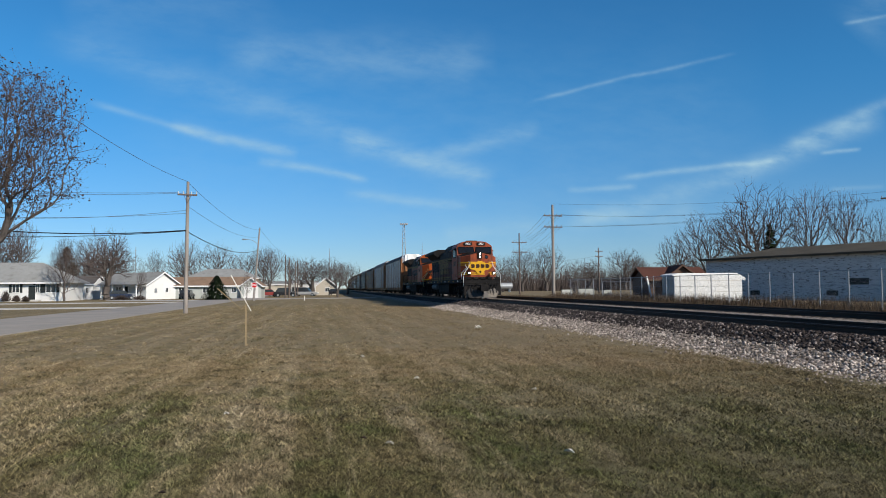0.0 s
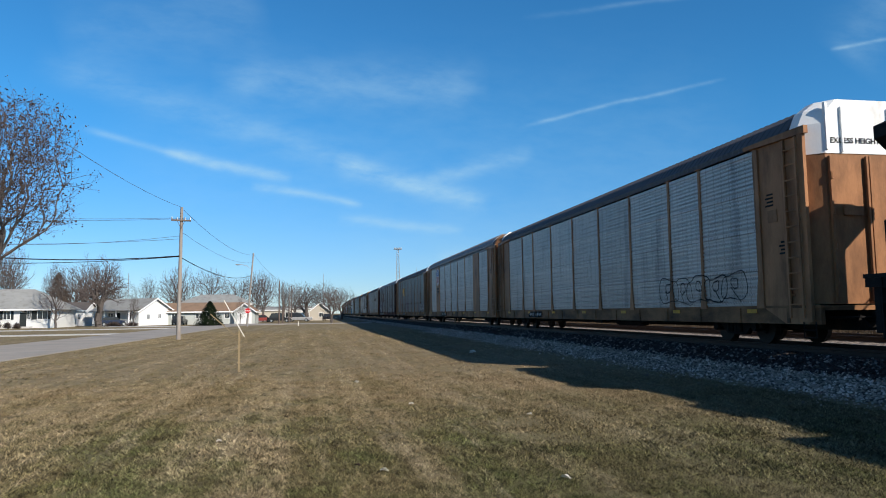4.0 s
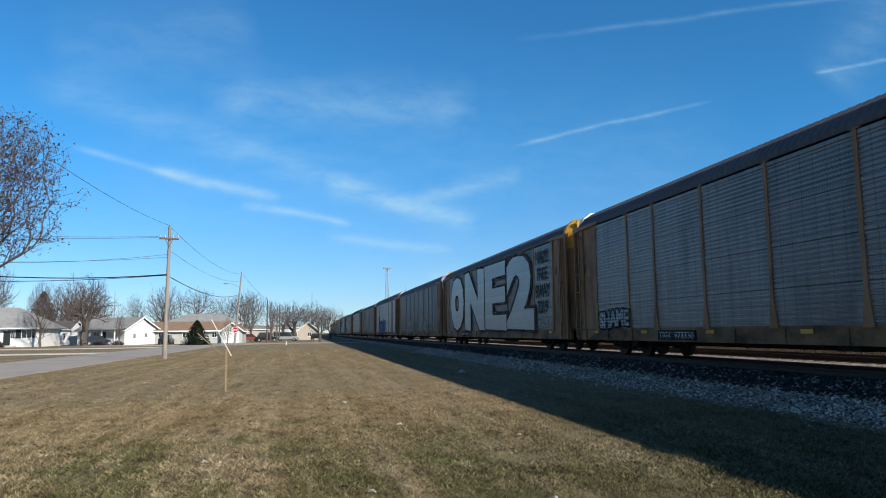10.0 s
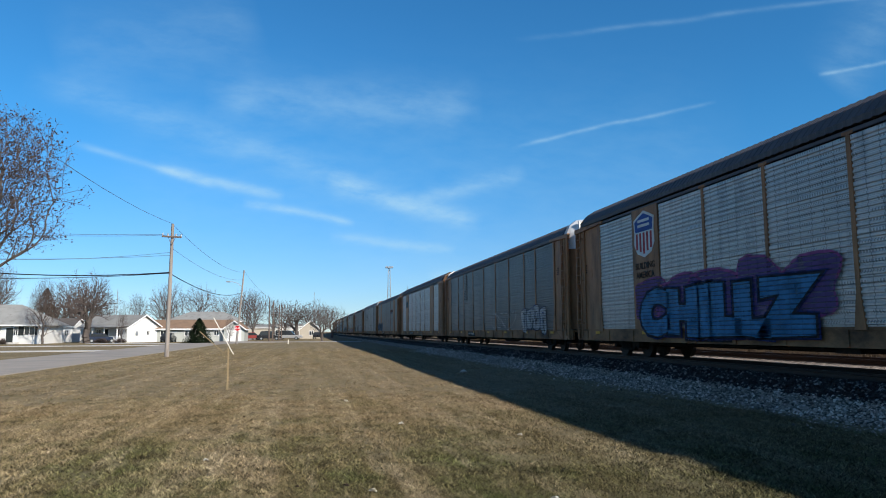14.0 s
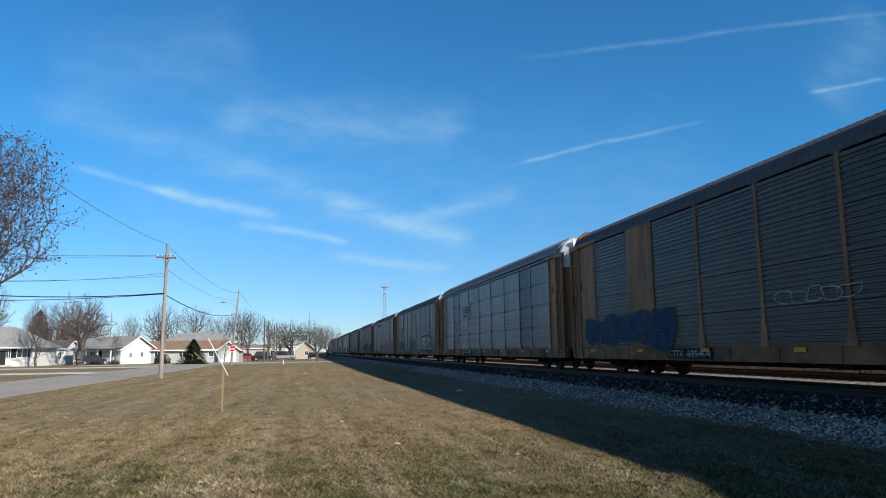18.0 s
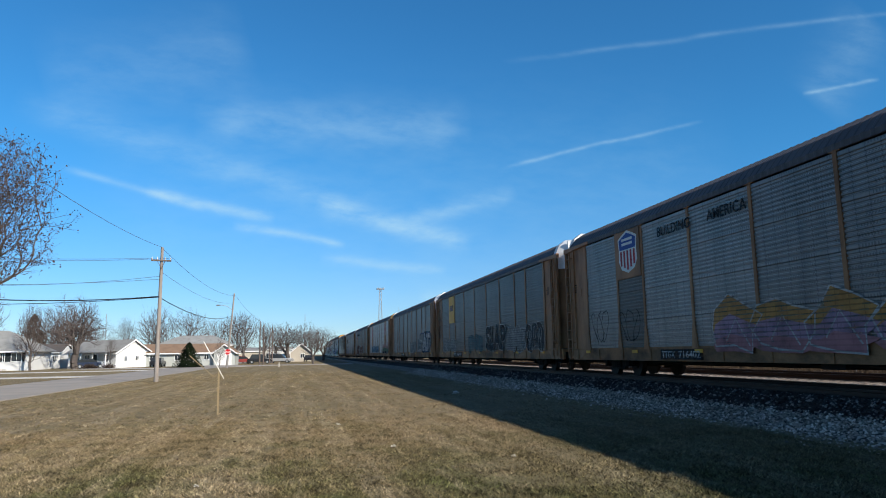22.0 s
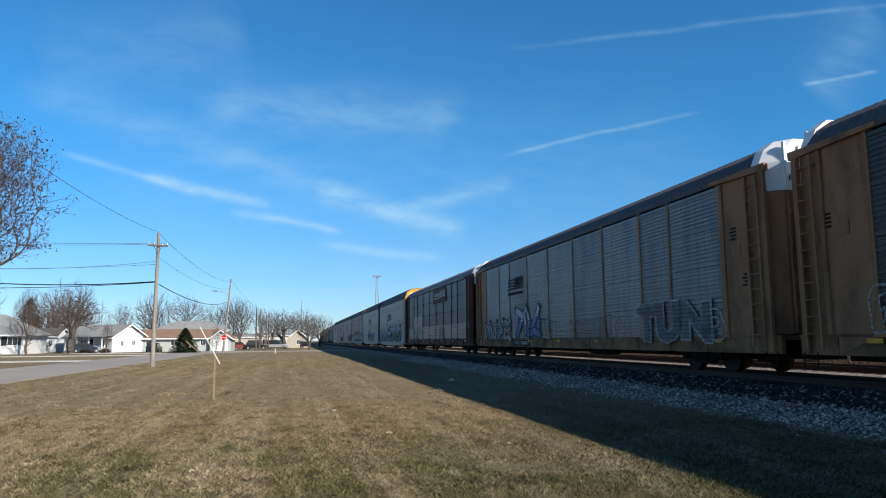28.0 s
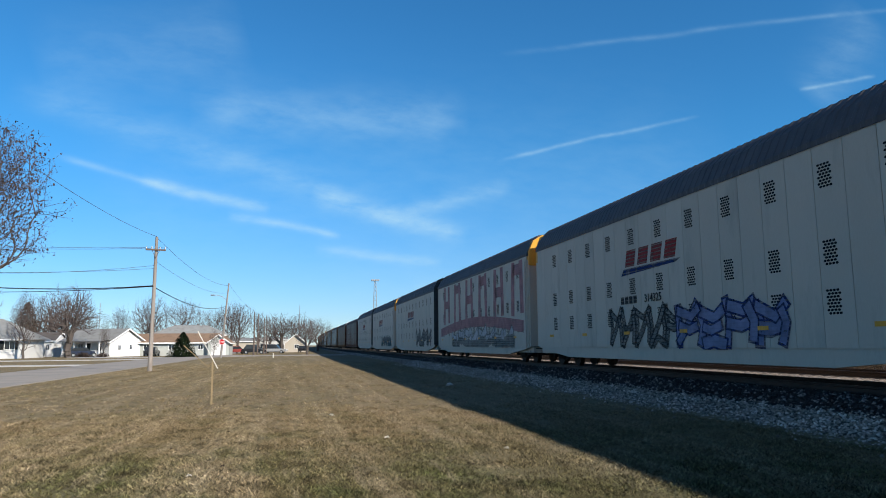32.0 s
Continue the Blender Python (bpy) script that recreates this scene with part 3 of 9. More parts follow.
def panel_metal(name, base, streak, dark=(0.09, 0.085, 0.08), soil=0.45, hole=0.5, bright=1.0):
    """Galvanised side sheet: rows of small punched holes, upright runs of dirt, each sheet a little different."""
    ma = mat(name, base, 0.55, 0.0, 0.16, 0.7, 25, 0.06, dark, soil, 1.6, (1, 1, 0.18), per_object=streak)
    tree = ma.node_tree
    add, put, m = nodes_of(tree)
    sh = tree.nodes["Principled BSDF"]
    co = add("ShaderNodeTexCoord")
    sep = add("ShaderNodeSeparateXYZ")
    tree.links.new(co.outputs["Object"], sep.inputs[0])
    row = m("LESS_THAN", m("ABSOLUTE", m("SUBTRACT", m("FRACT", m("MULTIPLY", sep.outputs[2], 1 / 0.2)), 0.5)), 0.16)
    dot = m("LESS_THAN", m("FRACT", m("MULTIPLY", sep.outputs[1], 1 / 0.075)), 0.5)
    patch = add("ShaderNodeTexNoise")
    patch.inputs["Scale"].default_value = 1.1
    tree.links.new(co.outputs["Object"], patch.inputs["Vector"])
    f = m("MULTIPLY", m("MULTIPLY", row, dot), m("MULTIPLY", m("GREATER_THAN", patch.outputs[0], 0.45), hole))
    seam = m("LESS_THAN", m("FRACT", m("MULTIPLY", sep.outputs[1], 1 / 0.38)), 0.07)
    lane = m("LESS_THAN", m("FRACT", m("MULTIPLY_ADD", sep.outputs[2], 1 / 0.985, 0.02)), 0.03)
    f = m("MAXIMUM", f, m("MULTIPLY", m("MAXIMUM", seam, lane), 0.45))
    mix = add("ShaderNodeMix", "", "RGBA")
    put(mix.inputs[0], f)
    old = sh.inputs["Base Color"].links[0].from_socket
    band = add("ShaderNodeHueSaturation")
    put(band.inputs["Value"], m("MULTIPLY_ADD", m("GREATER_THAN", m("FRACT", m("MULTIPLY", sep.outputs[2], 1 / 0.985)), 0.7), 0.1, 0.97))
    tree.links.new(old, band.inputs["Color"])
    tree.links.new(band.outputs[0], mix.inputs[6])
    mix.inputs[7].default_value = (0.02, 0.02, 0.022, 1)
    sh.inputs["Specular IOR Level"].default_value, sh.inputs["Metallic"].default_value = 0.2 + 0.3 * bright, 0.35 * bright
    gloss = sh.inputs["Roughness"].links[0].from_socket
    put(sh.inputs["Roughness"], m("SUBTRACT", gloss, 0.14))
    tree.links.new(mix.outputs[2], sh.inputs["Base Color"])
    return ma


SHEET = {
    "pale": panel_metal("pale_galvanised_sheet", (0.4, 0.355, 0.32), 0.1, soil=0.3),
    "silver": panel_metal("galvanised_sheet", (0.2, 0.175, 0.16), 0.14),
    "grey": panel_metal("dull_grey_sheet", (0.088, 0.07, 0.06), 0.16, (0.05, 0.045, 0.04), bright=0.4),
    "dark": panel_metal("dark_dirty_sheet", (0.06, 0.047, 0.04), 0.2, (0.035, 0.03, 0.027), 0.5, bright=0.3),
    "white": panel_metal("painted_over_sheet", (0.29, 0.265, 0.245), 0.05, (0.3, 0.3, 0.3), 0.25, 0.15),
}
SHEET_WORDS = {"pale": "pale galvanised", "silver": "silver galvanised", "grey": "dull grey", "dark": "dark dirty", "white": "white-painted"}
Z0, Z1, HALF = 0.98, 4.98, 1.5
# post lines from the leading end: a short bay lies second from each end
EDGES = {"thin": (2.7, 5.2, 7.1, 9.95, 12.8, 15.6, 18.35, 20.95, 22.8, 25.6)}
EDGES["ribs"] = EDGES["grid"] = (2.4, 5.05, 6.9, 9.75, 12.6, 15.5, 18.4, 21.25, 23.15, 25.85)
BAYS, BAY = 9, 2.7


def ribbed_sheet(width, rows, pitch, depth, smooth=0.28):
    """A pressed side sheet; its corner at the origin, along y, up z. Each row has fine ribs below a smooth band."""
    bm = bmesh.new()
    pts = []
    high = (Z1 - Z0 - 0.06) / 4
    for r in range(4):
        base = r * high
        gap = 0.035 if rows > 1 else 0.0
        z, top = base + gap, base + high - gap - smooth
        pts += [(0.05, base), (0.05, z), (0.0, z + 0.01)] if rows > 1 else [(0.0, base)]
        n = max(1, round((top - z) / pitch))
        step = (top - z) / n
        for i in range(n):
            q = z + i * step
            pts += [(0.0, q + step * 0.3), (-depth, q + step * 0.42), (-depth, q + step * 0.8), (0.0, q + step * 0.92)]
        pts += [(-depth, top + 0.02), (-depth, base + high - gap - 0.02)] if smooth else []
        pts += [(0.0, base + high - gap - 0.01), (0.05, base + high - gap), (0.05, base + high)] if rows > 1 else [(0.0, base + high)]
    a = [bm.verts.new((x, 0.0, z)) for x, z in pts]
    b = [bm.verts.new((x, width, z)) for x, z in pts]
    for i in range(len(pts) - 1):
        bm.faces.new((a[i], b[i], b[i + 1], a[i + 1]))
    return bm


def roof_mesh(name, length, half, z0, top, pitch, depth):
    prof = [(-half - 0.02, z0 - 0.03), (-half - 0.03, z0 + 0.1), (-half + 0.22, z0 + 0.56 * (top - z0)), (-half + 0.62, z0 + 0.9 * (top - z0)), (0.0, top)]
    prof = prof + [(-x, z) for x, z in prof[-2::-1]]
    bm = bmesh.new()
    rows = []
    n = int(length / pitch)
    for i in range(n + 1):
        for k in (0, 1):
            y = length * i / n + (pitch * 0.5 if k else 0.0)
            if y > length:
                continue
            for lift, dy in ((0.0, 0.0), (depth, 0.03), (depth, pitch * 0.5 - 0.03)) if not k else ((0.0, 0.0),):
                rows.append([bm.verts.new((x * (1 + lift / half), min(length, y + dy), z + lift)) for x, z in prof])
    for a, b in zip(rows, rows[1:]):
        for i in range(len(prof) - 1):
            bm.faces.new((a[i], a[i + 1], b[i + 1], b[i]))
    bm.faces.new(rows[0])
    bm.faces.new(rows[-1][::-1])
    return mesh_of(name, bm, ROOF)


def wheelset_mesh(radius):
    bm = bmesh.new()
    tube(bm, (-0.9, 0, 0), (0.9, 0, 0), 0.08, n=8)
    for s in (-1, 1):
        tube(bm, (s * 0.69, 0, 0), (s * 0.82, 0, 0), radius, radius * 0.985, 20)
        tube(bm, (s * 0.665, 0, 0), (s * 0.69, 0, 0), radius * 1.07, radius * 1.05, 20)
        tube(bm, (s * 0.82, 0, 0), (s * 0.86, 0, 0), radius * 0.4, radius * 0.32, 12)
        tube(bm, (s * 0.86, 0, 0), (s * 1.02, 0, 0), 0.1, 0.09, 8)
    return mesh_of("wheelset", bm, WHEEL)


def side_frame_mesh(base):
    """Cast side frame of a two-axle truck, lengthwise along y."""
    bm = bmesh.new()
    h = base / 2
    pts = [(-h - 0.25, 0.42), (-h - 0.2, 0.56), (-0.45, 0.78), (0.45, 0.78), (h + 0.2, 0.56), (h + 0.25, 0.42), (h + 0.02, 0.38), (h - 0.2, 0.46), (0.42, 0.24), (-0.42, 0.24), (-h + 0.2, 0.46), (-h - 0.02, 0.38)]
    prism(bm, pts, "x", -0.07, 0.07)
    for y in (-0.24, -0.08, 0.08, 0.24):
        tube(bm, (-0.12, y, 0.3), (-0.12, y, 0.62), 0.065, n=8)
    for y in (-h, h):
        tube(bm, (-0.15, y, 0.44), (0.1, y, 0.44), 0.11, n=10)
    return mesh_of("side_frame", bm, GRIME)


LETTERS = {}


def text_mesh(words, size, fat=0.0, deep=0.004):
    key = (words, size, round(fat, 4), deep)
    if key not in LETTERS:
        LETTERS[key] = fresh_text_mesh(words, size, fat, deep)
    return LETTERS[key].copy()


def fresh_text_mesh(words, size, fat, deep):
    cu = bpy.data.curves.new("lettering", "FONT")
    cu.body, cu.size, cu.offset, cu.extrude, cu.align_x = words, size, fat, deep, "CENTER"
    cu.resolution_u = 3
    ob = bpy.data.objects.new("lettering", cu)
    scene.collection.objects.link(ob)
    dg = bpy.context.evaluated_depsgraph_get()
    me = bpy.data.meshes.new_from_object(ob.evaluated_get(dg))
    bpy.data.objects.remove(ob)
    bpy.data.curves.remove(cu)
    return me


SIDE_ON = Matrix(((0, 0, -1, 0), (-1, 0, 0, 0), (0, 1, 0, 0), (0, 0, 0, 1)))   # writing on the side that faces the lawn
FRONT_ON = Matrix(((1, 0, 0, 0), (0, 0, -1, 0), (0, 1, 0, 0), (0, 0, 0, 1)))   # writing on a leading end


def lettering(parent, words, y, z, size, material, x, fat=0.0, wide=1.0, name="lettering", lean=0.0, front=False, label=""):
    me = text_mesh(words, size, fat)
    shear = Matrix(((wide, lean, 0, 0), (0, 1, 0, 0), (0, 0, 1, 0), (0, 0, 0, 1)))
    me.transform((FRONT_ON if front else SIDE_ON) @ shear)
    me.materials.clear()
    me.materials.append(material)
    ob = new(name, me)
    ob.parent = parent
    ob.location = (y, x, z) if front else (x, y, z)
    return tagged(ob, label)


def flat_shape(parent, name, pts, x, material, y=0.0, z=0.0, deep=0.006, label=""):
    """A painted or applied shape on the side; pts as seen: right, up."""
    bm = bmesh.new()
    prism(bm, [(y - a, z + b) for a, b in pts], "x", x - deep, x + 0.02)
    return part(name, bm, material, parent, label)


MESH = {}


def make_carrier_meshes():
    for kind, rows, pitch, depth in (("ribs", 1, 0.115, 0.02), ("grid", 4, 0.09, 0.016), ("thin", 1, 0.125, 0.024)):
        MESH[kind] = mesh_of("side_panel", ribbed_sheet(BAY - 0.06, rows, pitch, depth, 0.0 if kind == "grid" else 0.12), SHEET["silver"])
    bm = bmesh.new()
    prism(bm, [(-0.06, 0.62), (0.06, 0.62), (0.06, 4.0), (-0.06, 4.0)], "x", -0.036, 0.06)
    prism(bm, [(-0.16, -0.06), (0.16, -0.06), (0.06, 0.64), (-0.06, 0.64)], "x", -0.046, 0.06)
    box(bm, -0.04, 0.05, -0.16, 0.16, 3.95, 4.02)
    MESH["post"] = mesh_of("side_post", bm, YELLOW)
    bm = bmesh.new()
    box(bm, -1.42, 1.42, 0.32, PITCH - 0.32, 0.86, 0.97)
    for s in (-1, 1):
        box(bm, s * 1.46, s * 1.36, 0.32, PITCH - 0.32, 0.55, 0.96)
        box(bm, s * 1.48, s * 1.36, 0.3, PITCH - 0.3, 0.92, 0.98)
        for i in range(14):
            y = 1.4 + i * (PITCH - 2.8) / 13
            box(bm, s * 1.49, s * 1.4, y - 0.05, y + 0.05, 0.57, 0.93)
    MESH["deck"] = mesh_of("deck", bm, YELLOW)
    bm = bmesh.new()
    box(bm, -0.4, 0.4, 0.5, PITCH - 0.5, 0.4, 0.86)
    for i in range(9):
        y = 6.5 + i * (PITCH - 13) / 8
        box(bm, -1.3, 1.3, y - 0.06, y + 0.06, 0.5, 0.86)
    tube(bm, (-0.9, 10.0, 0.55), (-0.9, 12.2, 0.55), 0.2, n=10)
    box(bm, -1.2, -0.75, 13.2, 13.9, 0.42, 0.85)
    pipe(bm, [(-1.05, 6.0, 0.5), (-1.05, 22.0, 0.48)], 0.03)
    MESH["underframe"] = mesh_of("underframe", bm, GRIME)
    bm = bmesh.new()
    box(bm, 1.44, 1.5, 0.8, PITCH - 0.8, Z0, Z1)
    for y in EDGES["ribs"]:
        box(bm, 1.5, 1.58, y - 0.08, y + 0.08, Z0, Z1)
    MESH["far_wall"] = mesh_of("far_wall", bm, SHEET["silver"])
    MESH["roof"] = roof_mesh("roof", PITCH - 2.1, HALF, Z1, 5.72, 0.26, 0.01)
    # side rail under the eave
    bm = bmesh.new()
    box(bm, -1.505, -1.45, 0.7, PITCH - 0.7, 4.95, 5.03)
    MESH["top_rail"] = mesh_of("top_rail", bm, YELLOW)
    # the closed bay at each end, leading end; y from 0
    for kind in ("ribs", "thin"):
        for end, b in (("", EDGES[kind][0]), ("_rear", PITCH - EDGES[kind][-1])):
            bm = bmesh.new()
            prism(bm, [(0.69, 0.55), (1.5, 0.55), (b, 0.98), (b, 4.93), (0.69, 4.93)], "x", -1.47, -1.4)
            MESH["end_bay_" + kind + end] = mesh_of("end_bay", bm, YELLOW)
            bm = bmesh.new()
            box(bm, -1.51, -1.472, b - 0.14, b - 0.01, 0.99, 4.9)
            MESH["edge_post_" + kind + end] = mesh_of("edge_post", bm, YELLOW)
            bm = bmesh.new()
            prism(bm, [(0.42, 4.88), (b + 0.35, 4.96), (b + 0.35, 5.05), (0.42, 5.06)], "x", -1.56, -1.45)
            MESH["end_beam_" + kind + end] = mesh_of("eave_beam", bm, YELLOW)
    for key, x0, ya, yb, za, zb in (("door_post", -1.52, 1.22, 1.34, 0.98, 4.9), ("label_plate", -1.49, 1.62, 1.98, 3.0, 3.3), ("corner_post", -1.55, 0.5, 0.685, 0.6, 4.9)):
        bm = bmesh.new()
        box(bm, x0, -1.472, ya, yb, za, zb)
        MESH[key] = mesh_of(key, bm, YELLOW)
    bm = bmesh.new()
    for y in (0.7, 1.14):
        box(bm, -1.62, -1.58, y - 0.03, y + 0.03, 0.7, 4.85)
    for i in range(11):
        z = 1.0 + i * 0.36
        tube(bm, (-1.61, 0.67, z), (-1.61, 1.17, z), 0.018, n=6)
    for z in (1.2, 2.9, 4.6):
        for y in (0.7, 1.14):
            box(bm, -1.61, -1.46, y - 0.02, y + 0.02, z, z + 0.05)
    MESH["ladder"] = mesh_of("ladder", bm, YELLOW)
    bm = bmesh.new()
    prism(bm, [(-1.42, 0.95), (-1.42, 0.72), (-1.05, 0.42), (1.05, 0.42), (1.42, 0.72), (1.42, 0.95)], "z", 1.0, 4.42)
    for x in (-0.98, -0.04, 0.04, 0.98):
        box(bm, x - 0.025, x + 0.025, 0.33, 0.4, 1.05, 4.35)
    for z in (1.5, 2.3, 3.1, 3.9):
        for x in (-0.98, 0.98):
            tube(bm, (x, 0.33, z - 0.08), (x, 0.33, z + 0.08), 0.035, n=6)
    box(bm, -0.7, -0.2, 0.34, 0.38, 3.0, 3.2)
    MESH["end_door"] = mesh_of("end_door", bm, YELLOW)
    bm = bmesh.new()
    arch = [(-1.45, 4.42), (1.45, 4.42), (1.45, 5.12), (1.3, 5.45), (1.0, 5.68), (-1.0, 5.68), (-1.3, 5.45), (-1.45, 5.12)]
    rings = [[bm.verts.new((x * k, y, z)) for x, z in arch] for y, k in ((0.4, 0.72), (0.74, 1.0), (1.05, 1.0))]
    for p, q in zip(rings, rings[1:]):
        for i in range(8):
            bm.faces.new((p[i], p[(i + 1) % 8], q[(i + 1) % 8], q[i]))
    bm.faces.new(rings[0][::-1])
    bm.faces.new(rings[-1])
    for x, y in ((-1.0, 0.38), (1.0, 0.38)):
        box(bm, x - 0.03, x + 0.03, y - 0.02, y + 0.06, 4.5, 5.6)
    for x in (-0.62, 0.62):
        box(bm, x - 0.02, x + 0.02, 0.34, 0.4, 4.45, 5.5)
    MESH["end_cap"] = mesh_of("end_cap", bm, WHITE)
    bm = bmesh.new()
    box(bm, -0.12, 0.12, -0.02, 0.55, 0.6, 0.82)
    box(bm, -0.2, 0.2, -0.12, 0.12, 0.55, 0.9)
    pipe(bm, [(-0.35, 0.5, 0.75), (-0.36, 0.15, 0.45), (-0.33, -0.1, 0.5), (-0.3, -0.2, 0.7)], 0.025)
    tube(bm, (-1.3, 0.28, 0.7), (1.0, 0.28, 0.7), 0.02)
    for y, z in ((0.5, 0.25), (0.5, 0.42)):
        tube(bm, (-1.5, 0.45, z), (-1.5, 0.85, z), 0.014)
    for y in (0.45, 0.85):
        tube(bm, (-1.5, y, 0.25), (-1.5, y, 0.6), 0.014)
    MESH["coupler"] = mesh_of("coupler", bm, BLACK)
    MESH["wheelset"] = wheelset_mesh(0.42)
    MESH["side_frame"] = side_frame_mesh(1.78)
    bm = bmesh.new()
    box(bm, -1.05, 1.05, -0.2, 0.2, 0.4, 0.7)
    MESH["bolster"] = mesh_of("bolster", bm, GRIME)
    bm = bmesh.new()
    box(bm, -0.012, 0.0, 0.0, 0.4, 0.0, 0.1)
    MESH["reflector"] = mesh_of("reflector", bm, GOLD)
    bm = bmesh.new()
    for i in range(4):
        box(bm, -0.006, 0.0, 0.0, 0.3 - 0.06 * (i % 2), i * 0.09, i * 0.09 + 0.045)
    MESH["stencil"] = mesh_of("stencil", bm, BLACK)
    # blank steel bay that carries a marking
    bm = bmesh.new()
    box(bm, -0.03, 0.04, 0.0, BAY - 0.06, 0.0, Z1 - Z0)
    MESH["blank"] = mesh_of("side_panel", bm, YELLOW)


make_carrier_meshes()


def add_truck(car, y, z=0.0):
    truck = new("truck")
    truck.parent, truck.location = car, (0, y, z)
    piece("bolster", MESH["bolster"], None, truck)
    for x in (-1.02, 1.02):
        piece("side_frame", MESH["side_frame"], None, truck, (x, 0, 0))
    for dy in (-0.89, 0.89):
        piece("wheelset", MESH["wheelset"], None, truck, (0, dy, 0.42))
    return truck


def mirrored(name, me, length):
    """The same piece for the trailing end."""
    out = me.copy()
    out.transform(Matrix.Translation((0, length, 0)) @ Matrix.Diagonal((1, -1, 1, 1)))
    out.flip_normals()
    MESH[name] = out


for k in ("door_post", "label_plate", "corner_post", "ladder", "end_door", "end_cap", "coupler"):
    mirrored(k + "_rear", MESH[k], PITCH)
for k in ("end_bay", "edge_post", "end_beam"):
    for kind in ("ribs", "thin"):
        mirrored(f"{k}_{kind}_rear", MESH[f"{k}_{kind}_rear"], PITCH)


def auto_carrier(n, kind="ribs", sheet="silver", frame_paint=None, cap=None, roof=None, blanks=(), special=None, label="", lift=0.0, posts=None):
    """A covered two-deck auto carrier; its front coupler at the origin, the rail at z = 0."""
    paint = frame_paint or YELLOW
    word = {YELLOW: "yellow", MAROON: "oxide-red", GOLD: "bright yellow"}[paint]
    car = thing("auto_carrier", label or f"enclosed rail auto carrier, {SHEET_WORDS[sheet]} side sheets in {word} framing", "railcar", group="auto carriers of the train")
    piece("deck", MESH["deck"], SILL if paint is YELLOW else paint, car)
    piece("underframe", MESH["underframe"], GRIME, car)
    piece("far_wall", MESH["far_wall"], SHEET[sheet], car)
    piece("roof", MESH["roof"], roof or ROOF, car, (0, 1.05, lift), "ribbed grey-blue metal roof")
    piece("top_rail", MESH["top_rail"], roof or ROOF, car)
    edges = EDGES[kind]
    for i in range(BAYS):
        y, wide = edges[i] + 0.03, edges[i + 1] - edges[i]
        if i in blanks:
            sheet_part = piece("side_panel", MESH["blank"], paint, car, (-1.484, y, Z0), f"plain {word} steel panel")
        else:
            sheet_part = piece("side_panel", MESH[kind], SHEET[(special or {}).get(i, sheet)], car, (-1.47, y, Z0))
        sheet_part.scale.y = (wide - 0.06) / (BAY - 0.06)
    for i, y in enumerate(edges):
        if i - 1 in blanks or i in blanks:
            continue
        piece("side_post", MESH["post"], posts or paint, car, (-1.47, y, Z0))
    style = "thin" if kind == "thin" else "ribs"
    for end in ("", "_rear"):
        bay = piece("end_bay", MESH[f"end_bay_{style}{end}"], paint, car)
        piece("edge_post", MESH[f"edge_post_{style}{end}"], paint, bay)
        for k in ("door_post", "label_plate", "corner_post"):
            piece(k, MESH[k + end], paint, bay)
        piece("eave_beam", MESH[f"end_beam_{style}{end}"], paint, car)
        piece("ladder", MESH["ladder" + end], paint, car)
        piece("end_door", MESH["end_door" + end], paint, car)
        piece("end_cap", MESH["end_cap" + end], cap or WHITE, car, label="white upper end sheet" if (cap or WHITE) is WHITE else "yellow upper end sheet")
        piece("coupler", MESH["coupler" + end], None, car)
    for word, x in (("EXCESS", -0.62), ("HEIGHT", 0.05), ("CAR", 0.6)) if (cap or WHITE) is WHITE else ():
        lettering(car, word, x, 4.66, 0.18, BLACK, 0.39, 0.002, front=True, name="cap_lettering")
    for y in (4.15, PITCH - 4.15):
        add_truck(car, y)
    for i in range(7):
        piece("reflector", MESH["reflector"], None, car, (-1.485, 2.6 + i * (PITCH - 5.2) / 6, 0.8))
    for y, z, k in ((1.75, 3.4, 0), (1.3, 2.2, 1), (PITCH - 1.5, 3.2, 0)):
        piece("stencil", MESH["stencil"], None, car, (-1.476, y, z))
    TRAIN.append((car, FIRST + PITCH * n, PITCH))
    return car
# number, sheet pressing, sheet, framing, end caps, plain bays, odd sheets (bays count from the leading end)
CARRIERS = [
    (-12, "ribs", "pale", YELLOW, WHITE, (), {}),
    (-11, "thin", "pale", YELLOW, YELLOW, (1, 7), {}),
    (-10, "grid", "dark", YELLOW, WHITE, (), {}),
    (-9, "grid", "dark", MAROON, WHITE, (), {}),
    (-8, "ribs", "silver", YELLOW, WHITE, (), {}),
    (-7, "ribs", "grey", YELLOW, GOLD, (), {0: "silver"}),
    (-6, "ribs", "dark", YELLOW, WHITE, (), {}),
    (-5, "thin", "pale", YELLOW, YELLOW, (1, 7), {}),
    (-4, "ribs", "grey", YELLOW, WHITE, (), {}),
    (-3, "thin", "pale", YELLOW, YELLOW, (1, 7), {}),
    (-2, "thin", "grey", YELLOW, YELLOW, (1, 7), {}),
    (-1, "grid", "silver", YELLOW, WHITE, (), {1: "grey", 7: "grey"}),
    (0, "ribs", "grey", YELLOW, WHITE, (), {}),
    (1, "ribs", "silver", YELLOW, WHITE, (), {1: "dark", 7: "grey"}),
    (2, "ribs", "dark", YELLOW, WHITE, (), {}),
    (3, "ribs", "grey", YELLOW, WHITE, (), {}),
    (4, "thin", "pale", YELLOW, GOLD, (1, 7), {}),
    (5, "ribs", "dark", YELLOW, WHITE, (), {}),
    (6, "ribs", "silver", YELLOW, WHITE, (), {}),
    (7, "grid", "dark", MAROON, WHITE, (), {}),
]
CAR = {}
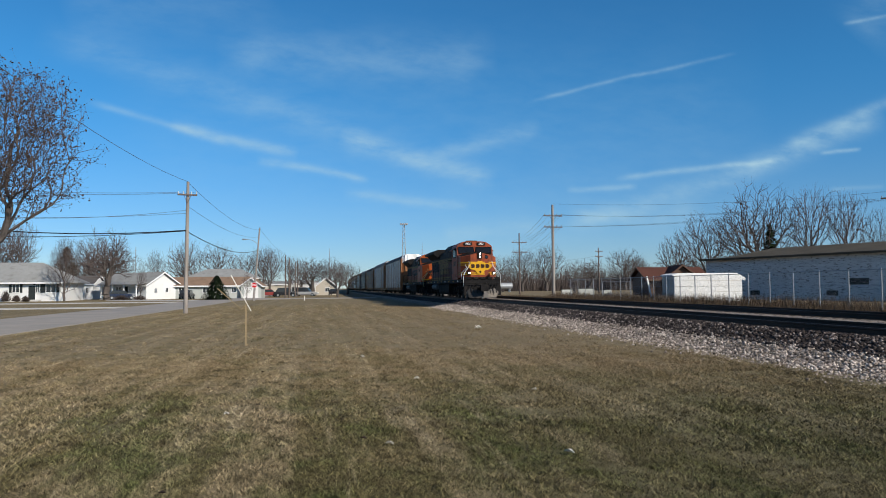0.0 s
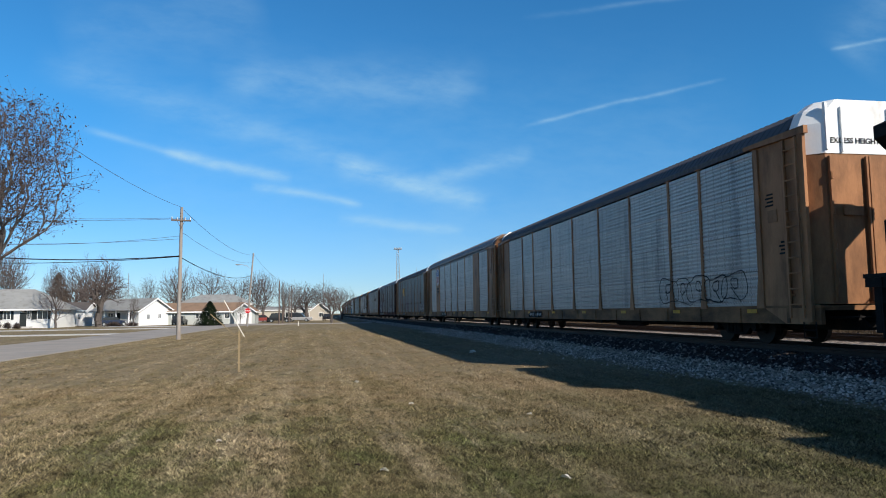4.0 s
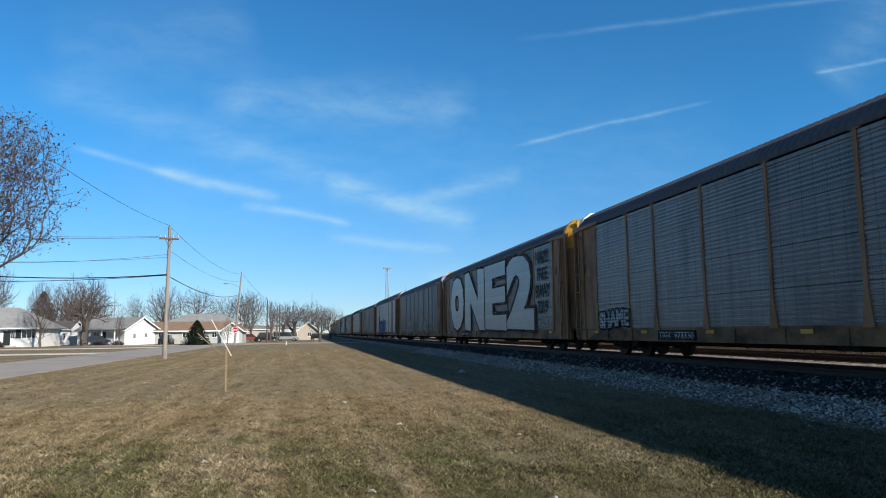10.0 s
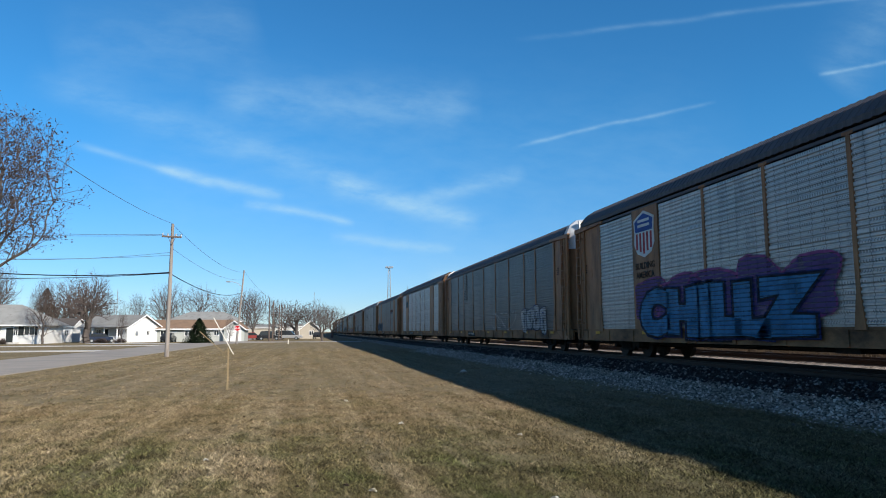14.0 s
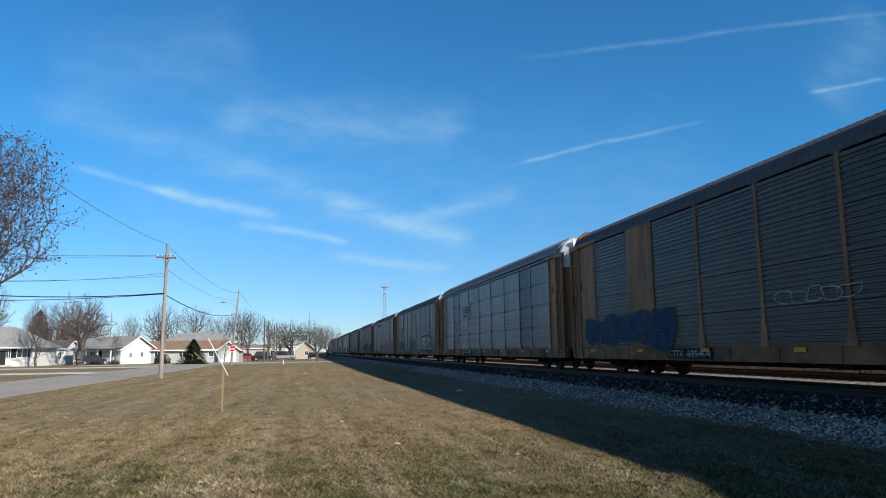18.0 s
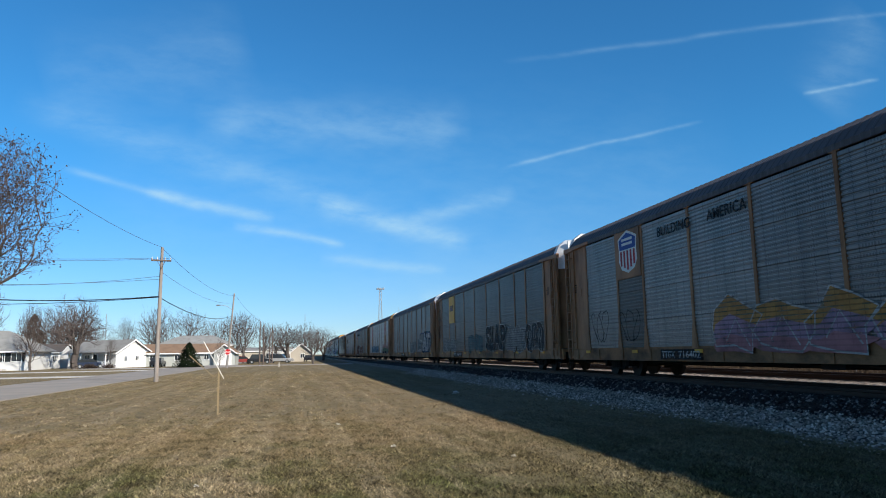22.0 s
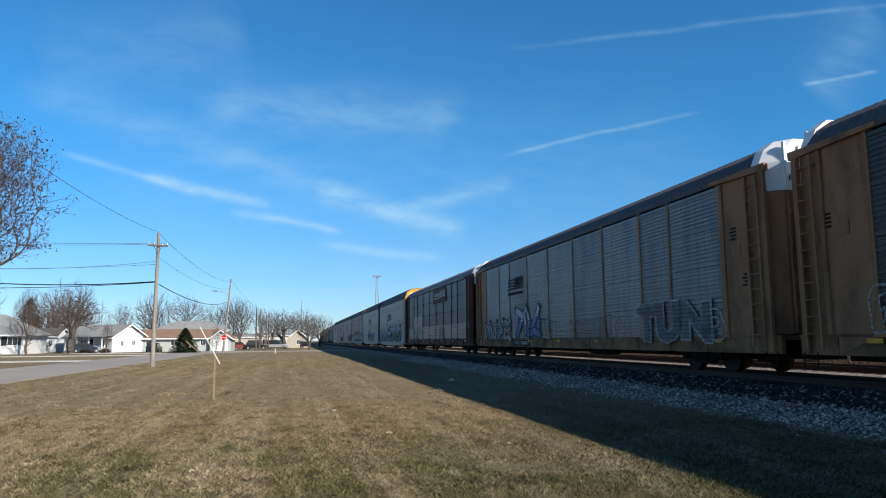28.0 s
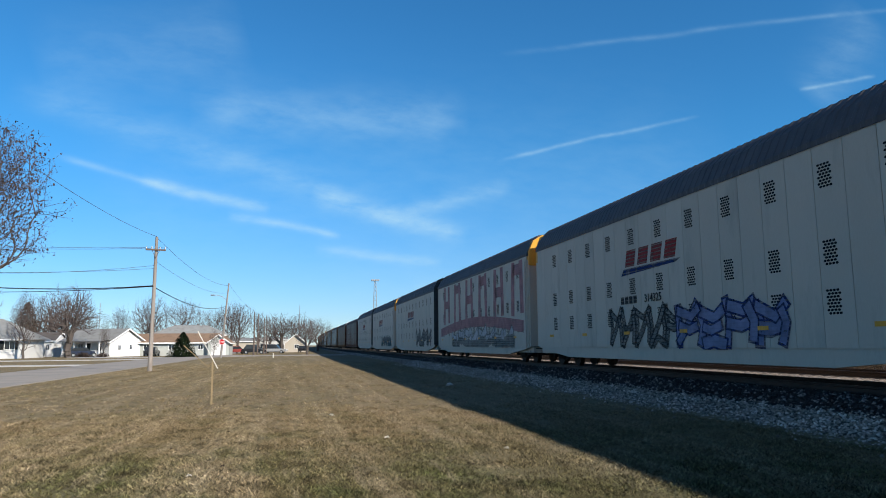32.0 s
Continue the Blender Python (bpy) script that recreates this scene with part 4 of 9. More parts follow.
for n, kind, sheet, paint, cap, blanks, special in CARRIERS:
    roof = ROOF_PALE if n in (-11, -9, -1, 7) else ROOF
    CAR[n] = auto_carrier(n, kind, sheet, paint, cap, roof, blanks, special, lift=0.14 if n in (-11, -5, -3, -1) else 0.0, posts=SHEET["silver"] if n == -1 else None)

# ---- articulated carriers with smooth white sides ----
UNIT = 22.8
AM_WHITE = mat("dull_white_side_paint", (0.52, 0.445, 0.36), 0.55, 0, 0.07, 0.6, 30, 0.05, (0.34, 0.3, 0.25), 0.3, 1.2, (1, 1, 0.3), per_object=0.05)
BELLOWS = mat("black_rubber_bellows", (0.012, 0.012, 0.013), 0.8, 0, 0.3, 3, 40, 0.2)


def make_unit_meshes():
    w = (UNIT - 1.6) / 24
    bm = bmesh.new()
    box(bm, 0.0, 0.05, 0.007, w - 0.007, 0.0, 4.3)
    MESH["flat_panel"] = mesh_of("side_panel", bm, AM_WHITE)
    bm = bmesh.new()
    for i in range(8):
        for k in range(4):
            y, z = 0.045 * (i % 2) + k * 0.096, i * 0.068
            bm.faces.new([bm.verts.new((-0.002, y + 0.047 + 0.047 * math.cos(a * math.pi / 3), z + 0.03 + 0.029 * math.sin(a * math.pi / 3))) for a in range(6)])
    MESH["vent"] = mesh_of("vent", bm, BELLOWS)
    MESH["unit_roof"] = roof_mesh("roof", UNIT - 1.3, 1.5, 5.1, 6.2, 0.3, 0.013)
    bm = bmesh.new()
    prism(bm, [(0.6, 0.78), (UNIT - 0.6, 0.78), (UNIT - 1.6, 0.62), (UNIT - 4.2, 0.38), (4.2, 0.38), (1.6, 0.62)], "x", -1.47, -1.3)
    prism(bm, [(0.6, 0.78), (UNIT - 0.6, 0.78), (UNIT - 1.6, 0.62), (UNIT - 4.2, 0.38), (4.2, 0.38), (1.6, 0.62)], "x", 1.3, 1.47)
    box(bm, -1.3, 1.3, 0.6, UNIT - 0.6, 0.5, 0.78)
    MESH["unit_sill"] = mesh_of("side_sill", bm, AM_WHITE)
    bm = bmesh.new()
    box(bm, 1.44, 1.5, 0.7, UNIT - 0.7, 0.78, 5.1)
    MESH["unit_far"] = mesh_of("far_wall", bm, AM_WHITE)
    bm = bmesh.new()
    arch = [(-1.46, 0.8), (1.46, 0.8), (1.46, 5.3), (1.25, 5.8), (0.8, 6.06), (0, 6.17), (-0.8, 6.06), (-1.25, 5.8), (-1.46, 5.3)]
    prism(bm, [(x, min(z, 4.6)) for x, z in arch[:3]] + [(-1.46, 4.6)], "y", 0.5, 0.85)
    MESH["unit_end"] = mesh_of("end_door", bm, AM_WHITE)
    bm = bmesh.new()
    prism(bm, [(x, max(z, 4.604)) for x, z in arch], "y", 0.46, 0.85)
    for x in (-0.6, 0.6):
        box(bm, x - 0.02, x + 0.02, 0.43, 0.48, 4.7, 5.9)
    MESH["unit_cap"] = mesh_of("end_cap", bm, GOLD)
    for name, k, long in (("bellows", -0.05, 1.6), ("fold", 0.03, 0.2)):
        bm = bmesh.new()
        prism(bm, [(-1.5 - k, 0.9 - k), (1.5 + k, 0.9 - k), (1.5 + k, 5.35), (1.2, 5.95 + k), (0, 6.16 + k), (-1.2, 5.95 + k), (-1.5 - k, 5.35)], "y", 0, long)
        MESH[name] = mesh_of(name, bm, BELLOWS)
    for k in ("unit_end", "unit_cap"):
        mirrored(k + "_rear", MESH[k], UNIT)


make_unit_meshes()


def carrier_unit(place, lead):
    """One half of an articulated carrier pair."""
    car = thing("articulated_carrier", "smooth white articulated auto carrier half with rows of dark side vents", "railcar", group="articulated carriers of the train")
    w = (UNIT - 1.6) / 12
    piece("side_sill", MESH["unit_sill"], AM_WHITE, car)
    piece("far_wall", MESH["unit_far"], AM_WHITE, car)
    piece("roof", MESH["unit_roof"], ROOF, car, (0, 0.65, 0), "ribbed dark grey metal roof")
    for i in range(24):
        p = piece("side_panel", MESH["flat_panel"], AM_WHITE, car, (-1.5, 0.8 + i * w / 2, 0.78))
        for z in (0.69, 1.72, 3.36):
            if i % 2 and i < 23:
                piece("vent", MESH["vent"], None, p, (-0.002, w * 0.31 - 0.21, z))
    for i in range(6):
        piece("reflector", MESH["reflector"], None, car, (-1.504, 2.6 + i * (UNIT - 5.2) / 5, 1.2))
    if lead:
        for k in ("unit_end", "unit_cap"):
            piece("end_door" if k == "unit_end" else "end_cap", MESH[k], AM_WHITE if k == "unit_end" else GOLD, car, label="" if k == "unit_end" else "bright yellow upper end sheet")
        bellows = piece("bellows", MESH["bellows"], None, car, (0, UNIT - 0.8, 0), "black folded rubber bellows")
        for i in range(6):
            piece("fold", MESH["fold"], None, bellows, (0, i * 0.28, 0))
        piece("coupler", MESH["coupler"], None, car)
        piece("ladder", MESH["ladder"], AM_WHITE, car, (0.05, -0.2, 0))
        add_truck(car, 2.6)
        add_truck(car, UNIT)
    else:
        for k in ("unit_end_rear", "unit_cap_rear"):
            piece("end_door" if "end_r" in k else "end_cap", MESH[k], AM_WHITE if "end_r" in k else GOLD, car)
        add_truck(car, UNIT - 2.6)
    TRAIN.append((car, place, UNIT))
    return car


PAIR0 = FIRST + PITCH * 8
UNITS = [carrier_unit(PAIR0 + i * UNIT, i % 2 == 0) for i in range(6)]
# plain carriers further back
REST = PAIR0 + 6 * UNIT
for i in range(13):
    kind, sheet, paint, cap = (("grid", "dark", MAROON, WHITE), ("ribs", "dark", YELLOW, WHITE), ("ribs", "silver", YELLOW, GOLD), ("ribs", "grey", YELLOW, WHITE))[(0, 1, 2, 3, 2, 1, 3, 2, 3, 1, 2, 0, 3)[i]]
    auto_carrier((REST - FIRST) / PITCH + i, kind, sheet, paint, cap)

# ---- locomotives ----
ORANGE = mat("orange_engine_paint", (0.33, 0.068, 0.017), 0.42, 0, 0.14, 1.0, 30, 0.04, (0.08, 0.04, 0.025), 0.35, 1.3, (1, 1, 0.5))
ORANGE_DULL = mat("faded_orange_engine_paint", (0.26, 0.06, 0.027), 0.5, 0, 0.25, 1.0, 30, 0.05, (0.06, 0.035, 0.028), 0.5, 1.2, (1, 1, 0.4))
# hood copies of the orange: shade of the long side put into colour, plus grime
HOOD_SHADE_GRIMY = mat("grimy_shade_hood_paint", (0.11, 0.026, 0.016), 0.6, 0, 0.25, 0.9, 30, 0.06, (0.014, 0.011, 0.01), 0.6, 1.2, (1, 1, 0.4))
HOOD_SHADE_RED = mat("shade_dulled_red_hood_paint", (0.2, 0.045, 0.022), 0.55, 0, 0.22, 0.9, 30, 0.05, (0.03, 0.018, 0.014), 0.5, 1.2, (1, 1, 0.4))
STRIPE = mat("yellow_stripe_paint", (0.62, 0.33, 0.02), 0.5, 0, 0.1, 2, 30, 0.03, (0.2, 0.12, 0.05), 0.3)
# side copy of the yellow stripe, its colour dimmed for the shaded flank
STRIPE_SIDE = mat("grimy_shade_yellow_stripe_paint", (0.2, 0.125, 0.03), 0.6, 0, 0.2, 1.2, 30, 0.05, (0.035, 0.025, 0.02), 0.5)
STRIPE_PALE = mat("pale_yellow_handrail_paint", (0.6, 0.5, 0.24), 0.5, 0, 0.1, 2, 30, 0.03)
BADGE_DARK = mat("dark_brown_badge_paint", (0.05, 0.025, 0.015), 0.5, 0, 0.1, 2, 30, 0.03)
LENS = glass("lamp_lens", (0.4, 0.4, 0.4), 0.1)
SILVER = mat("silver_plow_paint", (0.045, 0.042, 0.04), 0.45, 0.4, 0.2, 2, 30, 0.1, (0.12, 0.1, 0.08), 0.4)
CAB_GLASS = glass("cab_glass", (0.008, 0.01, 0.012), 0.12)
LAMP_ON = glow("headlight_on", (1.0, 0.95, 0.85), 5.0)
LAMP_SOFT = glow("warm_signal_lamp", (1.0, 0.75, 0.3), 3.0)
RAIL_WHITE = mat("white_handrail_paint", (0.75, 0.74, 0.72), 0.5, 0, 0.08, 3, 30, 0.03)
LOCO = 22.35


def locomotive(n, number, paint, stripes, lamps, nose_badge):
    loco = thing("locomotive", f"{'faded orange, yellow-striped' if stripes else 'orange and black'} six-axle diesel road locomotive, {'headlights lit' if lamps else 'trailing'}", "locomotive", group="locomotives of the train")
    g = lambda: bmesh.new()
    bm = g()
    box(bm, -1.5, 1.5, 0.95, 21.5, 1.32, 1.56)
    box(bm, -1.54, 1.54, 0.9, 21.5, 1.5, 1.58)
    box(bm, -0.6, 0.6, 1.2, 21.2, 0.85, 1.32)
    part("platform", bm, BLACK, loco, "black platform and side sill")
    # plow and steps
    bm = g()
    for s in (-1, 1):
        v = [bm.verts.new(c) for c in ((0, 0.4, 0.12), (s * 1.1, 0.72, 0.12), (s * 1.5, 0.95, 0.75), (s * 1.5, 0.95, 0.95), (s * 0.9, 0.85, 0.82), (0, 0.6, 0.62))]
        w = [bm.verts.new(q.co + Vector((0, 0.06, 0))) for q in v]
        bm.faces.new(v)
        bm.faces.new(w[::-1])
        for i in range(6):
            bm.faces.new((v[i], v[(i + 1) % 6], w[(i + 1) % 6], w[i]))
    part("snow_plow", bm, SILVER, loco, "grey steel snow plow")
    bm = g()
    box(bm, -1.45, 1.45, 0.84, 1.05, 0.3, 1.5)
    bevel_box(bm, -0.22, 0.22, 0.05, 0.75, 0.72, 1.02, 0.04)
    box(bm, -0.3, 0.3, 0.0, 0.25, 0.62, 1.12)
    for x in (-1.0, -0.75, -0.5, 0.5, 0.75, 1.0):
        pipe(bm, [(x, 0.8, 1.15), (x, 0.5, 0.95), (x + 0.06, 0.48, 0.5)], 0.03)
    pipe(bm, [(-1.4, 0.6, 1.25), (1.4, 0.6, 1.25)], 0.025)
    for x in (-1.3, -0.3, 0.3, 1.3):
        tube(bm, (x, 0.6, 1.25), (x, 0.9, 1.3), 0.022)
    part("pilot", bm, BLACK, loco, "black pilot with coupler and hoses")
    for s in (-1, 1):
        for yy in (1.3, 20.7):
            for z in (0.35, 0.68, 1.0, 1.3):
                bm = g()
                box(bm, min(s * 1.52, s * 1.12), max(s * 1.52, s * 1.12), yy - 0.34, yy + 0.34, z, z + 0.035)
                part("step", bm, BLACK, loco)
            for dy in (-0.36, 0.36):
                bm = g()
                box(bm, min(s * 1.53, s * 1.12), max(s * 1.53, s * 1.12), yy + dy - 0.02, yy + dy + 0.02, 0.3, 1.5)
                part("step_side", bm, BLACK, loco)
    # nose: flat door face, swept corners, top falling to both sides
    bm = g()
    plan = [(-1.46, 3.5), (-1.46, 2.3), (-0.78, 1.62), (0.0, 1.58), (0.78, 1.62), (1.46, 2.3), (1.46, 3.5)]
    tops = [3.62, 3.42, 3.56, 3.74, 3.56, 3.42, 3.62]
    low = [bm.verts.new((x, y, 1.74)) for x, y in plan]
    sill = [bm.verts.new((x * 0.995, y + 0.01, h - 0.06)) for (x, y), h in zip(plan, tops)]
    crown = [bm.verts.new((x * 0.95, y + (0.1 if y < 3 else 0.0), h)) for (x, y), h in zip(plan, tops)]
    peak = bm.verts.new((0, 3.5, 3.86))
    for ring, up in ((low, sill), (sill, crown)):
        for i in range(6):
            bm.faces.new((ring[i], ring[i + 1], up[i + 1], up[i]))
    for i in range(6):
        bm.faces.new((crown[i], crown[i + 1], peak))
    bm.faces.new(low[::-1])
    tops_of = [(v.co.copy(), w.co.copy()) for v, w in zip(crown, crown[1:])]
    summit = peak.co.copy()
    part("nose", bm, paint, loco, "orange short hood with swept corners")
    bm = g()
    for p, q in tops_of:
        bm.faces.new([bm.verts.new(c + Vector((0, 0, 0.006))) for c in (p, q, summit)])
    part("anti_glare_panel", bm, BLACK, loco, "black anti-glare top of the nose")
    bm = g()
    bevel_box(bm, 0.1, 0.72, 1.57, 1.66, 1.8, 3.2, 0.03)
    door = part("nose_door", bm, paint, loco)
    for z in (2.0, 3.0):
        bm = g()
        tube(bm, (0.74, 1.57, z - 0.06), (0.74, 1.57, z + 0.06), 0.02, n=6)
        part("hinge", bm, BLACK, door)
    # cab: raked windshield, roof falling away at the sides
    bm = g()
    prism(bm, [(3.4, 1.58), (5.95, 1.58), (5.95, 4.3), (3.75, 4.3), (3.42, 3.62)], "x", -1.5, 1.5)
    part("cab", bm, paint, loco, "orange wide cab")
    bm = g()
    sect = [(-1.5, 4.302), (1.5, 4.302), (1.44, 4.42), (0.98, 4.7), (0.5, 4.76), (-0.5, 4.76), (-0.98, 4.7), (-1.44, 4.42)]
    prism(bm, sect, "y", 3.72, 5.95)
    part("cab_roof", bm, paint, loco, "rounded orange cab roof")
    for s in (-1, 1):
        v = [(s * 0.1, 3.45, 3.8), (s * 1.36, 3.45, 3.72), (s * 1.4, 3.7, 4.24), (s * 0.1, 3.7, 4.24)]
        bm = g()
        a0 = [bm.verts.new((x, y - 0.05, z + 0.02)) for x, y, z in v]
        b0 = [bm.verts.new((x, y + 0.08, z)) for x, y, z in v]
        bm.faces.new(a0)
        for i in range(4):
            bm.faces.new((a0[i], a0[(i + 1) % 4], b0[(i + 1) % 4], b0[i]))
        pane = part("windshield", bm, CAB_GLASS, loco, "dark raked windshield pane")
        bm = g()
        c = [Vector((x, y - 0.06, z + 0.02)) for x, y, z in v]
        pipe(bm, c + [c[0]], 0.03)
        part("gasket", bm, BLACK, pane)
        bm = g()
        tube(bm, (s * 0.6, 3.38, 3.8), (s * 0.85, 3.55, 4.12), 0.012, n=4)
        part("wiper", bm, BLACK, pane)
        bm = g()
        for a, b, c, d in ((3.98, 5.5, 3.4, 3.48), (3.98, 5.5, 4.1, 4.18), (3.98, 4.06, 3.48, 4.1), (5.42, 5.5, 3.48, 4.1), (4.4, 4.47, 3.48, 4.1), (4.93, 4.99, 3.48, 4.1)):
            box(bm, min(s * 1.49, s * 1.53), max(s * 1.49, s * 1.53), a, b, c, d)
        cab_window = part("side_window_frame", bm, BLACK, loco, "black cab window frame")
        for a, b in ((4.06, 4.4), (4.47, 4.93), (4.99, 5.42)):
            bm = g()
            box(bm, min(s * 1.49, s * 1.506), max(s * 1.49, s * 1.506), a, b, 3.48, 4.1)
            part("side_window", bm, CAB_GLASS, cab_window)
        bm = g()
        prism(bm, [(s * 1.51, 4.2), (s * 1.51, 4.24), (s * 1.78, 4.0), (s * 1.78, 3.96)], "y", 4.3, 5.5)
        part("sunshade", bm, paint, loco, "tilted orange window sunshade")
        for k in range(9):
            bm = g()
            box(bm, min(s * 1.535, s * 1.547), max(s * 1.535, s * 1.547), 3.0 + 2.05 * k, 3.3 + 2.05 * k, 1.4, 1.49)
            part("reflector", bm, STRIPE if k % 3 else RAIL_WHITE, loco)
        bm = g()
        bevel_box(bm, min(s * 0.2, s * 0.92), max(s * 0.2, s * 0.92), 3.64, 4.0, 4.42, 4.66, 0.02)
        board = part("number_board", bm, BLACK, loco, "black lit number board")
        lettering(board, number, s * 0.56, 4.47, 0.21, RAIL_WHITE, 3.63, 0.004, front=True)
        if lamps:
            bm = g()
            tube(bm, (s * 1.0, 1.3, 2.06), (s * 1.0, 1.0, 2.06), 0.15, n=14)
            can = part("lamp_housing", bm, BLACK, loco)
            bm = g()
            tube(bm, (s * 1.0, 1.0, 2.06), (s * 1.0, 0.97, 2.06), 0.075, n=14)
            part("ditch_light", bm, LAMP_ON, can, "lit round ditch light")
        bm = g()
        pipe(bm, [(s * 1.5, 0.95, 0.75), (s * 1.5, 0.9, 1.75), (s * 1.42, 0.95, 2.05), (s * 0.98, 1.2, 2.6), (s * 0.94, 1.3, 2.95), (s * 0.94, 1.62, 2.98)], 0.02)
        pipe(bm, [(s * 1.5, 1.75, 0.95), (s * 1.5, 1.75, 1.9), (s * 1.46, 1.75, 2.1), (s * 1.12, 1.5, 2.5), (s * 1.12, 1.9, 2.75)], 0.02)
        part("front_handrail", bm, RAIL_WHITE if lamps else STRIPE_PALE, loco, "pale front handrail")
    bm = g()
    bevel_box(bm, -0.2, 0.16, 1.5, 1.64, 3.22, 3.76, 0.03)
    lampbox = part("headlight_box", bm, BLACK, loco)
    for z in (3.35, 3.61):
        bm = g()
        tube(bm, (-0.02, 1.52, z), (-0.02, 1.47, z), 0.072, n=14)
        part("headlight", bm, LAMP_ON if lamps else LENS, lampbox, "lit headlight" if lamps else "unlit headlight")
    bm = g()
    bevel_box(bm, 0.36, 0.66, 1.56, 1.66, 3.2, 3.5, 0.08)
    part("nose_window", bm, CAB_GLASS, loco)
    bm = g()
    box(bm, -1.5, 1.5, 1.0, 1.62, 1.7, 1.745)
    for i in range(5):
        x = -1.3 + i * 0.58
        bevel_box(bm, x, x + 0.42, 0.9, 1.0, 1.5, 1.72, 0.02)
    part("front_porch", bm, BLACK, loco, "black front porch and anticlimber")
    # hood, roof boxes, radiators
    bm = g()
    prism(bm, [(-0.92, 1.58), (0.92, 1.58), (0.92, 4.05), (0.62, 4.32), (-0.62, 4.32), (-0.92, 4.05)], "y", 5.9, 20.9)
    hood_paint = HOOD_SHADE_GRIMY if stripes else HOOD_SHADE_RED
    part("long_hood", bm, hood_paint, loco, "long grimy red engine hood, colour darkened for shade")
    bm = g()
    for s in (-1, 1):
        box(bm, min(s * 0.9, s * 0.936), max(s * 0.9, s * 0.936), 9.61, 20.9, 3.64, 4.06)
    part("upper_hood_band", bm, BLACK, loco, "black upper hood band")
    for z, h in ((3.32, 0.09), (3.46, 0.03)):
        bm = g()
        box(bm, -1.506, -1.49, 5.96, 9.59, z, z + h)
        part("stripe", bm, STRIPE_SIDE, loco, "grimy yellow side stripe, dimmed for shade")
    bm = g()
    prism(bm, [(-1.5, 3.3), (1.5, 3.3), (1.5, 4.3), (1.15, 4.62), (-1.15, 4.62), (-1.5, 4.3)], "y", 5.92, 9.6)
    for s in (-1, 1):
        box(bm, s * 1.53, s * 1.49, 6.3, 7.5, 3.55, 4.2)
        box(bm, s * 1.53, s * 1.49, 7.8, 9.2, 3.55, 4.2)
    part("equipment_box", bm, BLACK, loco, "black full-width equipment box")
    bm = g()
    prism(bm, [(-0.94, 4.05), (0.94, 4.05), (0.66, 4.36), (-0.66, 4.36)], "y", 9.6, 16.2)
    box(bm, -0.55, 0.55, 11.2, 12.6, 4.3, 4.72)
    for y in (9.9, 10.2):
        tube(bm, (-0.5, y, 4.3), (-0.5, y, 4.62), 0.09, n=8)
    part("roof_hood", bm, BLACK, loco)
    bm = g()
    prism(bm, [(-0.95, 3.75), (0.95, 3.75), (1.52, 4.25), (1.52, 4.5), (1.1, 4.68), (-1.1, 4.68), (-1.52, 4.5), (-1.52, 4.25)], "y", 15.9, 21.0)
    part("radiator_wing", bm, BLACK, loco, "black flared radiator overhang")
    for i in range(7):
        bm = g()
        y = 16.4 + i * 0.62
        box(bm, -0.97, -0.91, y, y + 0.48, 2.5, 3.5)
        part("intake_grille", bm, BLACK, loco)
    for i in range(9):
        bm = g()
        y = 6.3 + i * 1.05
        box(bm, -0.945, -0.91, y, y + 0.98, 1.98, 3.2)
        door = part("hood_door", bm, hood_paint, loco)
        for z in (2.2, 2.95):
            bm = g()
            box(bm, -0.96, -0.945, y + 0.84, y + 0.92, z, z + 0.1)
            part("latch", bm, BLACK, door)
    for z, h in ((1.62, 0.1), (1.8, 0.12), (3.28, 0.08), (3.42, 0.06), (3.53, 0.09)) if stripes else ((1.62, 0.08), (1.78, 0.14), (3.4, 0.05), (3.5, 0.11)):
        bm = g()
        box(bm, -0.965, -0.9, 9.7, 20.8, z, z + h)
        part("stripe", bm, STRIPE_SIDE, loco, "grimy yellow side stripe, dimmed for shade")
    if stripes:
        band = ((-1.47, 2.29), (-0.79, 1.6), (0.0, 1.56), (0.79, 1.6), (1.47, 2.29))
        for z, h in ((2.86, 0.11), (2.7, 0.05), (2.1, 0.05), (1.94, 0.09)):
            bm = g()
            for (xa, ya), (xb, yb) in zip(band, band[1:]):
                q = [bm.verts.new(c) for c in ((xa, ya - 0.008, z), (xb, yb - 0.008, z), (xb, yb - 0.008, z + h), (xa, ya - 0.008, z + h))]
                r = [bm.verts.new(v.co + Vector((0, 0.03, 0))) for v in q]
                bm.faces.new(q)
                for i in range(4):
                    bm.faces.new((q[i], q[(i + 1) % 4], r[(i + 1) % 4], r[i]))
            part("stripe", bm, STRIPE, loco, "yellow painted stripe")
            bm = g()
            box(bm, -1.472, -1.44, 2.3, 3.4, z, z + h)
            part("stripe", bm, STRIPE_SIDE, loco, "grimy yellow side stripe, dimmed for shade")
    # nose badge and flank marking as plain shapes
    bm = g()
    if stripes:
        prism(bm, [(-0.2, 1.98), (0.2, 1.98), (0.4, 2.28), (0.78, 2.38), (1.0, 2.62), (0.78, 2.84), (0.42, 2.88), (0.16, 3.02), (-0.16, 3.02), (-0.42, 2.88), (-0.78, 2.84), (-1.0, 2.62), (-0.78, 2.38), (-0.4, 2.28)], "y", 1.535, 1.6)
        badge = part("nose_badge", bm, STRIPE, loco, "yellow badge on the nose")
        for i in range(4):
            bm = g()
            x = -0.74 + i * 0.39
            prism(bm, [(x, 2.47), (x + 0.22, 2.47), (x + 0.3, 2.55), (x + 0.3, 2.7), (x + 0.22, 2.78), (x, 2.78)], "y", 1.52, 1.56)
            part("badge_bar", bm, BADGE_DARK, badge)
        bm = g()
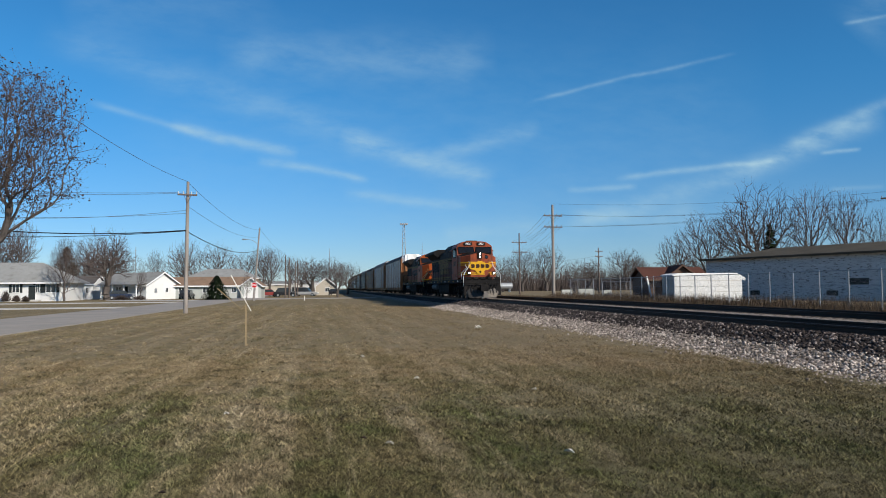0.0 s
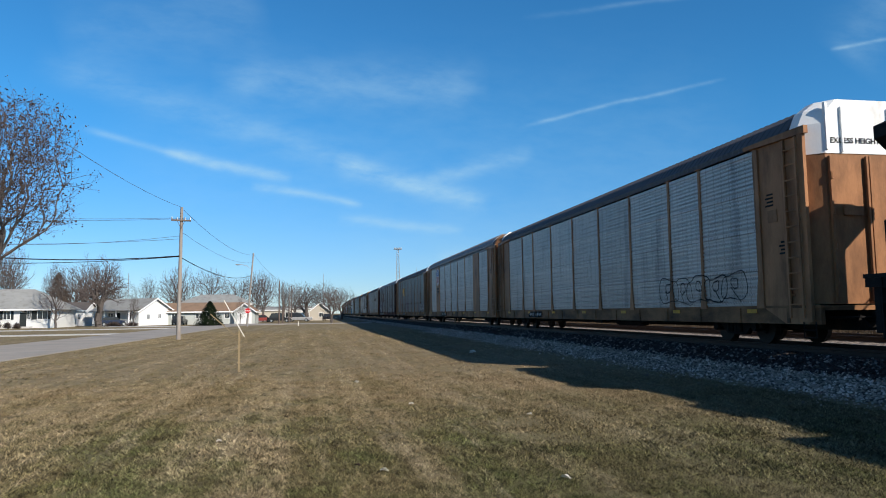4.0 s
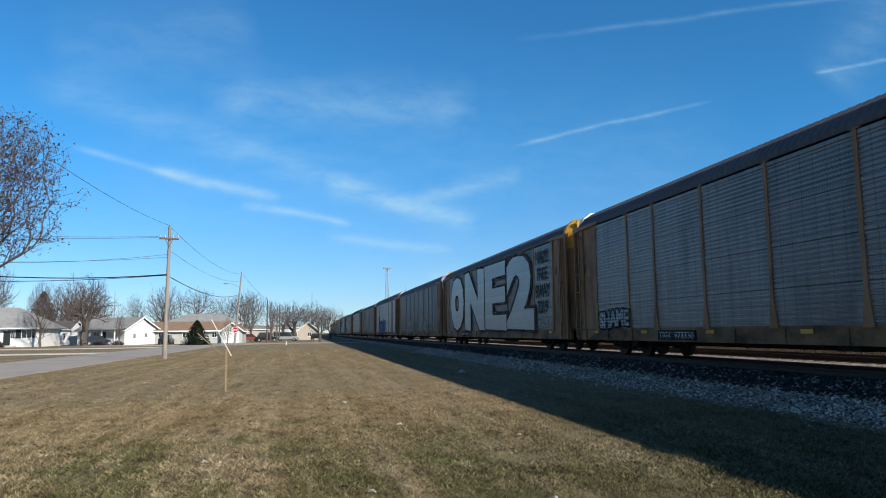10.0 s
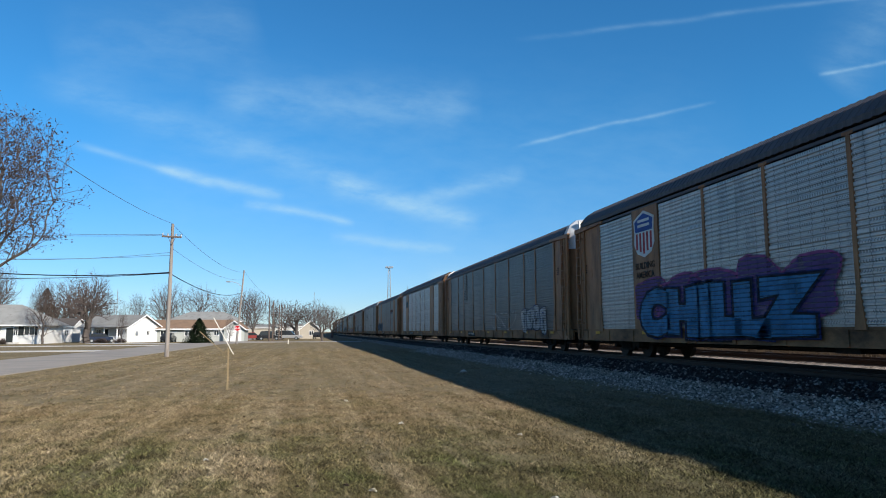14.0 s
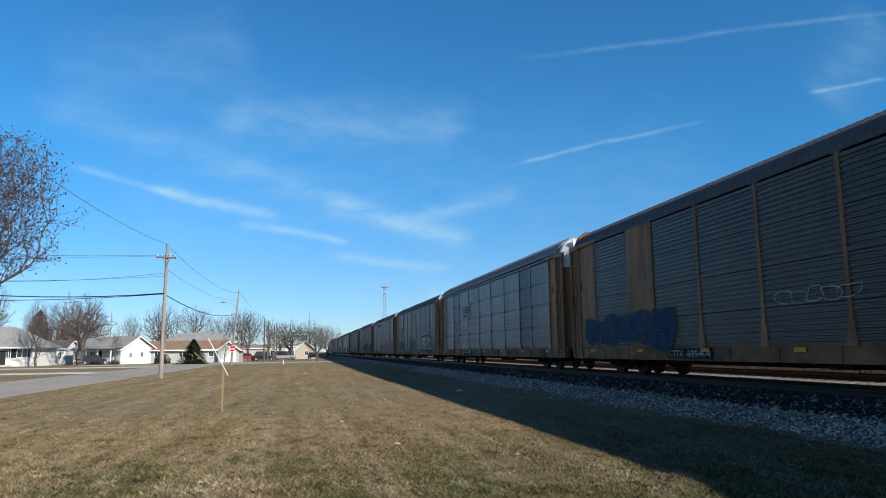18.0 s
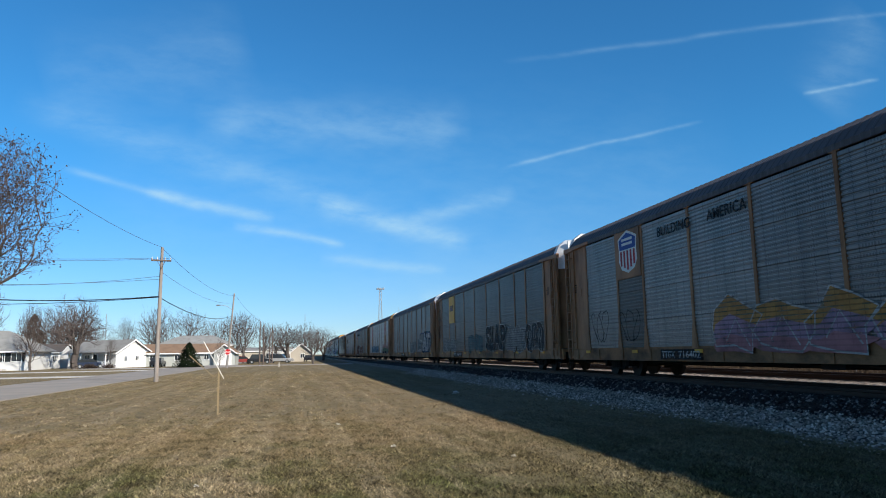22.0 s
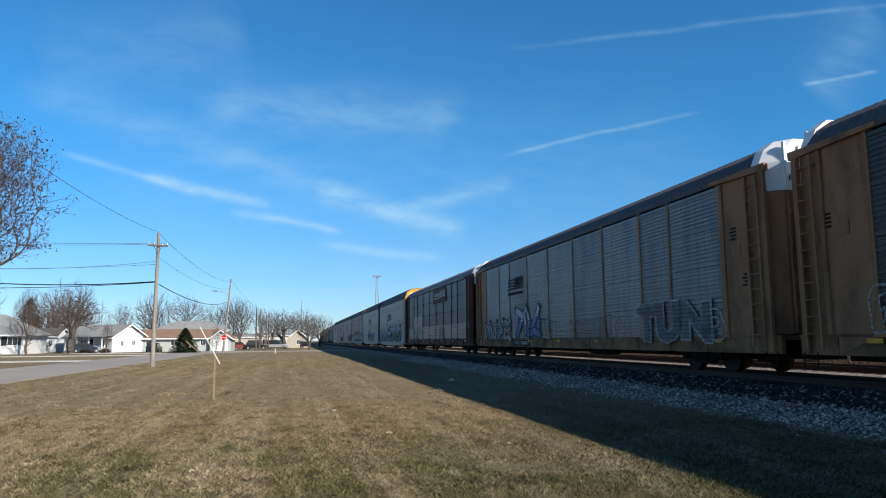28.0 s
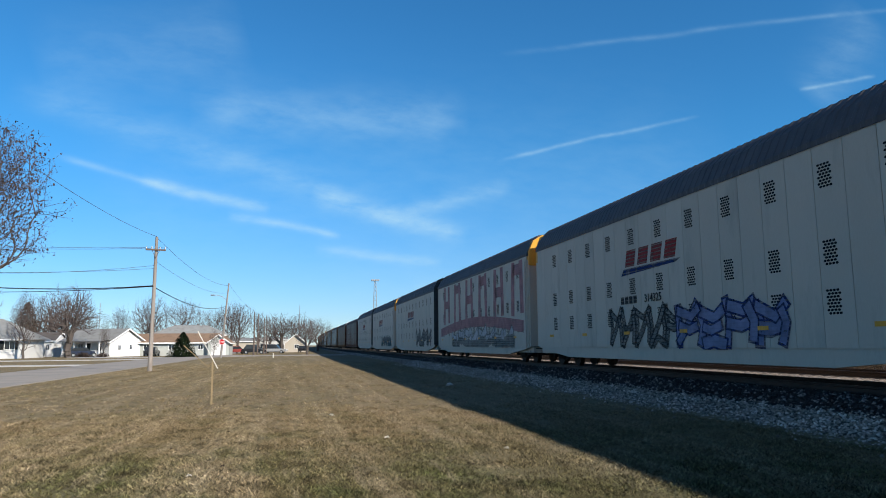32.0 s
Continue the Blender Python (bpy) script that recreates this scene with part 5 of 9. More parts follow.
        prism(bm, [(0.0, 2.04), (0.1, 2.16), (0.0, 2.28), (-0.1, 2.16)], "y", 1.525, 1.56)
        part("badge_bar", bm, BADGE_DARK, badge)
    else:
        prism(bm, [(-0.95, 2.3), (0.9, 2.3), (1.0, 2.42), (-0.85, 2.42)], "y", 1.54, 1.6)
        badge = part("nose_badge", bm, BLACK, loco, "black slanted badge on the nose")
        for i in range(4):
            bm = g()
            x = -0.85 + i * 0.44
            prism(bm, [(x, 2.5), (x + 0.3, 2.5), (x + 0.44, 2.86), (x + 0.12, 2.86)], "y", 1.54, 1.6)
            part("badge_bar", bm, BLACK, badge)
        bm = g()
        band = ((-1.47, 2.29), (-0.79, 1.6), (0.79, 1.6), (1.47, 2.29))
        for (xa, ya), (xb, yb) in zip(band, band[1:]):
            q = [bm.verts.new(c) for c in ((xa, ya - 0.008, 1.75), (xb, yb - 0.008, 1.75), (xb, yb - 0.008, 1.87), (xa, ya - 0.008, 1.87))]
            bm.faces.new(q)
        bmesh.ops.solidify(bm, geom=bm.faces[:], thickness=-0.02)
        part("stripe", bm, STRIPE, loco, "yellow stripe along the nose foot")
    for i in range(4):
        bm = g()
        y = 15.4 - i * 1.2
        lo, hi, k = (2.2, 3.2, 0.0) if stripes else (2.55, 3.15, 0.35)
        lean = lambda a, z: (a - k * (z - lo), z)
        prism(bm, [lean(y, lo), lean(y, hi), lean(y - 0.95, hi), lean(y - 0.95, hi - 0.25), lean(y - 0.8, 0.5 * (lo + hi)), lean(y - 0.95, lo + 0.25), lean(y - 0.95, lo)], "x", -0.952, -0.93)
        bar = part("flank_letter_bar", bm, STRIPE_SIDE if stripes else BLACK, loco)
        bm = g()
        prism(bm, [lean(y - 0.36, lo + 0.2), lean(y - 0.58, lo + 0.2), lean(y - 0.58, hi - 0.14), lean(y - 0.36, hi - 0.14)], "x", -0.956, -0.94)
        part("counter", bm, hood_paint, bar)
    if not stripes:
        bm = g()
        prism(bm, [(15.7, 2.3), (10.9, 2.5), (10.4, 2.62), (15.3, 2.44)], "x", -0.952, -0.93)
        part("flank_swoosh", bm, BLACK, loco, "black swept underline on the hood")
    lettering(loco, number, 4.7, 2.72, 0.56, BLACK if not stripes else BADGE_DARK, -1.506, 0.02)
    for i in range(3):
        bm = g()
        box(bm, -1.515, -1.49, 3.6 + i * 0.75, 4.2 + i * 0.75, 1.72, 2.05)
        part("cab_door_panel", bm, paint, loco)
    # fuel tank, reservoirs, trucks
    bm = g()
    prism(bm, [(-1.35, 0.5), (-1.1, 0.3), (1.1, 0.3), (1.35, 0.5), (1.35, 1.2), (-1.35, 1.2)], "y", 8.4, 13.9)
    part("fuel_tank", bm, GRIME, loco, "grimy black fuel tank")
    for y in (14.4, 15.9):
        bm = g()
        tube(bm, (-1.27, y, 1.0), (-1.27, y + 1.35, 1.0), 0.26, n=16)
        part("air_reservoir", bm, mat_grey, loco)
    for y0 in (4.7, 17.6):
        truck = new("truck")
        truck.parent, truck.location = loco, (0, y0, 0)
        for s in (-1, 1):
            bm = g()
            prism(bm, [(-2.6, 0.62), (-2.5, 0.95), (2.5, 0.95), (2.6, 0.62), (2.1, 0.5), (1.2, 0.66), (0.5, 0.48), (-0.5, 0.48), (-1.2, 0.66), (-2.1, 0.5)], "x", s * 1.02 - 0.09, s * 1.02 + 0.09)
            for dy in (-1.95, 0.0, 1.95):
                tube(bm, (s * 1.2, dy, 0.53), (s * 0.95, dy, 0.53), 0.2, n=10)
                for e in (-0.42, 0.42):
                    tube(bm, (s * 1.12, dy + e, 0.6), (s * 1.12, dy + e, 0.95), 0.09, n=8)
            part("side_frame", bm, GRIME, truck)
        for dy in (-1.95, 0.0, 1.95):
            piece("wheelset", MESH["big_wheelset"], None, truck, (0, dy, 0.53))
    # side handrails
    for s in (-1, 1):
        bm = g()
        pipe(bm, [(s * 1.48, 6.0, 2.6), (s * 1.48, 20.9, 2.6)], 0.02)
        pipe(bm, [(s * 1.48, 6.0, 2.1), (s * 1.48, 20.9, 2.1)], 0.014)
        for i in range(11):
            y = 6.0 + i * 1.49
            tube(bm, (s * 1.48, y, 1.56), (s * 1.48, y, 2.6), 0.02)
        part("handrail", bm, BLACK, loco)
    bm = g()
    bevel_box(bm, -0.5, 0.4, 4.4, 5.4, 4.74, 4.86, 0.04)
    for k in range(3):
        tube(bm, (-0.2 + 0.16 * k, 13.2, 4.72), (-0.2 + 0.16 * k, 13.65, 4.72), 0.08, 0.03, 8)
        tube(bm, (-0.2 + 0.16 * k, 13.5, 4.3), (-0.2 + 0.16 * k, 13.5, 4.72), 0.025, n=6)
    part("roof_gear", bm, BLACK, loco, "horns and cooling unit on the cab roof")
    bm = g()
    bevel_box(bm, -0.22, 0.22, 21.6, 22.3, 0.72, 1.02, 0.04)
    box(bm, -1.3, 1.3, 21.35, 21.5, 0.4, 1.5)
    part("rear_coupler", bm, BLACK, loco)
    TRAIN.append((loco, FIRST + PITCH * -12 + LOCO * n - 0.2, LOCO))
    return loco


mat_grey = mat("grey_tank_paint", (0.1, 0.1, 0.1), 0.6, 0.2, 0.2, 2, 30, 0.1, (0.1, 0.08, 0.06), 0.4)
MESH["big_wheelset"] = wheelset_mesh(0.53)
locomotive(-2, "5023", ORANGE_DULL, True, True, "")
locomotive(-1, "7356", ORANGE, False, False, "")
# ---- markings, badges and sprayed pieces on the cars ----
def paint(name, colour, rough=0.55, rib_strength=0.35):
    """Sprayed or brushed paint, darker and thinner in even lines at the sheet's rib and seam spacing."""
    ma = mat(name, colour, rough, 0, 0.16, 2.0, 30, 0.03, tuple(c * 0.45 for c in colour), 0.35, 1.6)
    tree = ma.node_tree
    add, put, m = nodes_of(tree)
    sh = tree.nodes["Principled BSDF"]
    co, sep, rib = add("ShaderNodeTexCoord"), add("ShaderNodeSeparateXYZ"), add("ShaderNodeHueSaturation")
    tree.links.new(co.outputs["Object"], sep.inputs[0])
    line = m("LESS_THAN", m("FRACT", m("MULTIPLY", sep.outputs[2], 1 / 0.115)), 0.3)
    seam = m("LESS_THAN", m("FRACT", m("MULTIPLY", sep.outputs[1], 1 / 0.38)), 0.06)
    put(rib.inputs["Value"], m("SUBTRACT", 1.05, m("MULTIPLY", m("MAXIMUM", line, seam), rib_strength)))
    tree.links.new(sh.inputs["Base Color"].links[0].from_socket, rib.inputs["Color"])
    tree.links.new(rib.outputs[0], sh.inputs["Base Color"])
    worn = add("ShaderNodeTexNoise")
    worn.inputs["Scale"].default_value, worn.inputs["Detail"].default_value = 2.2, 6.0
    tree.links.new(co.outputs["Object"], worn.inputs["Vector"])
    put(sh.inputs["Alpha"], m("SUBTRACT", m("MULTIPLY_ADD", worn.outputs[0], -1.3, 1.5, clamp=True), m("MULTIPLY", line, 0.7 * rib_strength), clamp=True))
    return ma


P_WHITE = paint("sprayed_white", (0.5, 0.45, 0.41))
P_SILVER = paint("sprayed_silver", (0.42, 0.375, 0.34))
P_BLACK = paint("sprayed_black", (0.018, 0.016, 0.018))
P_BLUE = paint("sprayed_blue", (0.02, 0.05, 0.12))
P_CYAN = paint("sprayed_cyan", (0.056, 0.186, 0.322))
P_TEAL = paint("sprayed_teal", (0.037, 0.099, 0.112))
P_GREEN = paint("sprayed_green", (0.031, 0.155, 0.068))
P_DULLGREEN = paint("sprayed_dull_green", (0.15, 0.25, 0.12), rib_strength=0.1)
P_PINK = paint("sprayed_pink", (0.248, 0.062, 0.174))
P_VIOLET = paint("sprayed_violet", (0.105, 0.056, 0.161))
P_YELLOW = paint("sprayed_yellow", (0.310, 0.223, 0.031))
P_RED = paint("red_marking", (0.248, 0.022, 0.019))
P_ROSE = paint("sprayed_rose", (0.36, 0.15, 0.15), rib_strength=0.1)
P_LILAC = paint("sprayed_pale_lilac", (0.52, 0.47, 0.47), rib_strength=0.06)
P_PALEBLUE = paint("sprayed_pale_blue", (0.2, 0.22, 0.34), rib_strength=0.06)
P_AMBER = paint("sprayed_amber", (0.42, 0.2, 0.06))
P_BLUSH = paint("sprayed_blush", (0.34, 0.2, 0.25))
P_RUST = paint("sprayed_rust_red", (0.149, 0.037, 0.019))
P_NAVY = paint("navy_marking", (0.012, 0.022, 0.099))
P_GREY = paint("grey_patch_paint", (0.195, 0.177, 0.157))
FACE = -1.524
BADGE_WHITE = mat("white_badge_film", (0.6, 0.58, 0.55), 0.5, 0, 0.1, 2, 30, 0.03, (0.3, 0.28, 0.25), 0.25)
BADGE_BLUE = mat("blue_badge_film", (0.025, 0.06, 0.24), 0.45, 0, 0.15, 2, 30, 0.03, (0.02, 0.03, 0.07), 0.3)
BADGE_RED = mat("red_badge_film", (0.34, 0.035, 0.04), 0.45, 0, 0.15, 2, 30, 0.03, (0.12, 0.03, 0.03), 0.3)


def sprayed_word(car, word, y0, y1, z0, z1, fill, edge, halo=None, lean=0.0, fat=0.03, rim=1.0):
    """A sprayed word with outline, stretched to fill y0..y1 and z0..z1."""
    box_w, box_h = y1 - y0, z1 - z0
    layers = [(halo, 0.085 * rim, 0.0), (edge, 0.05 * rim, 0.004), (fill, 0.0, 0.008)]
    for material, grow_by, out in layers:
        if material is None:
            continue
        me = text_mesh(word, 1.0, fat + grow_by / max(box_h, 0.5), 0.003)
        ref = text_mesh(word, 1.0, fat, 0.003)
        xs = [v.co.x for v in ref.vertices]
        ys = [v.co.y for v in ref.vertices]
        kx, ky = box_w / (max(xs) - min(xs)), box_h / (max(ys) - min(ys))
        mid = 0.5 * (max(xs) + min(xs))
        low = min(ys)
        for v in me.vertices:
            x, y = (v.co.x - mid) * kx, (v.co.y - low) * ky
            wob = 0.05 * math.sin(x * 2.1 + y * 1.3)
            v.co = (FACE - 0.012 - out + v.co.z * 0.3, 0.5 * (y0 + y1) - x - lean * y, z0 + y + wob)
        me.materials.clear()
        me.materials.append(material)
        bpy.data.meshes.remove(ref)
        ob = new("sprayed_letter_layer", me)
        ob.parent = car
        tagged(ob, "sprayed lettering")


def ribbon(bm, pts, width, x, closed=False):
    n = len(pts)
    left, right = [], []
    for i in range(n):
        a = pts[(i - 1) % n] if closed or i else pts[i]
        b = pts[(i + 1) % n] if closed or i < n - 1 else pts[i]
        dx, dz = b[0] - a[0], b[1] - a[1]
        k = width / 2 / max(1e-6, math.hypot(dx, dz))
        left.append(bm.verts.new((x, pts[i][0] - dz * k, pts[i][1] + dx * k)))
        right.append(bm.verts.new((x, pts[i][0] + dz * k, pts[i][1] - dx * k)))
    for i in range(n if closed else n - 1):
        j = (i + 1) % n
        bm.faces.new((left[i], left[j], right[j], right[i]))


def bubble(rng, cy, cz, ry, rz, n=22):
    """A rounded uneven outline, like a sprayed bubble letter."""
    ph = [rng.uniform(0, 6.283) for _ in range(3)]
    out = []
    for i in range(n):
        a = 6.283 * i / n
        k = 1 + 0.13 * math.sin(2 * a + ph[0]) + 0.1 * math.sin(3 * a + ph[1]) + 0.05 * math.sin(5 * a + ph[2])
        c, s = math.cos(a), math.sin(a)
        out.append((cy + ry * k * math.copysign(abs(c) ** 0.65, c), cz + rz * k * math.copysign(abs(s) ** 0.65, s)))
    return out


def sprayed_bubbles(car, y0, y1, z0, z1, n, fill, edge, seed, hole=True, thick=0.06, second=None, out=0.0):
    """A row of abstract bubble shapes with outlines and small counters: no readable letters."""
    rng = random.Random(seed)
    w = (y1 - y0) / n
    shapes = []
    for i in range(n):
        ry, rz = w * rng.uniform(0.52, 0.66), 0.5 * (z1 - z0) * rng.uniform(0.8, 1.0)
        shapes.append(bubble(rng, y0 + (i + 0.5) * w, 0.5 * (z0 + z1) + rng.uniform(-0.06, 0.06), ry, rz))
    if fill is not None:
        for i, s in enumerate(shapes):
            bm = bmesh.new()
            bm.faces.new([bm.verts.new((FACE - out - 0.0015 * (i % 3), y, z)) for y, z in s])
            part("sprayed_fill", bm, second if second and i % 2 else fill, car, "sprayed bubble shape")
    def stroke(name, pts, width, x, closed=False):
        bm = bmesh.new()
        ribbon(bm, pts, width, x, closed)
        part(name, bm, edge, car, "sprayed outline stroke")
    for i, s in enumerate(shapes):
        stroke("sprayed_outline", s, 0.7 * thick * rng.uniform(0.8, 1.3), FACE - out - 0.006 - 0.0009 * (i % 5), True)
        if hole:
            cy = sum(p[0] for p in s) / len(s)
            cz = sum(p[1] for p in s) / len(s)
            stroke("sprayed_counter", bubble(rng, cy, cz + 0.1 * (z1 - z0), w * 0.16, 0.17 * (z1 - z0), 12), thick * 0.8, FACE - out - 0.007, True)
            stroke("sprayed_stroke", [(cy + w * rng.uniform(-0.3, 0.3), z0 + 0.05), (cy + w * rng.uniform(-0.1, 0.1), z0 + 0.3 * (z1 - z0)), (cy + w * rng.uniform(-0.3, 0.3), cz)], thick * 0.8, FACE - out - 0.007)


def sprayed_spikes(car, y0, y1, z0, z1, n, fills, edge, seed):
    """Angular many-coloured sprayed shapes with pale edges."""
    rng = random.Random(seed)
    w = (y1 - y0) / n
    edges = bmesh.new()
    for i in range(n):
        cy = y0 + (i + 0.5) * w
        pts = []
        for k in range(9):
            a = 6.283 * k / 9
            r = rng.uniform(0.55, 1.15) if k % 2 else rng.uniform(0.85, 1.25)
            pts.append((cy + 0.62 * w * r * math.cos(a), max(z0, min(z1 + 0.2, 0.5 * (z0 + z1) + 0.5 * (z1 - z0) * r * math.sin(a)))))
        for j, f in enumerate(fills):
            k = 1 - j / len(fills)
            bm = bmesh.new()
            bm.faces.new([bm.verts.new((FACE - 0.002 * j - 0.0006 * (i % 3), y, z0 + (z - z0) * k if j else z)) for y, z in pts])
            part("sprayed_fill", bm, f, car, "sprayed angular shape")
        ribbon(edges, pts, 0.05, FACE - 0.008, True)
        ribbon(edges, [(cy - 0.3 * w, z0 + 0.2), (cy, 0.5 * (z0 + z1) + 0.2), (cy + 0.25 * w, z0 + 0.35)], 0.045, FACE - 0.008)
    part("sprayed_outline", edges, edge, car, "sprayed outline strokes")


def sprayed_wild(car, y0, y1, z0, z1, n, upper, lower, edge, seed, fat=0.36, out=0.0, rim=0.075, split=0.5):
    """A row of abstract angular letters in thick bent strokes, two-toned, with a dark rim; none can be read."""
    rng = random.Random(seed)
    w, h = (y1 - y0) / n, z1 - z0
    forms = (
        ((-0.38, 0.0), (-0.3, 0.55), (-0.42, 1.05)), ((-0.36, 0.95), (0.1, 0.72), (0.42, 1.0)), ((0.3, 0.05), (0.36, 0.5), (0.24, 0.9)),
        ((-0.3, 0.08), (0.05, 0.2), (0.46, 0.0)), ((-0.34, 0.5), (0.0, 0.42), (0.36, 0.56)), ((-0.4, 0.02), (0.02, 0.5), (0.4, 1.06)),
    )
    def blade(pts, width, x, material, name, lo, hi):
        bm = bmesh.new()
        ribbon(bm, pts, width, x)
        for z, normal in ((lo, (0, 0, -1)), (hi, (0, 0, 1))):
            if z is not None:
                bmesh.ops.bisect_plane(bm, geom=bm.verts[:] + bm.edges[:] + bm.faces[:], plane_co=(0, 0, z), plane_no=normal, clear_outer=True)
        if bm.faces:
            part(name, bm, material, car, "sprayed angular letter stroke")
        else:
            bm.free()
    for i in range(n):
        cy = y0 + (i + 0.5) * w
        picks = [0] + rng.sample(range(1, len(forms)), 3)
        tall = rng.uniform(0.85, 1.05)
        for k, f in enumerate(picks):
            pts = [(cy - w * 1.15 * (a + rng.uniform(-0.06, 0.06)), z0 + h * tall * (0.08 + 0.84 * min(1.06, max(0.0, b + rng.uniform(-0.07, 0.07))))) for a, b in forms[f]]
            d = FACE - out - 0.0016 * k - 0.0004 * (i % 4)
            thick = fat * rng.uniform(0.8, 1.2)
            ends = [(2 * pts[0][0] - pts[1][0], 2 * pts[0][1] - pts[1][1]), (2 * pts[2][0] - pts[1][0], 2 * pts[2][1] - pts[1][1])]
            long = [tuple(p + (e - p) * 0.14 for p, e in zip(pts[0], ends[0])), pts[1], tuple(p + (e - p) * 0.14 for p, e in zip(pts[2], ends[1]))]
            blade(long, thick + 2 * rim, d, edge, "sprayed_rim", z0 - 0.02, None)
            cut = z0 + split * h + 0.12 * h * math.sin(2.1 * i + k)
            blade(pts, thick, d - 0.0008, upper, "sprayed_fill", cut, None)
            blade(pts, thick, d - 0.0008, lower, "sprayed_fill", z0, cut)


def scribble(car, y0, y1, z0, z1, material, seed, loops=5, thick=0.035, x=None):
    rng = random.Random(seed)
    for k in range(loops):
        bm = bmesh.new()
        a = rng.uniform(0, 6)
        pts = []
        for i in range(14):
            t = i / 13
            pts.append((y0 + (y1 - y0) * ((k + 0.5) / loops + 0.6 / loops * math.cos(a + 7 * t)), 0.5 * (z0 + z1) + 0.5 * (z1 - z0) * math.sin(a + 5.5 * t + k) * rng.uniform(0.75, 1.0)))
        ribbon(bm, pts, thick, FACE - 0.006 - 0.0006 * k if x is None else x - 0.0006 * k)
        part("scribble_stroke", bm, material, car, "thin sprayed scribble stroke")


def sheet_sign(car, name, y0, y1, z0, z1, material, label="", out=0.0):
    bm = bmesh.new()
    box(bm, FACE - 0.004 - out, FACE + 0.05, y0, y1, z0, z1)
    return part(name, bm, material, car, label)


def number_plate(car, y0, y1, words):
    """Car number stencilled in white on a black ground on the sill."""
    bm = bmesh.new()
    box(bm, -1.496, -1.45, y0, y1, 0.6, 0.9)
    p = part("stencil_ground", bm, P_BLACK, car, "black painted ground for the car number")
    if words:
        words = words.split()
        total, at = sum(len(w) for w in words) + 0.8 * (len(words) - 1), y1 - 0.06
        for w in words:
            span = (y1 - y0 - 0.12) * len(w) / total
            me = lettering(p, w, at - span / 2, 0.66, 0.27, P_WHITE, -1.5, 0.004)
            wide = max(v.co.y for v in me.data.vertices) - min(v.co.y for v in me.data.vertices)
            me.scale = (1, 0.95 * span / wide, 1)
            at -= span * (1 + 0.8 / len(w))
    else:
        for k in (0, 1, 2, 3, 5, 6, 7):
            a = y0 + 0.12 + k * (y1 - y0 - 0.2) / 8
            bm = bmesh.new()
            box(bm, -1.5, -1.49, a, a + 0.13, 0.68, 0.84)
            part("stencil_bar", bm, P_WHITE, p)


def shield_badge(car, y, z, w, h):
    """A blue, white and red shield, without its lettering."""
    def outline(k):
        return [(-0.5 * k, 0.34 * k), (-0.3 * k, 0.42 * k), (0, 0.52 * k), (0.3 * k, 0.42 * k), (0.5 * k, 0.34 * k), (0.46 * k, 0.05 * k), (0.48 * k, -0.22 * k), (0.34 * k, -0.42 * k), (0, -0.52 * k), (-0.34 * k, -0.42 * k), (-0.48 * k, -0.22 * k), (-0.46 * k, 0.05 * k)]
    badge = flat_shape(car, "shield_badge", [(a * w, b * h) for a, b in outline(1.0)], FACE, BADGE_WHITE, y, z, 0.006, "white-edged shield badge")
    flat_shape(badge, "shield_field", [(a * w, b * h) for a, b in ((-0.44, 0.3), (-0.28, 0.37), (0, 0.46), (0.28, 0.37), (0.44, 0.3), (0.41, 0.06), (-0.41, 0.06))], FACE, BADGE_BLUE, y, z, 0.012, "blue shield field")
    for i in range(5):
        a = -0.34 + i * 0.17
        low = -0.44 + 0.16 * abs(a) * 2
        flat_shape(badge, "shield_stripe", [((a - 0.045) * w, 0.03 * h), ((a + 0.045) * w, 0.03 * h), ((a + 0.045) * w, low * h), ((a - 0.045) * w, low * h)], FACE, BADGE_RED, y, z, 0.011, "red shield stripe")
    for k in (0.27, 0.16):
        flat_shape(badge, "shield_bar", [(-0.28 * w, k * h), (0.28 * w, k * h), (0.28 * w, (k + 0.06) * h), (-0.28 * w, (k + 0.06) * h)], FACE, BADGE_WHITE, y, z, 0.016)


def barred_badge(car, y0, y1, z0, z1, bars, material, slant=0.15, name="badge_bar"):
    """A company badge drawn as plain slanted bars."""
    w = (y1 - y0) / bars
    for i in range(bars):
        a = y1 - i * w
        flat_shape(car, name, [(0, 0), (w * 0.74, 0), (w * 0.74 + slant, z1 - z0), (slant, z1 - z0)], FACE, material, a, z0, 0.008)


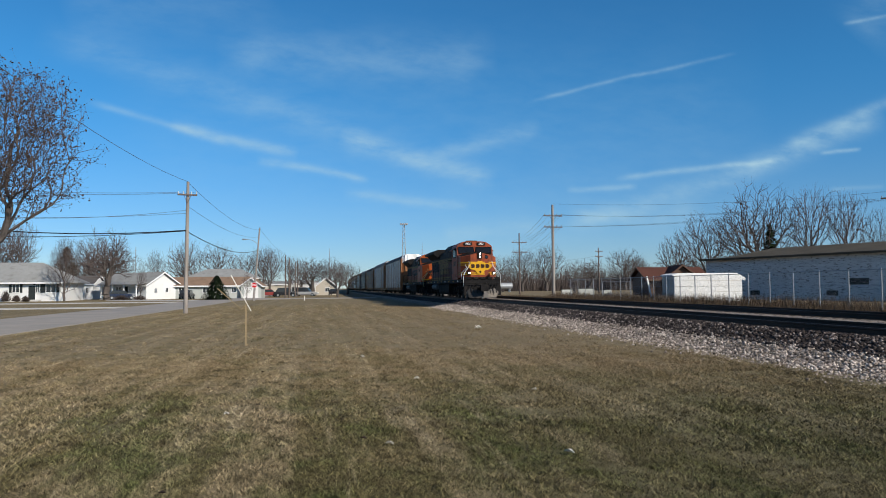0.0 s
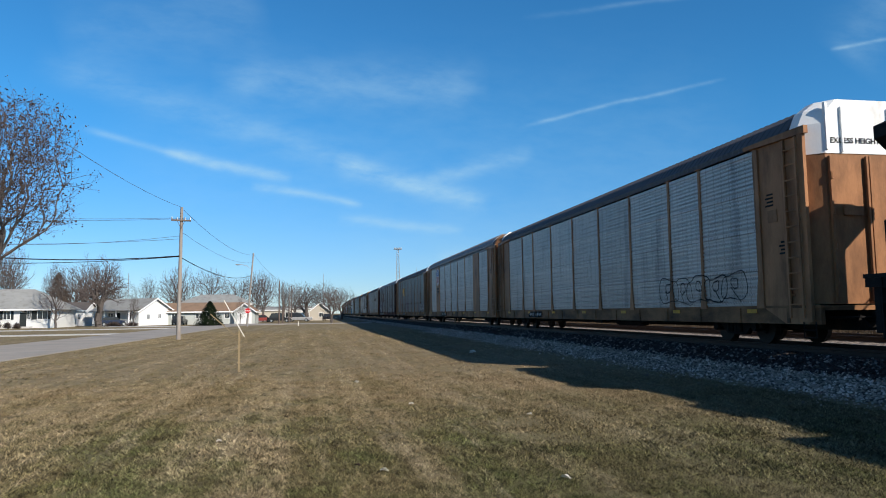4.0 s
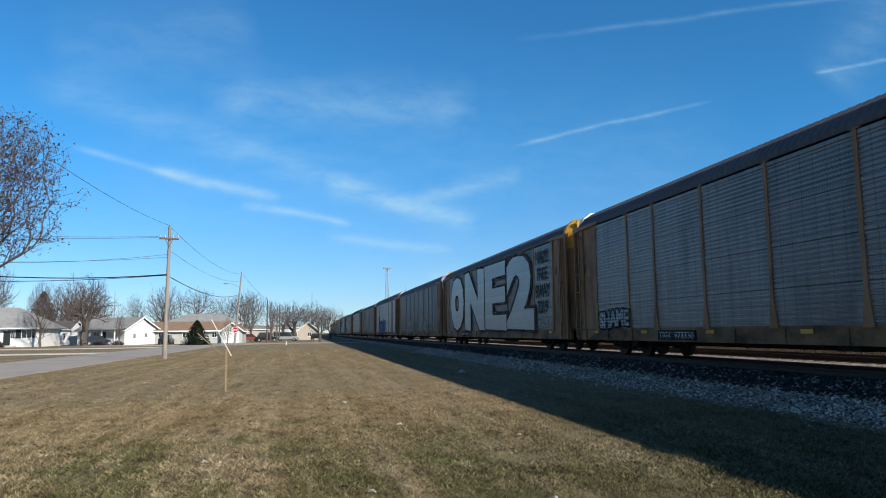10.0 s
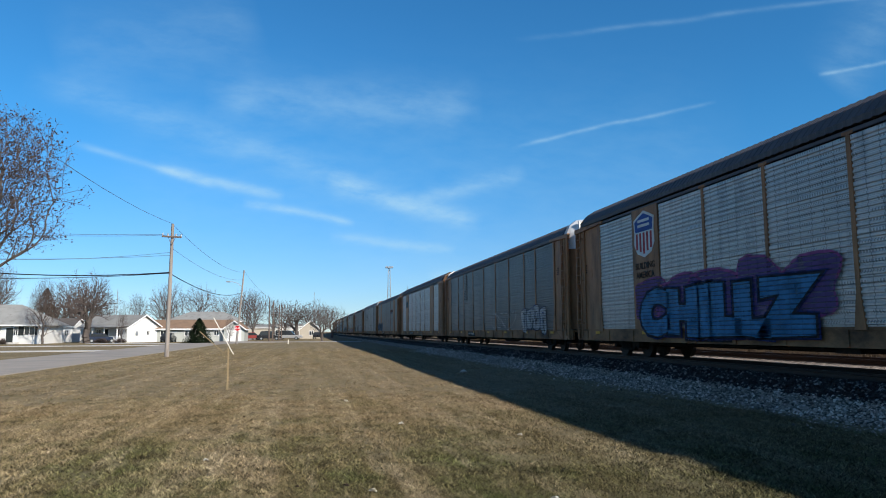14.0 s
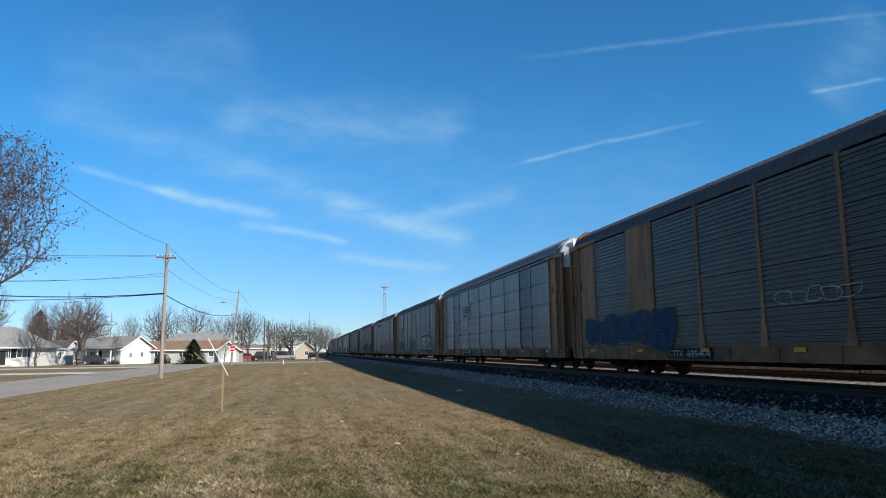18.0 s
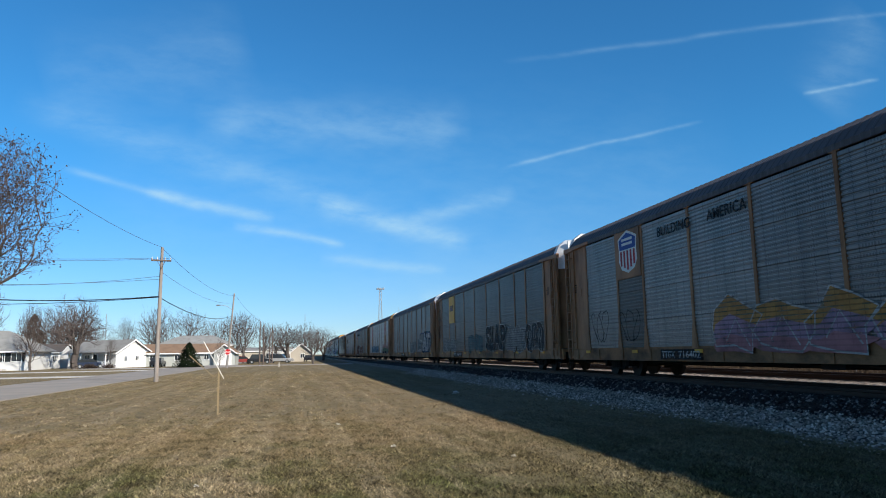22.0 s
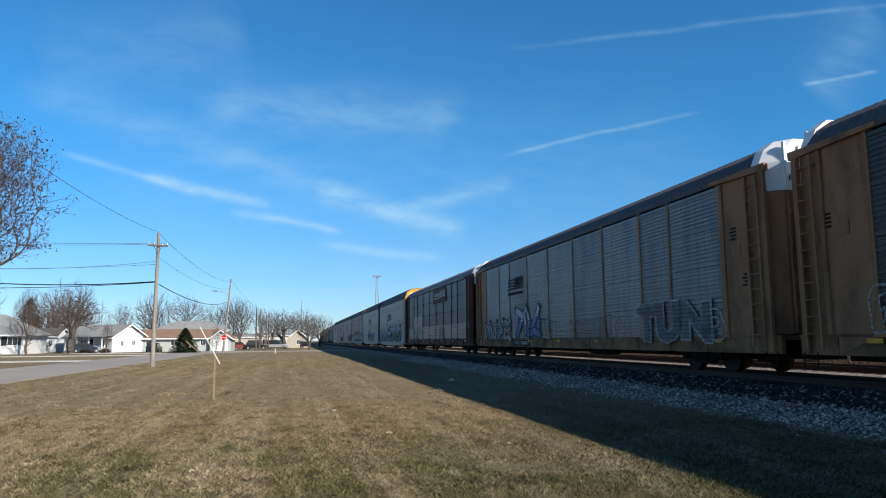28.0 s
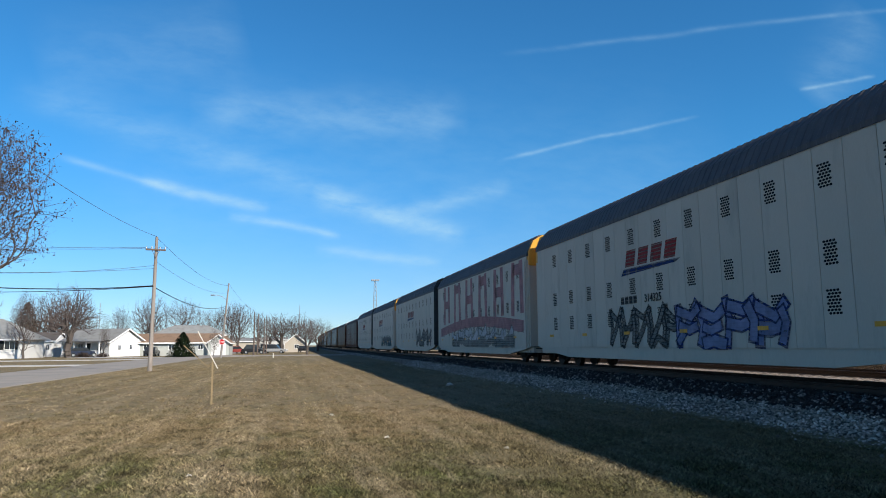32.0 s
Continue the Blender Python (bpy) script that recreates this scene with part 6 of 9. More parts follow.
def mark_cars():
    c = CAR[-12]
    number_plate(c, 20.0, 22.2, "")
    sprayed_bubbles(c, 3.0, 7.5, 1.05, 1.9, 5, None, P_BLACK, 61, True, 0.05)
    c = CAR[-11]
    shield_badge(c, 21.9, 4.1, 1.5, 1.5)
    for word, z in (("BUILDING", 2.95), ("AMERICA", 2.65)):
        lettering(c, word, 21.9, z, 0.27, P_GREY, FACE, 0.004)
    number_plate(c, 17.9, 20.1, "TTGX 821916")
    scribble(c, 21.3, 22.6, 2.4, 2.9, P_BLACK, 2, 3, 0.03)
    c = CAR[-10]
    sprayed_bubbles(c, 2.4, 4.9, 1.05, 1.95, 4, P_SILVER, P_BLACK, 12)
    sheet_sign(c, "badge_panel", 18.7, 20.4, 3.05, 3.2, GOLD, "yellow badge underline")
    barred_badge(c, 18.8, 20.4, 3.3, 3.95, 3, GOLD, 0.05)
    number_plate(c, 18.4, 20.5, "TTGX 963752")
    scribble(c, 14.5, 18.0, 1.3, 2.2, P_PINK, 7, 5, 0.04)
    scribble(c, 18.5, 24.0, 1.2, 2.1, P_RUST, 8, 6, 0.03)
    c = CAR[-9]
    sprayed_word(c, "4", 23.4, 25.1, 1.0, 2.6, P_SILVER, P_BLACK, fat=0.03, lean=-0.1, rim=1.6)
    sprayed_word(c, "0", 21.9, 23.5, 1.0, 2.75, P_SILVER, P_BLACK, fat=0.05, rim=1.6)
    sprayed_bubbles(c, 6.2, 11.6, 0.85, 2.0, 6, P_SILVER, P_BLACK, 42)
    scribble(c, 2.5, 3.4, 1.05, 1.4, P_WHITE, 3, 3, 0.04)
    sheet_sign(c, "badge_panel", 18.6, 20.95, 2.75, 4.05, MAROON, "oxide-red badge sheet")
    for i in range(5):
        sheet_sign(c, "badge_stripe", 19.95, 20.85, 3.45 + i * 0.1, 3.5 + i * 0.1, P_WHITE, out=0.006)
    barred_badge(c, 19.05, 19.9, 3.42, 3.95, 2, P_WHITE, 0.06)
    for z in (3.1, 2.85):
        barred_badge(c, 19.0, 20.3, z, z + 0.16, 8, P_WHITE, 0.0)
    number_plate(c, 18.9, 21.8, "TTGX 965124")
    sheet_sign(c, "patch", 22.0, 24.6, 0.62, 0.95, P_GREY)
    c = CAR[-8]
    sheet_sign(c, "badge_stripe", 7.2, 9.3, 3.3, 3.62, P_RUST, "faded red badge stripe")
    sheet_sign(c, "badge_stripe", 7.2, 9.3, 3.2, 3.28, P_NAVY)
    sprayed_word(c, "SHAME", 23.1, 25.6, 1.02, 1.62, P_SILVER, P_BLACK, fat=0.05)
    number_plate(c, 19.0, 21.2, "TTGX 973330")
    c = CAR[-7]
    for letter, y0, y1, fat in (("O", 20.5, 24.9, 0.11), ("N", 14.7, 20.1, 0.075), ("E", 9.8, 14.5, 0.04), ("2", 4.95, 9.7, 0.06)):
        sprayed_word(c, letter, y0, y1, 1.0, 4.85, SHEET["white"], P_BLACK, P_RUST, fat=fat, rim=1.5)
    for k, (word, z) in enumerate((("NHD!!!", 4.1), ("FREE", 3.3), ("BWAY", 2.5), ("2019", 1.75))):
        lettering(c, word, 3.72, z, 0.82, P_BLACK, FACE, 0.02, 0.86 if k else 0.72, "sprayed_word")
    scribble(c, 2.6, 4.4, 1.05, 1.6, P_BLACK, 17, 5, 0.03)
    number_plate(c, 19.5, 21.5, "")
    c = CAR[-6]
    sprayed_bubbles(c, 16.6, 20.6, 0.92, 2.0, 5, None, P_SILVER, 21, True, 0.1)
    sprayed_bubbles(c, 13.0, 15.2, 0.95, 1.95, 2, None, P_GREY, 22, True, 0.1)
    sprayed_bubbles(c, 10.2, 12.2, 0.95, 1.95, 3, None, P_SILVER, 23, True, 0.1)
    sprayed_bubbles(c, 7.2, 9.4, 0.95, 1.9, 3, P_DULLGREEN, P_SILVER, 24, True, 0.09)
    scribble(c, 4.6, 6.6, 1.0, 1.6, P_GREY, 25, 5, 0.03)
    number_plate(c, 17.6, 19.9, "")
    c = CAR[-5]
    shield_badge(c, 21.9, 4.1, 1.45, 1.5)
    for word, z in (("BUILDING", 2.95), ("AMERICA", 2.65)):
        lettering(c, word, 21.9, z, 0.3, P_BLACK, FACE, 0.004)
    sprayed_bubbles(c, 13.2, 22.6, 1.2, 2.7, 5, P_VIOLET, P_PINK, 31, False, 0.1)
    sprayed_word(c, "CHILLZ", 13.8, 22.3, 0.75, 2.2, P_CYAN, P_BLACK, P_NAVY, fat=0.1)
    number_plate(c, 17.3, 19.6, "TTGX 697470")
    c = CAR[-4]
    sprayed_bubbles(c, 3.4, 7.4, 0.85, 2.1, 4, P_SILVER, P_NAVY, 51)
    scribble(c, 8.4, 13.4, 1.0, 2.0, P_SILVER, 52, 5, 0.05)
    sheet_sign(c, "patch", 20.2, 21.0, 3.05, 4.8, P_GREY, "pale grey repaint patch")
    number_plate(c, 18.0, 20.0, "")
    c = CAR[-3]
    barred_badge(c, 21.1, 22.7, 3.5, 4.2, 3, P_TEAL, 0.05)
    number_plate(c, 17.6, 19.9, "TTGX 699837")
    lettering(c, "TTX", 11.3, 0.6, 0.36, P_RUST, -1.492, 0.008, 1.3)
    c = CAR[-2]
    sheet_sign(c, "badge_stripe", 7.6, 9.8, 3.45, 3.75, P_RUST, "faded red badge stripe")
    sheet_sign(c, "badge_stripe", 7.6, 9.8, 3.28, 3.4, P_NAVY)
    sprayed_bubbles(c, 19.8, 26.4, 0.98, 2.15, 5, P_BLUE, P_TEAL, 53, True, 0.1)
    sprayed_bubbles(c, 12.5, 15.0, 1.9, 2.2, 5, None, P_SILVER, 54, False, 0.04)
    number_plate(c, 17.9, 20.3, "CTTX 695404")
    c = CAR[-1]
    sheet_sign(c, "badge_panel", 17.8, 20.2, 3.05, 4.0, P_WHITE, "white badge board")
    for i in range(5):
        sheet_sign(c, "badge_stripe", 19.1, 20.05, 3.4 + i * 0.1, 3.45 + i * 0.1, P_NAVY, out=0.006)
    barred_badge(c, 18.05, 19.0, 3.38, 3.85, 2, P_NAVY, 0.06)
    barred_badge(c, 18.0, 20.0, 3.15, 3.27, 9, P_NAVY, 0.0)
    number_plate(c, 17.7, 19.9, "")
    lettering(c, "TTX", 9.0, 0.62, 0.3, P_RUST, -1.492, 0.006, 1.3)
    c = CAR[0]
    sprayed_word(c, "SEKER", 4.0, 9.4, 0.95, 2.2, P_SILVER, P_NAVY, P_GREY, fat=0.08)
    sprayed_bubbles(c, 12.3, 17.3, 0.98, 2.05, 5, P_GREY, P_TEAL, 63)
    sprayed_bubbles(c, 20.3, 25.2, 0.98, 2.0, 5, P_TEAL, P_SILVER, 64, True, 0.05)
    scribble(c, 2.5, 3.8, 1.0, 1.7, P_PINK, 65, 3, 0.06)
    sheet_sign(c, "badge_panel", 21.33, 23.07, 3.1, 4.93, YELLOW, "yellow badge panel")
    shield_badge(c, 22.2, 4.2, 1.35, 1.4)
    lettering(c, "TTX", 7.6, 0.62, 0.3, P_WHITE, -1.492, 0.006, 1.2)
    scribble(c, 1.1, 1.9, 2.0, 2.7, P_SILVER, 66, 3, 0.03, -1.482)
    c = CAR[1]
    sprayed_spikes(c, 3.0, 17.3, 0.75, 2.15, 8, (P_AMBER, P_BLUSH, P_ROSE), P_SILVER, 71)
    sheet_sign(c, "badge_panel", 21.33, 23.07, 3.3, 4.93, YELLOW, "yellow badge panel")
    shield_badge(c, 22.2, 4.2, 1.4, 1.4)
    scribble(c, 24.0, 25.4, 1.1, 2.4, P_BLACK, 72, 3, 0.04)
    scribble(c, 21.6, 23.0, 1.1, 2.3, P_BLACK, 73, 3, 0.04)
    for word, y in (("BUILDING", 19.2), ("AMERICA", 16.5)):
        lettering(c, word, y, 4.35, 0.42, P_BLACK, FACE, 0.006)
    number_plate(c, 18.1, 20.4, "TTGX 716402")
    c = CAR[2]
    sprayed_word(c, "SLAP", 8.5, 12.7, 0.98, 2.4, P_BLACK, P_SILVER, fat=0.06)
    sprayed_bubbles(c, 5.2, 8.2, 0.85, 2.2, 4, P_GREY, P_SILVER, 81)
    sprayed_bubbles(c, 2.5, 5.1, 0.85, 2.3, 3, P_BLACK, P_SILVER, 82)
    sprayed_bubbles(c, 20.6, 25.3, 1.0, 1.9, 4, P_GREY, P_SILVER, 83, True, 0.05)
    sprayed_bubbles(c, 13.5, 17.2, 1.0, 2.0, 4, P_TEAL, P_GREY, 84, True, 0.05)
    sheet_sign(c, "badge_panel", 21.4, 23.05, 3.0, 4.9, GOLD, "yellow badge panel")
    scribble(c, 26.3, 27.4, 1.9, 4.4, P_BLACK, 85, 3, 0.06, -1.482)
    number_plate(c, 19.3, 21.9, "TTGX 980798")
    barred_badge(c, 21.6, 22.8, 3.85, 4.25, 3, P_NAVY, 0.05)
    c = CAR[3]
    sprayed_bubbles(c, 2.4, 7.2, 0.95, 2.7, 2, P_GREY, P_NAVY, 94, False, 0.1)
    sprayed_word(c, "AT", 2.7, 6.2, 1.05, 2.6, P_SILVER, P_NAVY, P_TEAL, fat=0.07, lean=0.0, rim=1.3)
    sprayed_bubbles(c, 6.4, 8.6, 1.0, 2.2, 2, P_TEAL, P_SILVER, 91)
    sprayed_bubbles(c, 10.0, 13.6, 0.95, 2.0, 3, P_GREY, P_SILVER, 92)
    sprayed_bubbles(c, 19.0, 25.5, 1.0, 2.1, 5, None, P_SILVER, 93, True, 0.05)
    number_plate(c, 17.8, 20.0, "")
    c = CAR[4]
    for y in (6.15, 21.9):
        flat_shape(c, "octagon_badge", [(0.82 * math.cos(math.pi / 8 + i * math.pi / 4), 0.82 * math.sin(math.pi / 8 + i * math.pi / 4)) for i in range(8)], FACE, BADGE_WHITE, y, 4.0, 0.004, "white-edged octagon badge")
        flat_shape(c, "octagon_field", [(0.75 * math.cos(math.pi / 8 + i * math.pi / 4), 0.75 * math.sin(math.pi / 8 + i * math.pi / 4)) for i in range(8)], FACE, BADGE_RED, y, 4.0, 0.008, "dark red octagon field")
        for k in range(4):
            sheet_sign(c, "badge_bar", y - 0.45, y + 0.45, 4.35 - k * 0.26, 4.45 - k * 0.26, P_WHITE, out=0.008)
    sprayed_spikes(c, 2.6, 9.0, 0.8, 2.2, 6, (P_ROSE, P_GREEN, P_BLACK), P_SILVER, 101)
    sprayed_bubbles(c, 13.5, 23.0, 1.0, 2.0, 7, P_TEAL, P_SILVER, 102, True, 0.05, P_CYAN)
    scribble(c, 1.2, 2.1, 1.4, 2.6, P_SILVER, 103, 3, 0.03, -1.482)
    c = CAR[5]
    sheet_sign(c, "badge_panel", 21.33, 23.07, 3.1, 4.93, YELLOW, "yellow badge panel")
    shield_badge(c, 22.2, 4.1, 1.45, 1.5)
    lettering(c, "BUILDING", 19.9, 4.1, 0.5, P_BLACK, FACE, 0.006)
    lettering(c, "AMERICA", 17.6, 4.1, 0.5, P_BLACK, FACE, 0.006)
    sprayed_word(c, "AT", 16.6, 22.2, 0.8, 2.3, P_RUST, P_BLACK, P_SILVER, fat=0.1)
    sprayed_bubbles(c, 9.0, 16.2, 0.8, 2.3, 3, P_RUST, P_SILVER, 111, True, 0.1)
    sprayed_bubbles(c, 24.0, 26.0, 1.05, 2.0, 3, None, P_SILVER, 112, True, 0.05)
    number_plate(c, 18.6, 21.4, "TGX854099")
    c = CAR[6]
    sprayed_word(c, "TUN", 3.0, 7.2, 0.85, 1.95, P_GREY, P_SILVER, fat=0.05)
    sprayed_bubbles(c, 2.4, 3.2, 0.85, 1.7, 1, None, P_SILVER, 121, True, 0.06)
    sprayed_bubbles(c, 8.2, 13.0, 0.9, 1.7, 5, None, P_GREY, 122, True, 0.06)
    sprayed_bubbles(c, 14.6, 18.4, 0.8, 1.9, 3, None, P_TEAL, 123, True, 0.06)
    sprayed_wild(c, 21.0, 26.2, 0.8, 2.0, 4, P_SILVER, P_SILVER, P_BLACK, 124, 0.22, 0.0, 0.05)
    sprayed_wild(c, 16.6, 20.2, 0.98, 2.6, 2, P_LILAC, P_PALEBLUE, P_NAVY, 125, 0.3, 0.0, 0.05)
    for i in range(4):
        sheet_sign(c, "badge_stripe", 20.35, 21.5 - 0.05 * i, 3.45 + i * 0.15, 3.53 + i * 0.15, P_BLACK)
    barred_badge(c, 18.95, 20.3, 3.43, 4.03, 2, P_BLACK, 0.08)
    barred_badge(c, 18.95, 21.4, 3.18, 3.3, 14, P_BLACK, 0.0)
    number_plate(c, 18.2, 20.6, "TTGX 704263")
    c = CAR[7]
    for i in range(BAYS):
        bm = bmesh.new()
        box(bm, -1.515, -1.47, EDGES["grid"][i] + 0.1, EDGES["grid"][i + 1] - 0.1, 0, 0.1)
        slat = mesh_of("lower_slat", bm, SHEET["silver"])
        for k in range(16 if i in (BAYS - 2, BAYS - 3) else 8):
            piece("lower_slat", slat, None, c, (0, 0, 1.04 + k * 0.125), "newer pale lower sheet")
    sheet_sign(c, "badge_panel", 8.6, 13.6, 3.75, 4.85, MAROON, "oxide-red badge sheet")
    barred_badge(c, 11.2, 13.2, 4.3, 4.55, 7, P_WHITE, 0.08)
    barred_badge(c, 8.9, 11.0, 4.15, 4.65, 5, P_WHITE, 0.12)
    sheet_sign(c, "badge_stripe", 11.0, 13.2, 4.1, 4.2, P_WHITE, out=0.006)
    sprayed_bubbles(c, 8.8, 11.2, 1.05, 1.95, 4, None, P_BLACK, 131, True, 0.06)
    scribble(c, 20.0, 23.5, 1.0, 1.9, P_BLACK, 132, 4, 0.05)
    scribble(c, 1.2, 2.0, 1.4, 2.2, P_WHITE, 133, 3, 0.03, -1.482)


def slant_badge(car, y0, y1, z0):
    barred_badge(car, y0, y1, z0 + 0.28, z0 + 0.82, 4, P_RED, 0.16, "slant_bar")
    flat_shape(car, "slant_swoosh", [(-0.3, 0.0), (y1 - y0 - 0.2, 0.12), (y1 - y0 + 0.1, 0.22), (-0.1, 0.22)], FACE, P_NAVY, y1, z0, 0.008, "dark underline of the badge")


def mark_units():
    for u, y in ((0, 10.7), (1, 9.9), (3, 10.5), (4, 11.0), (5, 10.0)):
        slant_badge(UNITS[u], y, y + 3.4, 3.15)
    barred_badge(UNITS[1], 12.5, 13.7, 2.2, 2.45, 4, P_BLACK, 0.0)
    lettering(UNITS[1], "314325", 11.5, 2.2, 0.36, P_BLACK, FACE, 0.004)
    lettering(UNITS[0], "314325", 11.6, 2.35, 0.36, P_BLACK, FACE, 0.004)
    sprayed_bubbles(UNITS[0], 14.2, 22.0, 0.72, 2.3, 4, P_PALEBLUE, P_BLUE, 140, False, 0.08)
    sprayed_wild(UNITS[0], 13.8, 22.0, 0.75, 2.4, 5, P_LILAC, P_PALEBLUE, P_BLUE, 141, 0.26, 0.01, 0.05)
    sprayed_bubbles(UNITS[0], 2.8, 13.8, 0.72, 2.5, 5, P_BLUE, P_NAVY, 142, False, 0.08)
    sprayed_wild(UNITS[0], 2.4, 14.0, 0.75, 2.75, 5, P_LILAC, P_DULLGREEN, P_NAVY, 149, 0.42, 0.01, 0.07)
    sprayed_wild(UNITS[1], 9.9, 14.6, 0.75, 2.2, 5, P_GREY, P_GREY, P_BLACK, 143, 0.12, 0.0, 0.07)
    sprayed_wild(UNITS[1], 5.4, 10.2, 0.75, 2.1, 4, P_PALEBLUE, P_PALEBLUE, P_NAVY, 144, 0.26, 0.006, 0.06)
    for i in range(6):
        y = 1.6 + 3.3 * i
        for pts in (((y, 2.4), (y + 0.1, 5.0)), ((y + 1.5, 2.3), (y + 1.35, 5.0)), ((y + 0.1, 4.6 - 0.9 * (i % 2)), (y + 1.4, 4.6 - 0.9 * (i % 2)))):
            bm = bmesh.new()
            ribbon(bm, pts, 0.55, FACE - 0.002 - 0.0006 * (pts[0][0] > y + 0.05))
            part("sprayed_fill", bm, P_ROSE, UNITS[2], "faded rose sprayed block stroke")
    bm = bmesh.new()
    ribbon(bm, [(1.4 + 1.3 * i, 1.75 + 0.5 * math.sin(0.21 * i)) for i in range(16)], 0.6, FACE - 0.005)
    part("sprayed_fill", bm, P_ROSE, UNITS[2], "faded rose sprayed arch")
    sprayed_wild(UNITS[2], 3.0, 17.0, 0.75, 1.8, 8, P_LILAC, P_GREY, P_GREY, 146, 0.4, 0.008)
    sprayed_wild(UNITS[3], 2.0, 9.0, 0.75, 2.2, 4, P_GREY, P_GREY, P_BLACK, 147, 0.3)
    sprayed_wild(UNITS[4], 3.0, 12.0, 0.75, 1.8, 6, P_GREY, P_TEAL, P_TEAL, 148, 0.3)


mark_cars()
mark_units()
for unit in UNITS:
    for o in unit.children:
        if "sprayed" in o.name or "slant" in o.name or "badge" in o.name or "stencil" in o.name:
            o.location.x += 0.021     # the smooth sides lie further in than the posts of the ribbed cars
# ---- the town: houses, trees, poles, wires ----
SIDING = mat("white_siding", (0.68, 0.67, 0.645), 0.6, 0, 0.05, 0.6, 20, 0.05, (0.5, 0.47, 0.42), 0.15)
SIDING_GREY = mat("grey_green_siding", (0.42, 0.43, 0.4), 0.7, 0, 0.08, 0.6, 20, 0.06)
SIDING_TAN = mat("tan_siding", (0.45, 0.4, 0.33), 0.7, 0, 0.08, 0.6, 20, 0.06)
SHINGLE = mat("grey_shingles", (0.27, 0.27, 0.26), 0.9, 0, 0.15, 0.7, 14, 0.4, (0.16, 0.15, 0.14), 0.35)
SHINGLE_BROWN = mat("brown_shingles", (0.24, 0.16, 0.11), 0.9, 0, 0.15, 0.7, 14, 0.4, (0.14, 0.1, 0.08), 0.35)
SHINGLE_RED = mat("rust_brown_shingles", (0.1, 0.045, 0.034), 0.9, 0, 0.2, 0.7, 14, 0.4, (0.09, 0.045, 0.035), 0.35)
SHINGLE_DARK = mat("dark_shingles", (0.1, 0.09, 0.085), 0.9, 0, 0.2, 0.7, 14, 0.4)
BROWN_WALL = mat("brown_board_wall", (0.12, 0.075, 0.055), 0.8, 0, 0.2, 1, 20, 0.2)
TRIM = mat("white_trim", (0.8, 0.79, 0.77), 0.5, 0, 0.04, 2, 30, 0.03)
SHUTTER = mat("dark_shutter", (0.03, 0.035, 0.035), 0.6, 0, 0.2, 3, 30, 0.1)
PANE = glass("window_glass", (0.03, 0.035, 0.04), 0.08)
POLE_WOOD = mat("weathered_pole_wood", (0.29, 0.255, 0.225), 0.9, 0, 0.25, 1.2, 26, 0.4, (0.14, 0.1, 0.08), 0.4, 1.0, (6, 6, 0.4))
POLE_DARK = mat("dark_pole_wood", (0.13, 0.1, 0.085), 0.9, 0, 0.25, 1.2, 26, 0.4, stretch=(6, 6, 0.4))
LATH = mat("weathered_lath_wood", (0.27, 0.2, 0.115), 0.8, 0, 0.15, 3, 30, 0.2, stretch=(6, 6, 0.6))
LATH_WHITE = mat("whitewashed_lath", (0.72, 0.68, 0.6), 0.8, 0, 0.1, 3, 30, 0.15)
WIRE = mat("black_cable", (0.015, 0.015, 0.017), 0.6, 0, 0.2, 4, 30, 0.0)
WIRE_THIN = mat("grey_conductor", (0.11, 0.11, 0.12), 0.5, 0.3, 0.2, 4, 30, 0.0)
GALV = mat("galvanised_post", (0.33, 0.34, 0.35), 0.5, 0.5, 0.2, 3, 30, 0.1)
BARK = mat("grey_bark", (0.105, 0.088, 0.078), 0.9, 0, 0.3, 3, 20, 0.5)
TWIG = mat("grey_brown_twigs", (0.095, 0.075, 0.067), 0.9, 0, 0.3, 1.5, 10, 0.0)
LEAF_DRY = mat("dry_clinging_leaves", (0.065, 0.045, 0.038), 0.9, 0, 0.4, 1.5, 10, 0.0)
NEEDLES = mat("dark_spruce_needles", (0.018, 0.028, 0.013), 0.85, 0, 0.4, 3, 14, 0.0)
NEEDLES_BROWN = mat("dull_brown_cedar_foliage", (0.085, 0.06, 0.04), 0.9, 0, 0.35, 2, 12, 0.0)
RED_SIGN = mat("red_sign_face", (0.5, 0.02, 0.025), 0.4, 0, 0.05, 4, 30, 0.0)


def window(parent, centre, w, h, normal_turn, shutters=False):
    """A framed window part on a wall; the frame and pane are pieces of it."""
    win = new("window")
    win.parent = parent
    win.location = centre
    win.rotation_euler = (0, 0, normal_turn)
    bm = bmesh.new()
    for a, b, c, d in ((-w / 2 - 0.07, w / 2 + 0.07, h / 2, h / 2 + 0.08), (-w / 2 - 0.07, w / 2 + 0.07, -h / 2 - 0.1, -h / 2), (-w / 2 - 0.07, -w / 2, -h / 2, h / 2), (w / 2, w / 2 + 0.07, -h / 2, h / 2), (-0.025, 0.025, -h / 2, h / 2)):
        box(bm, a, b, -0.06, 0.02, c, d)
    part("frame", bm, TRIM, win)
    bm = bmesh.new()
    box(bm, -w / 2, w / 2, -0.02, 0.02, -h / 2, h / 2)
    part("pane", bm, PANE, win)
    if shutters:
        for s in (-1, 1):
            bm = bmesh.new()
            box(bm, s * (w / 2 + 0.1), s * (w / 2 + 0.45), -0.05, 0.02, -h / 2 - 0.05, h / 2 + 0.05)
            part("shutter", bm, SHUTTER, win)
    return win


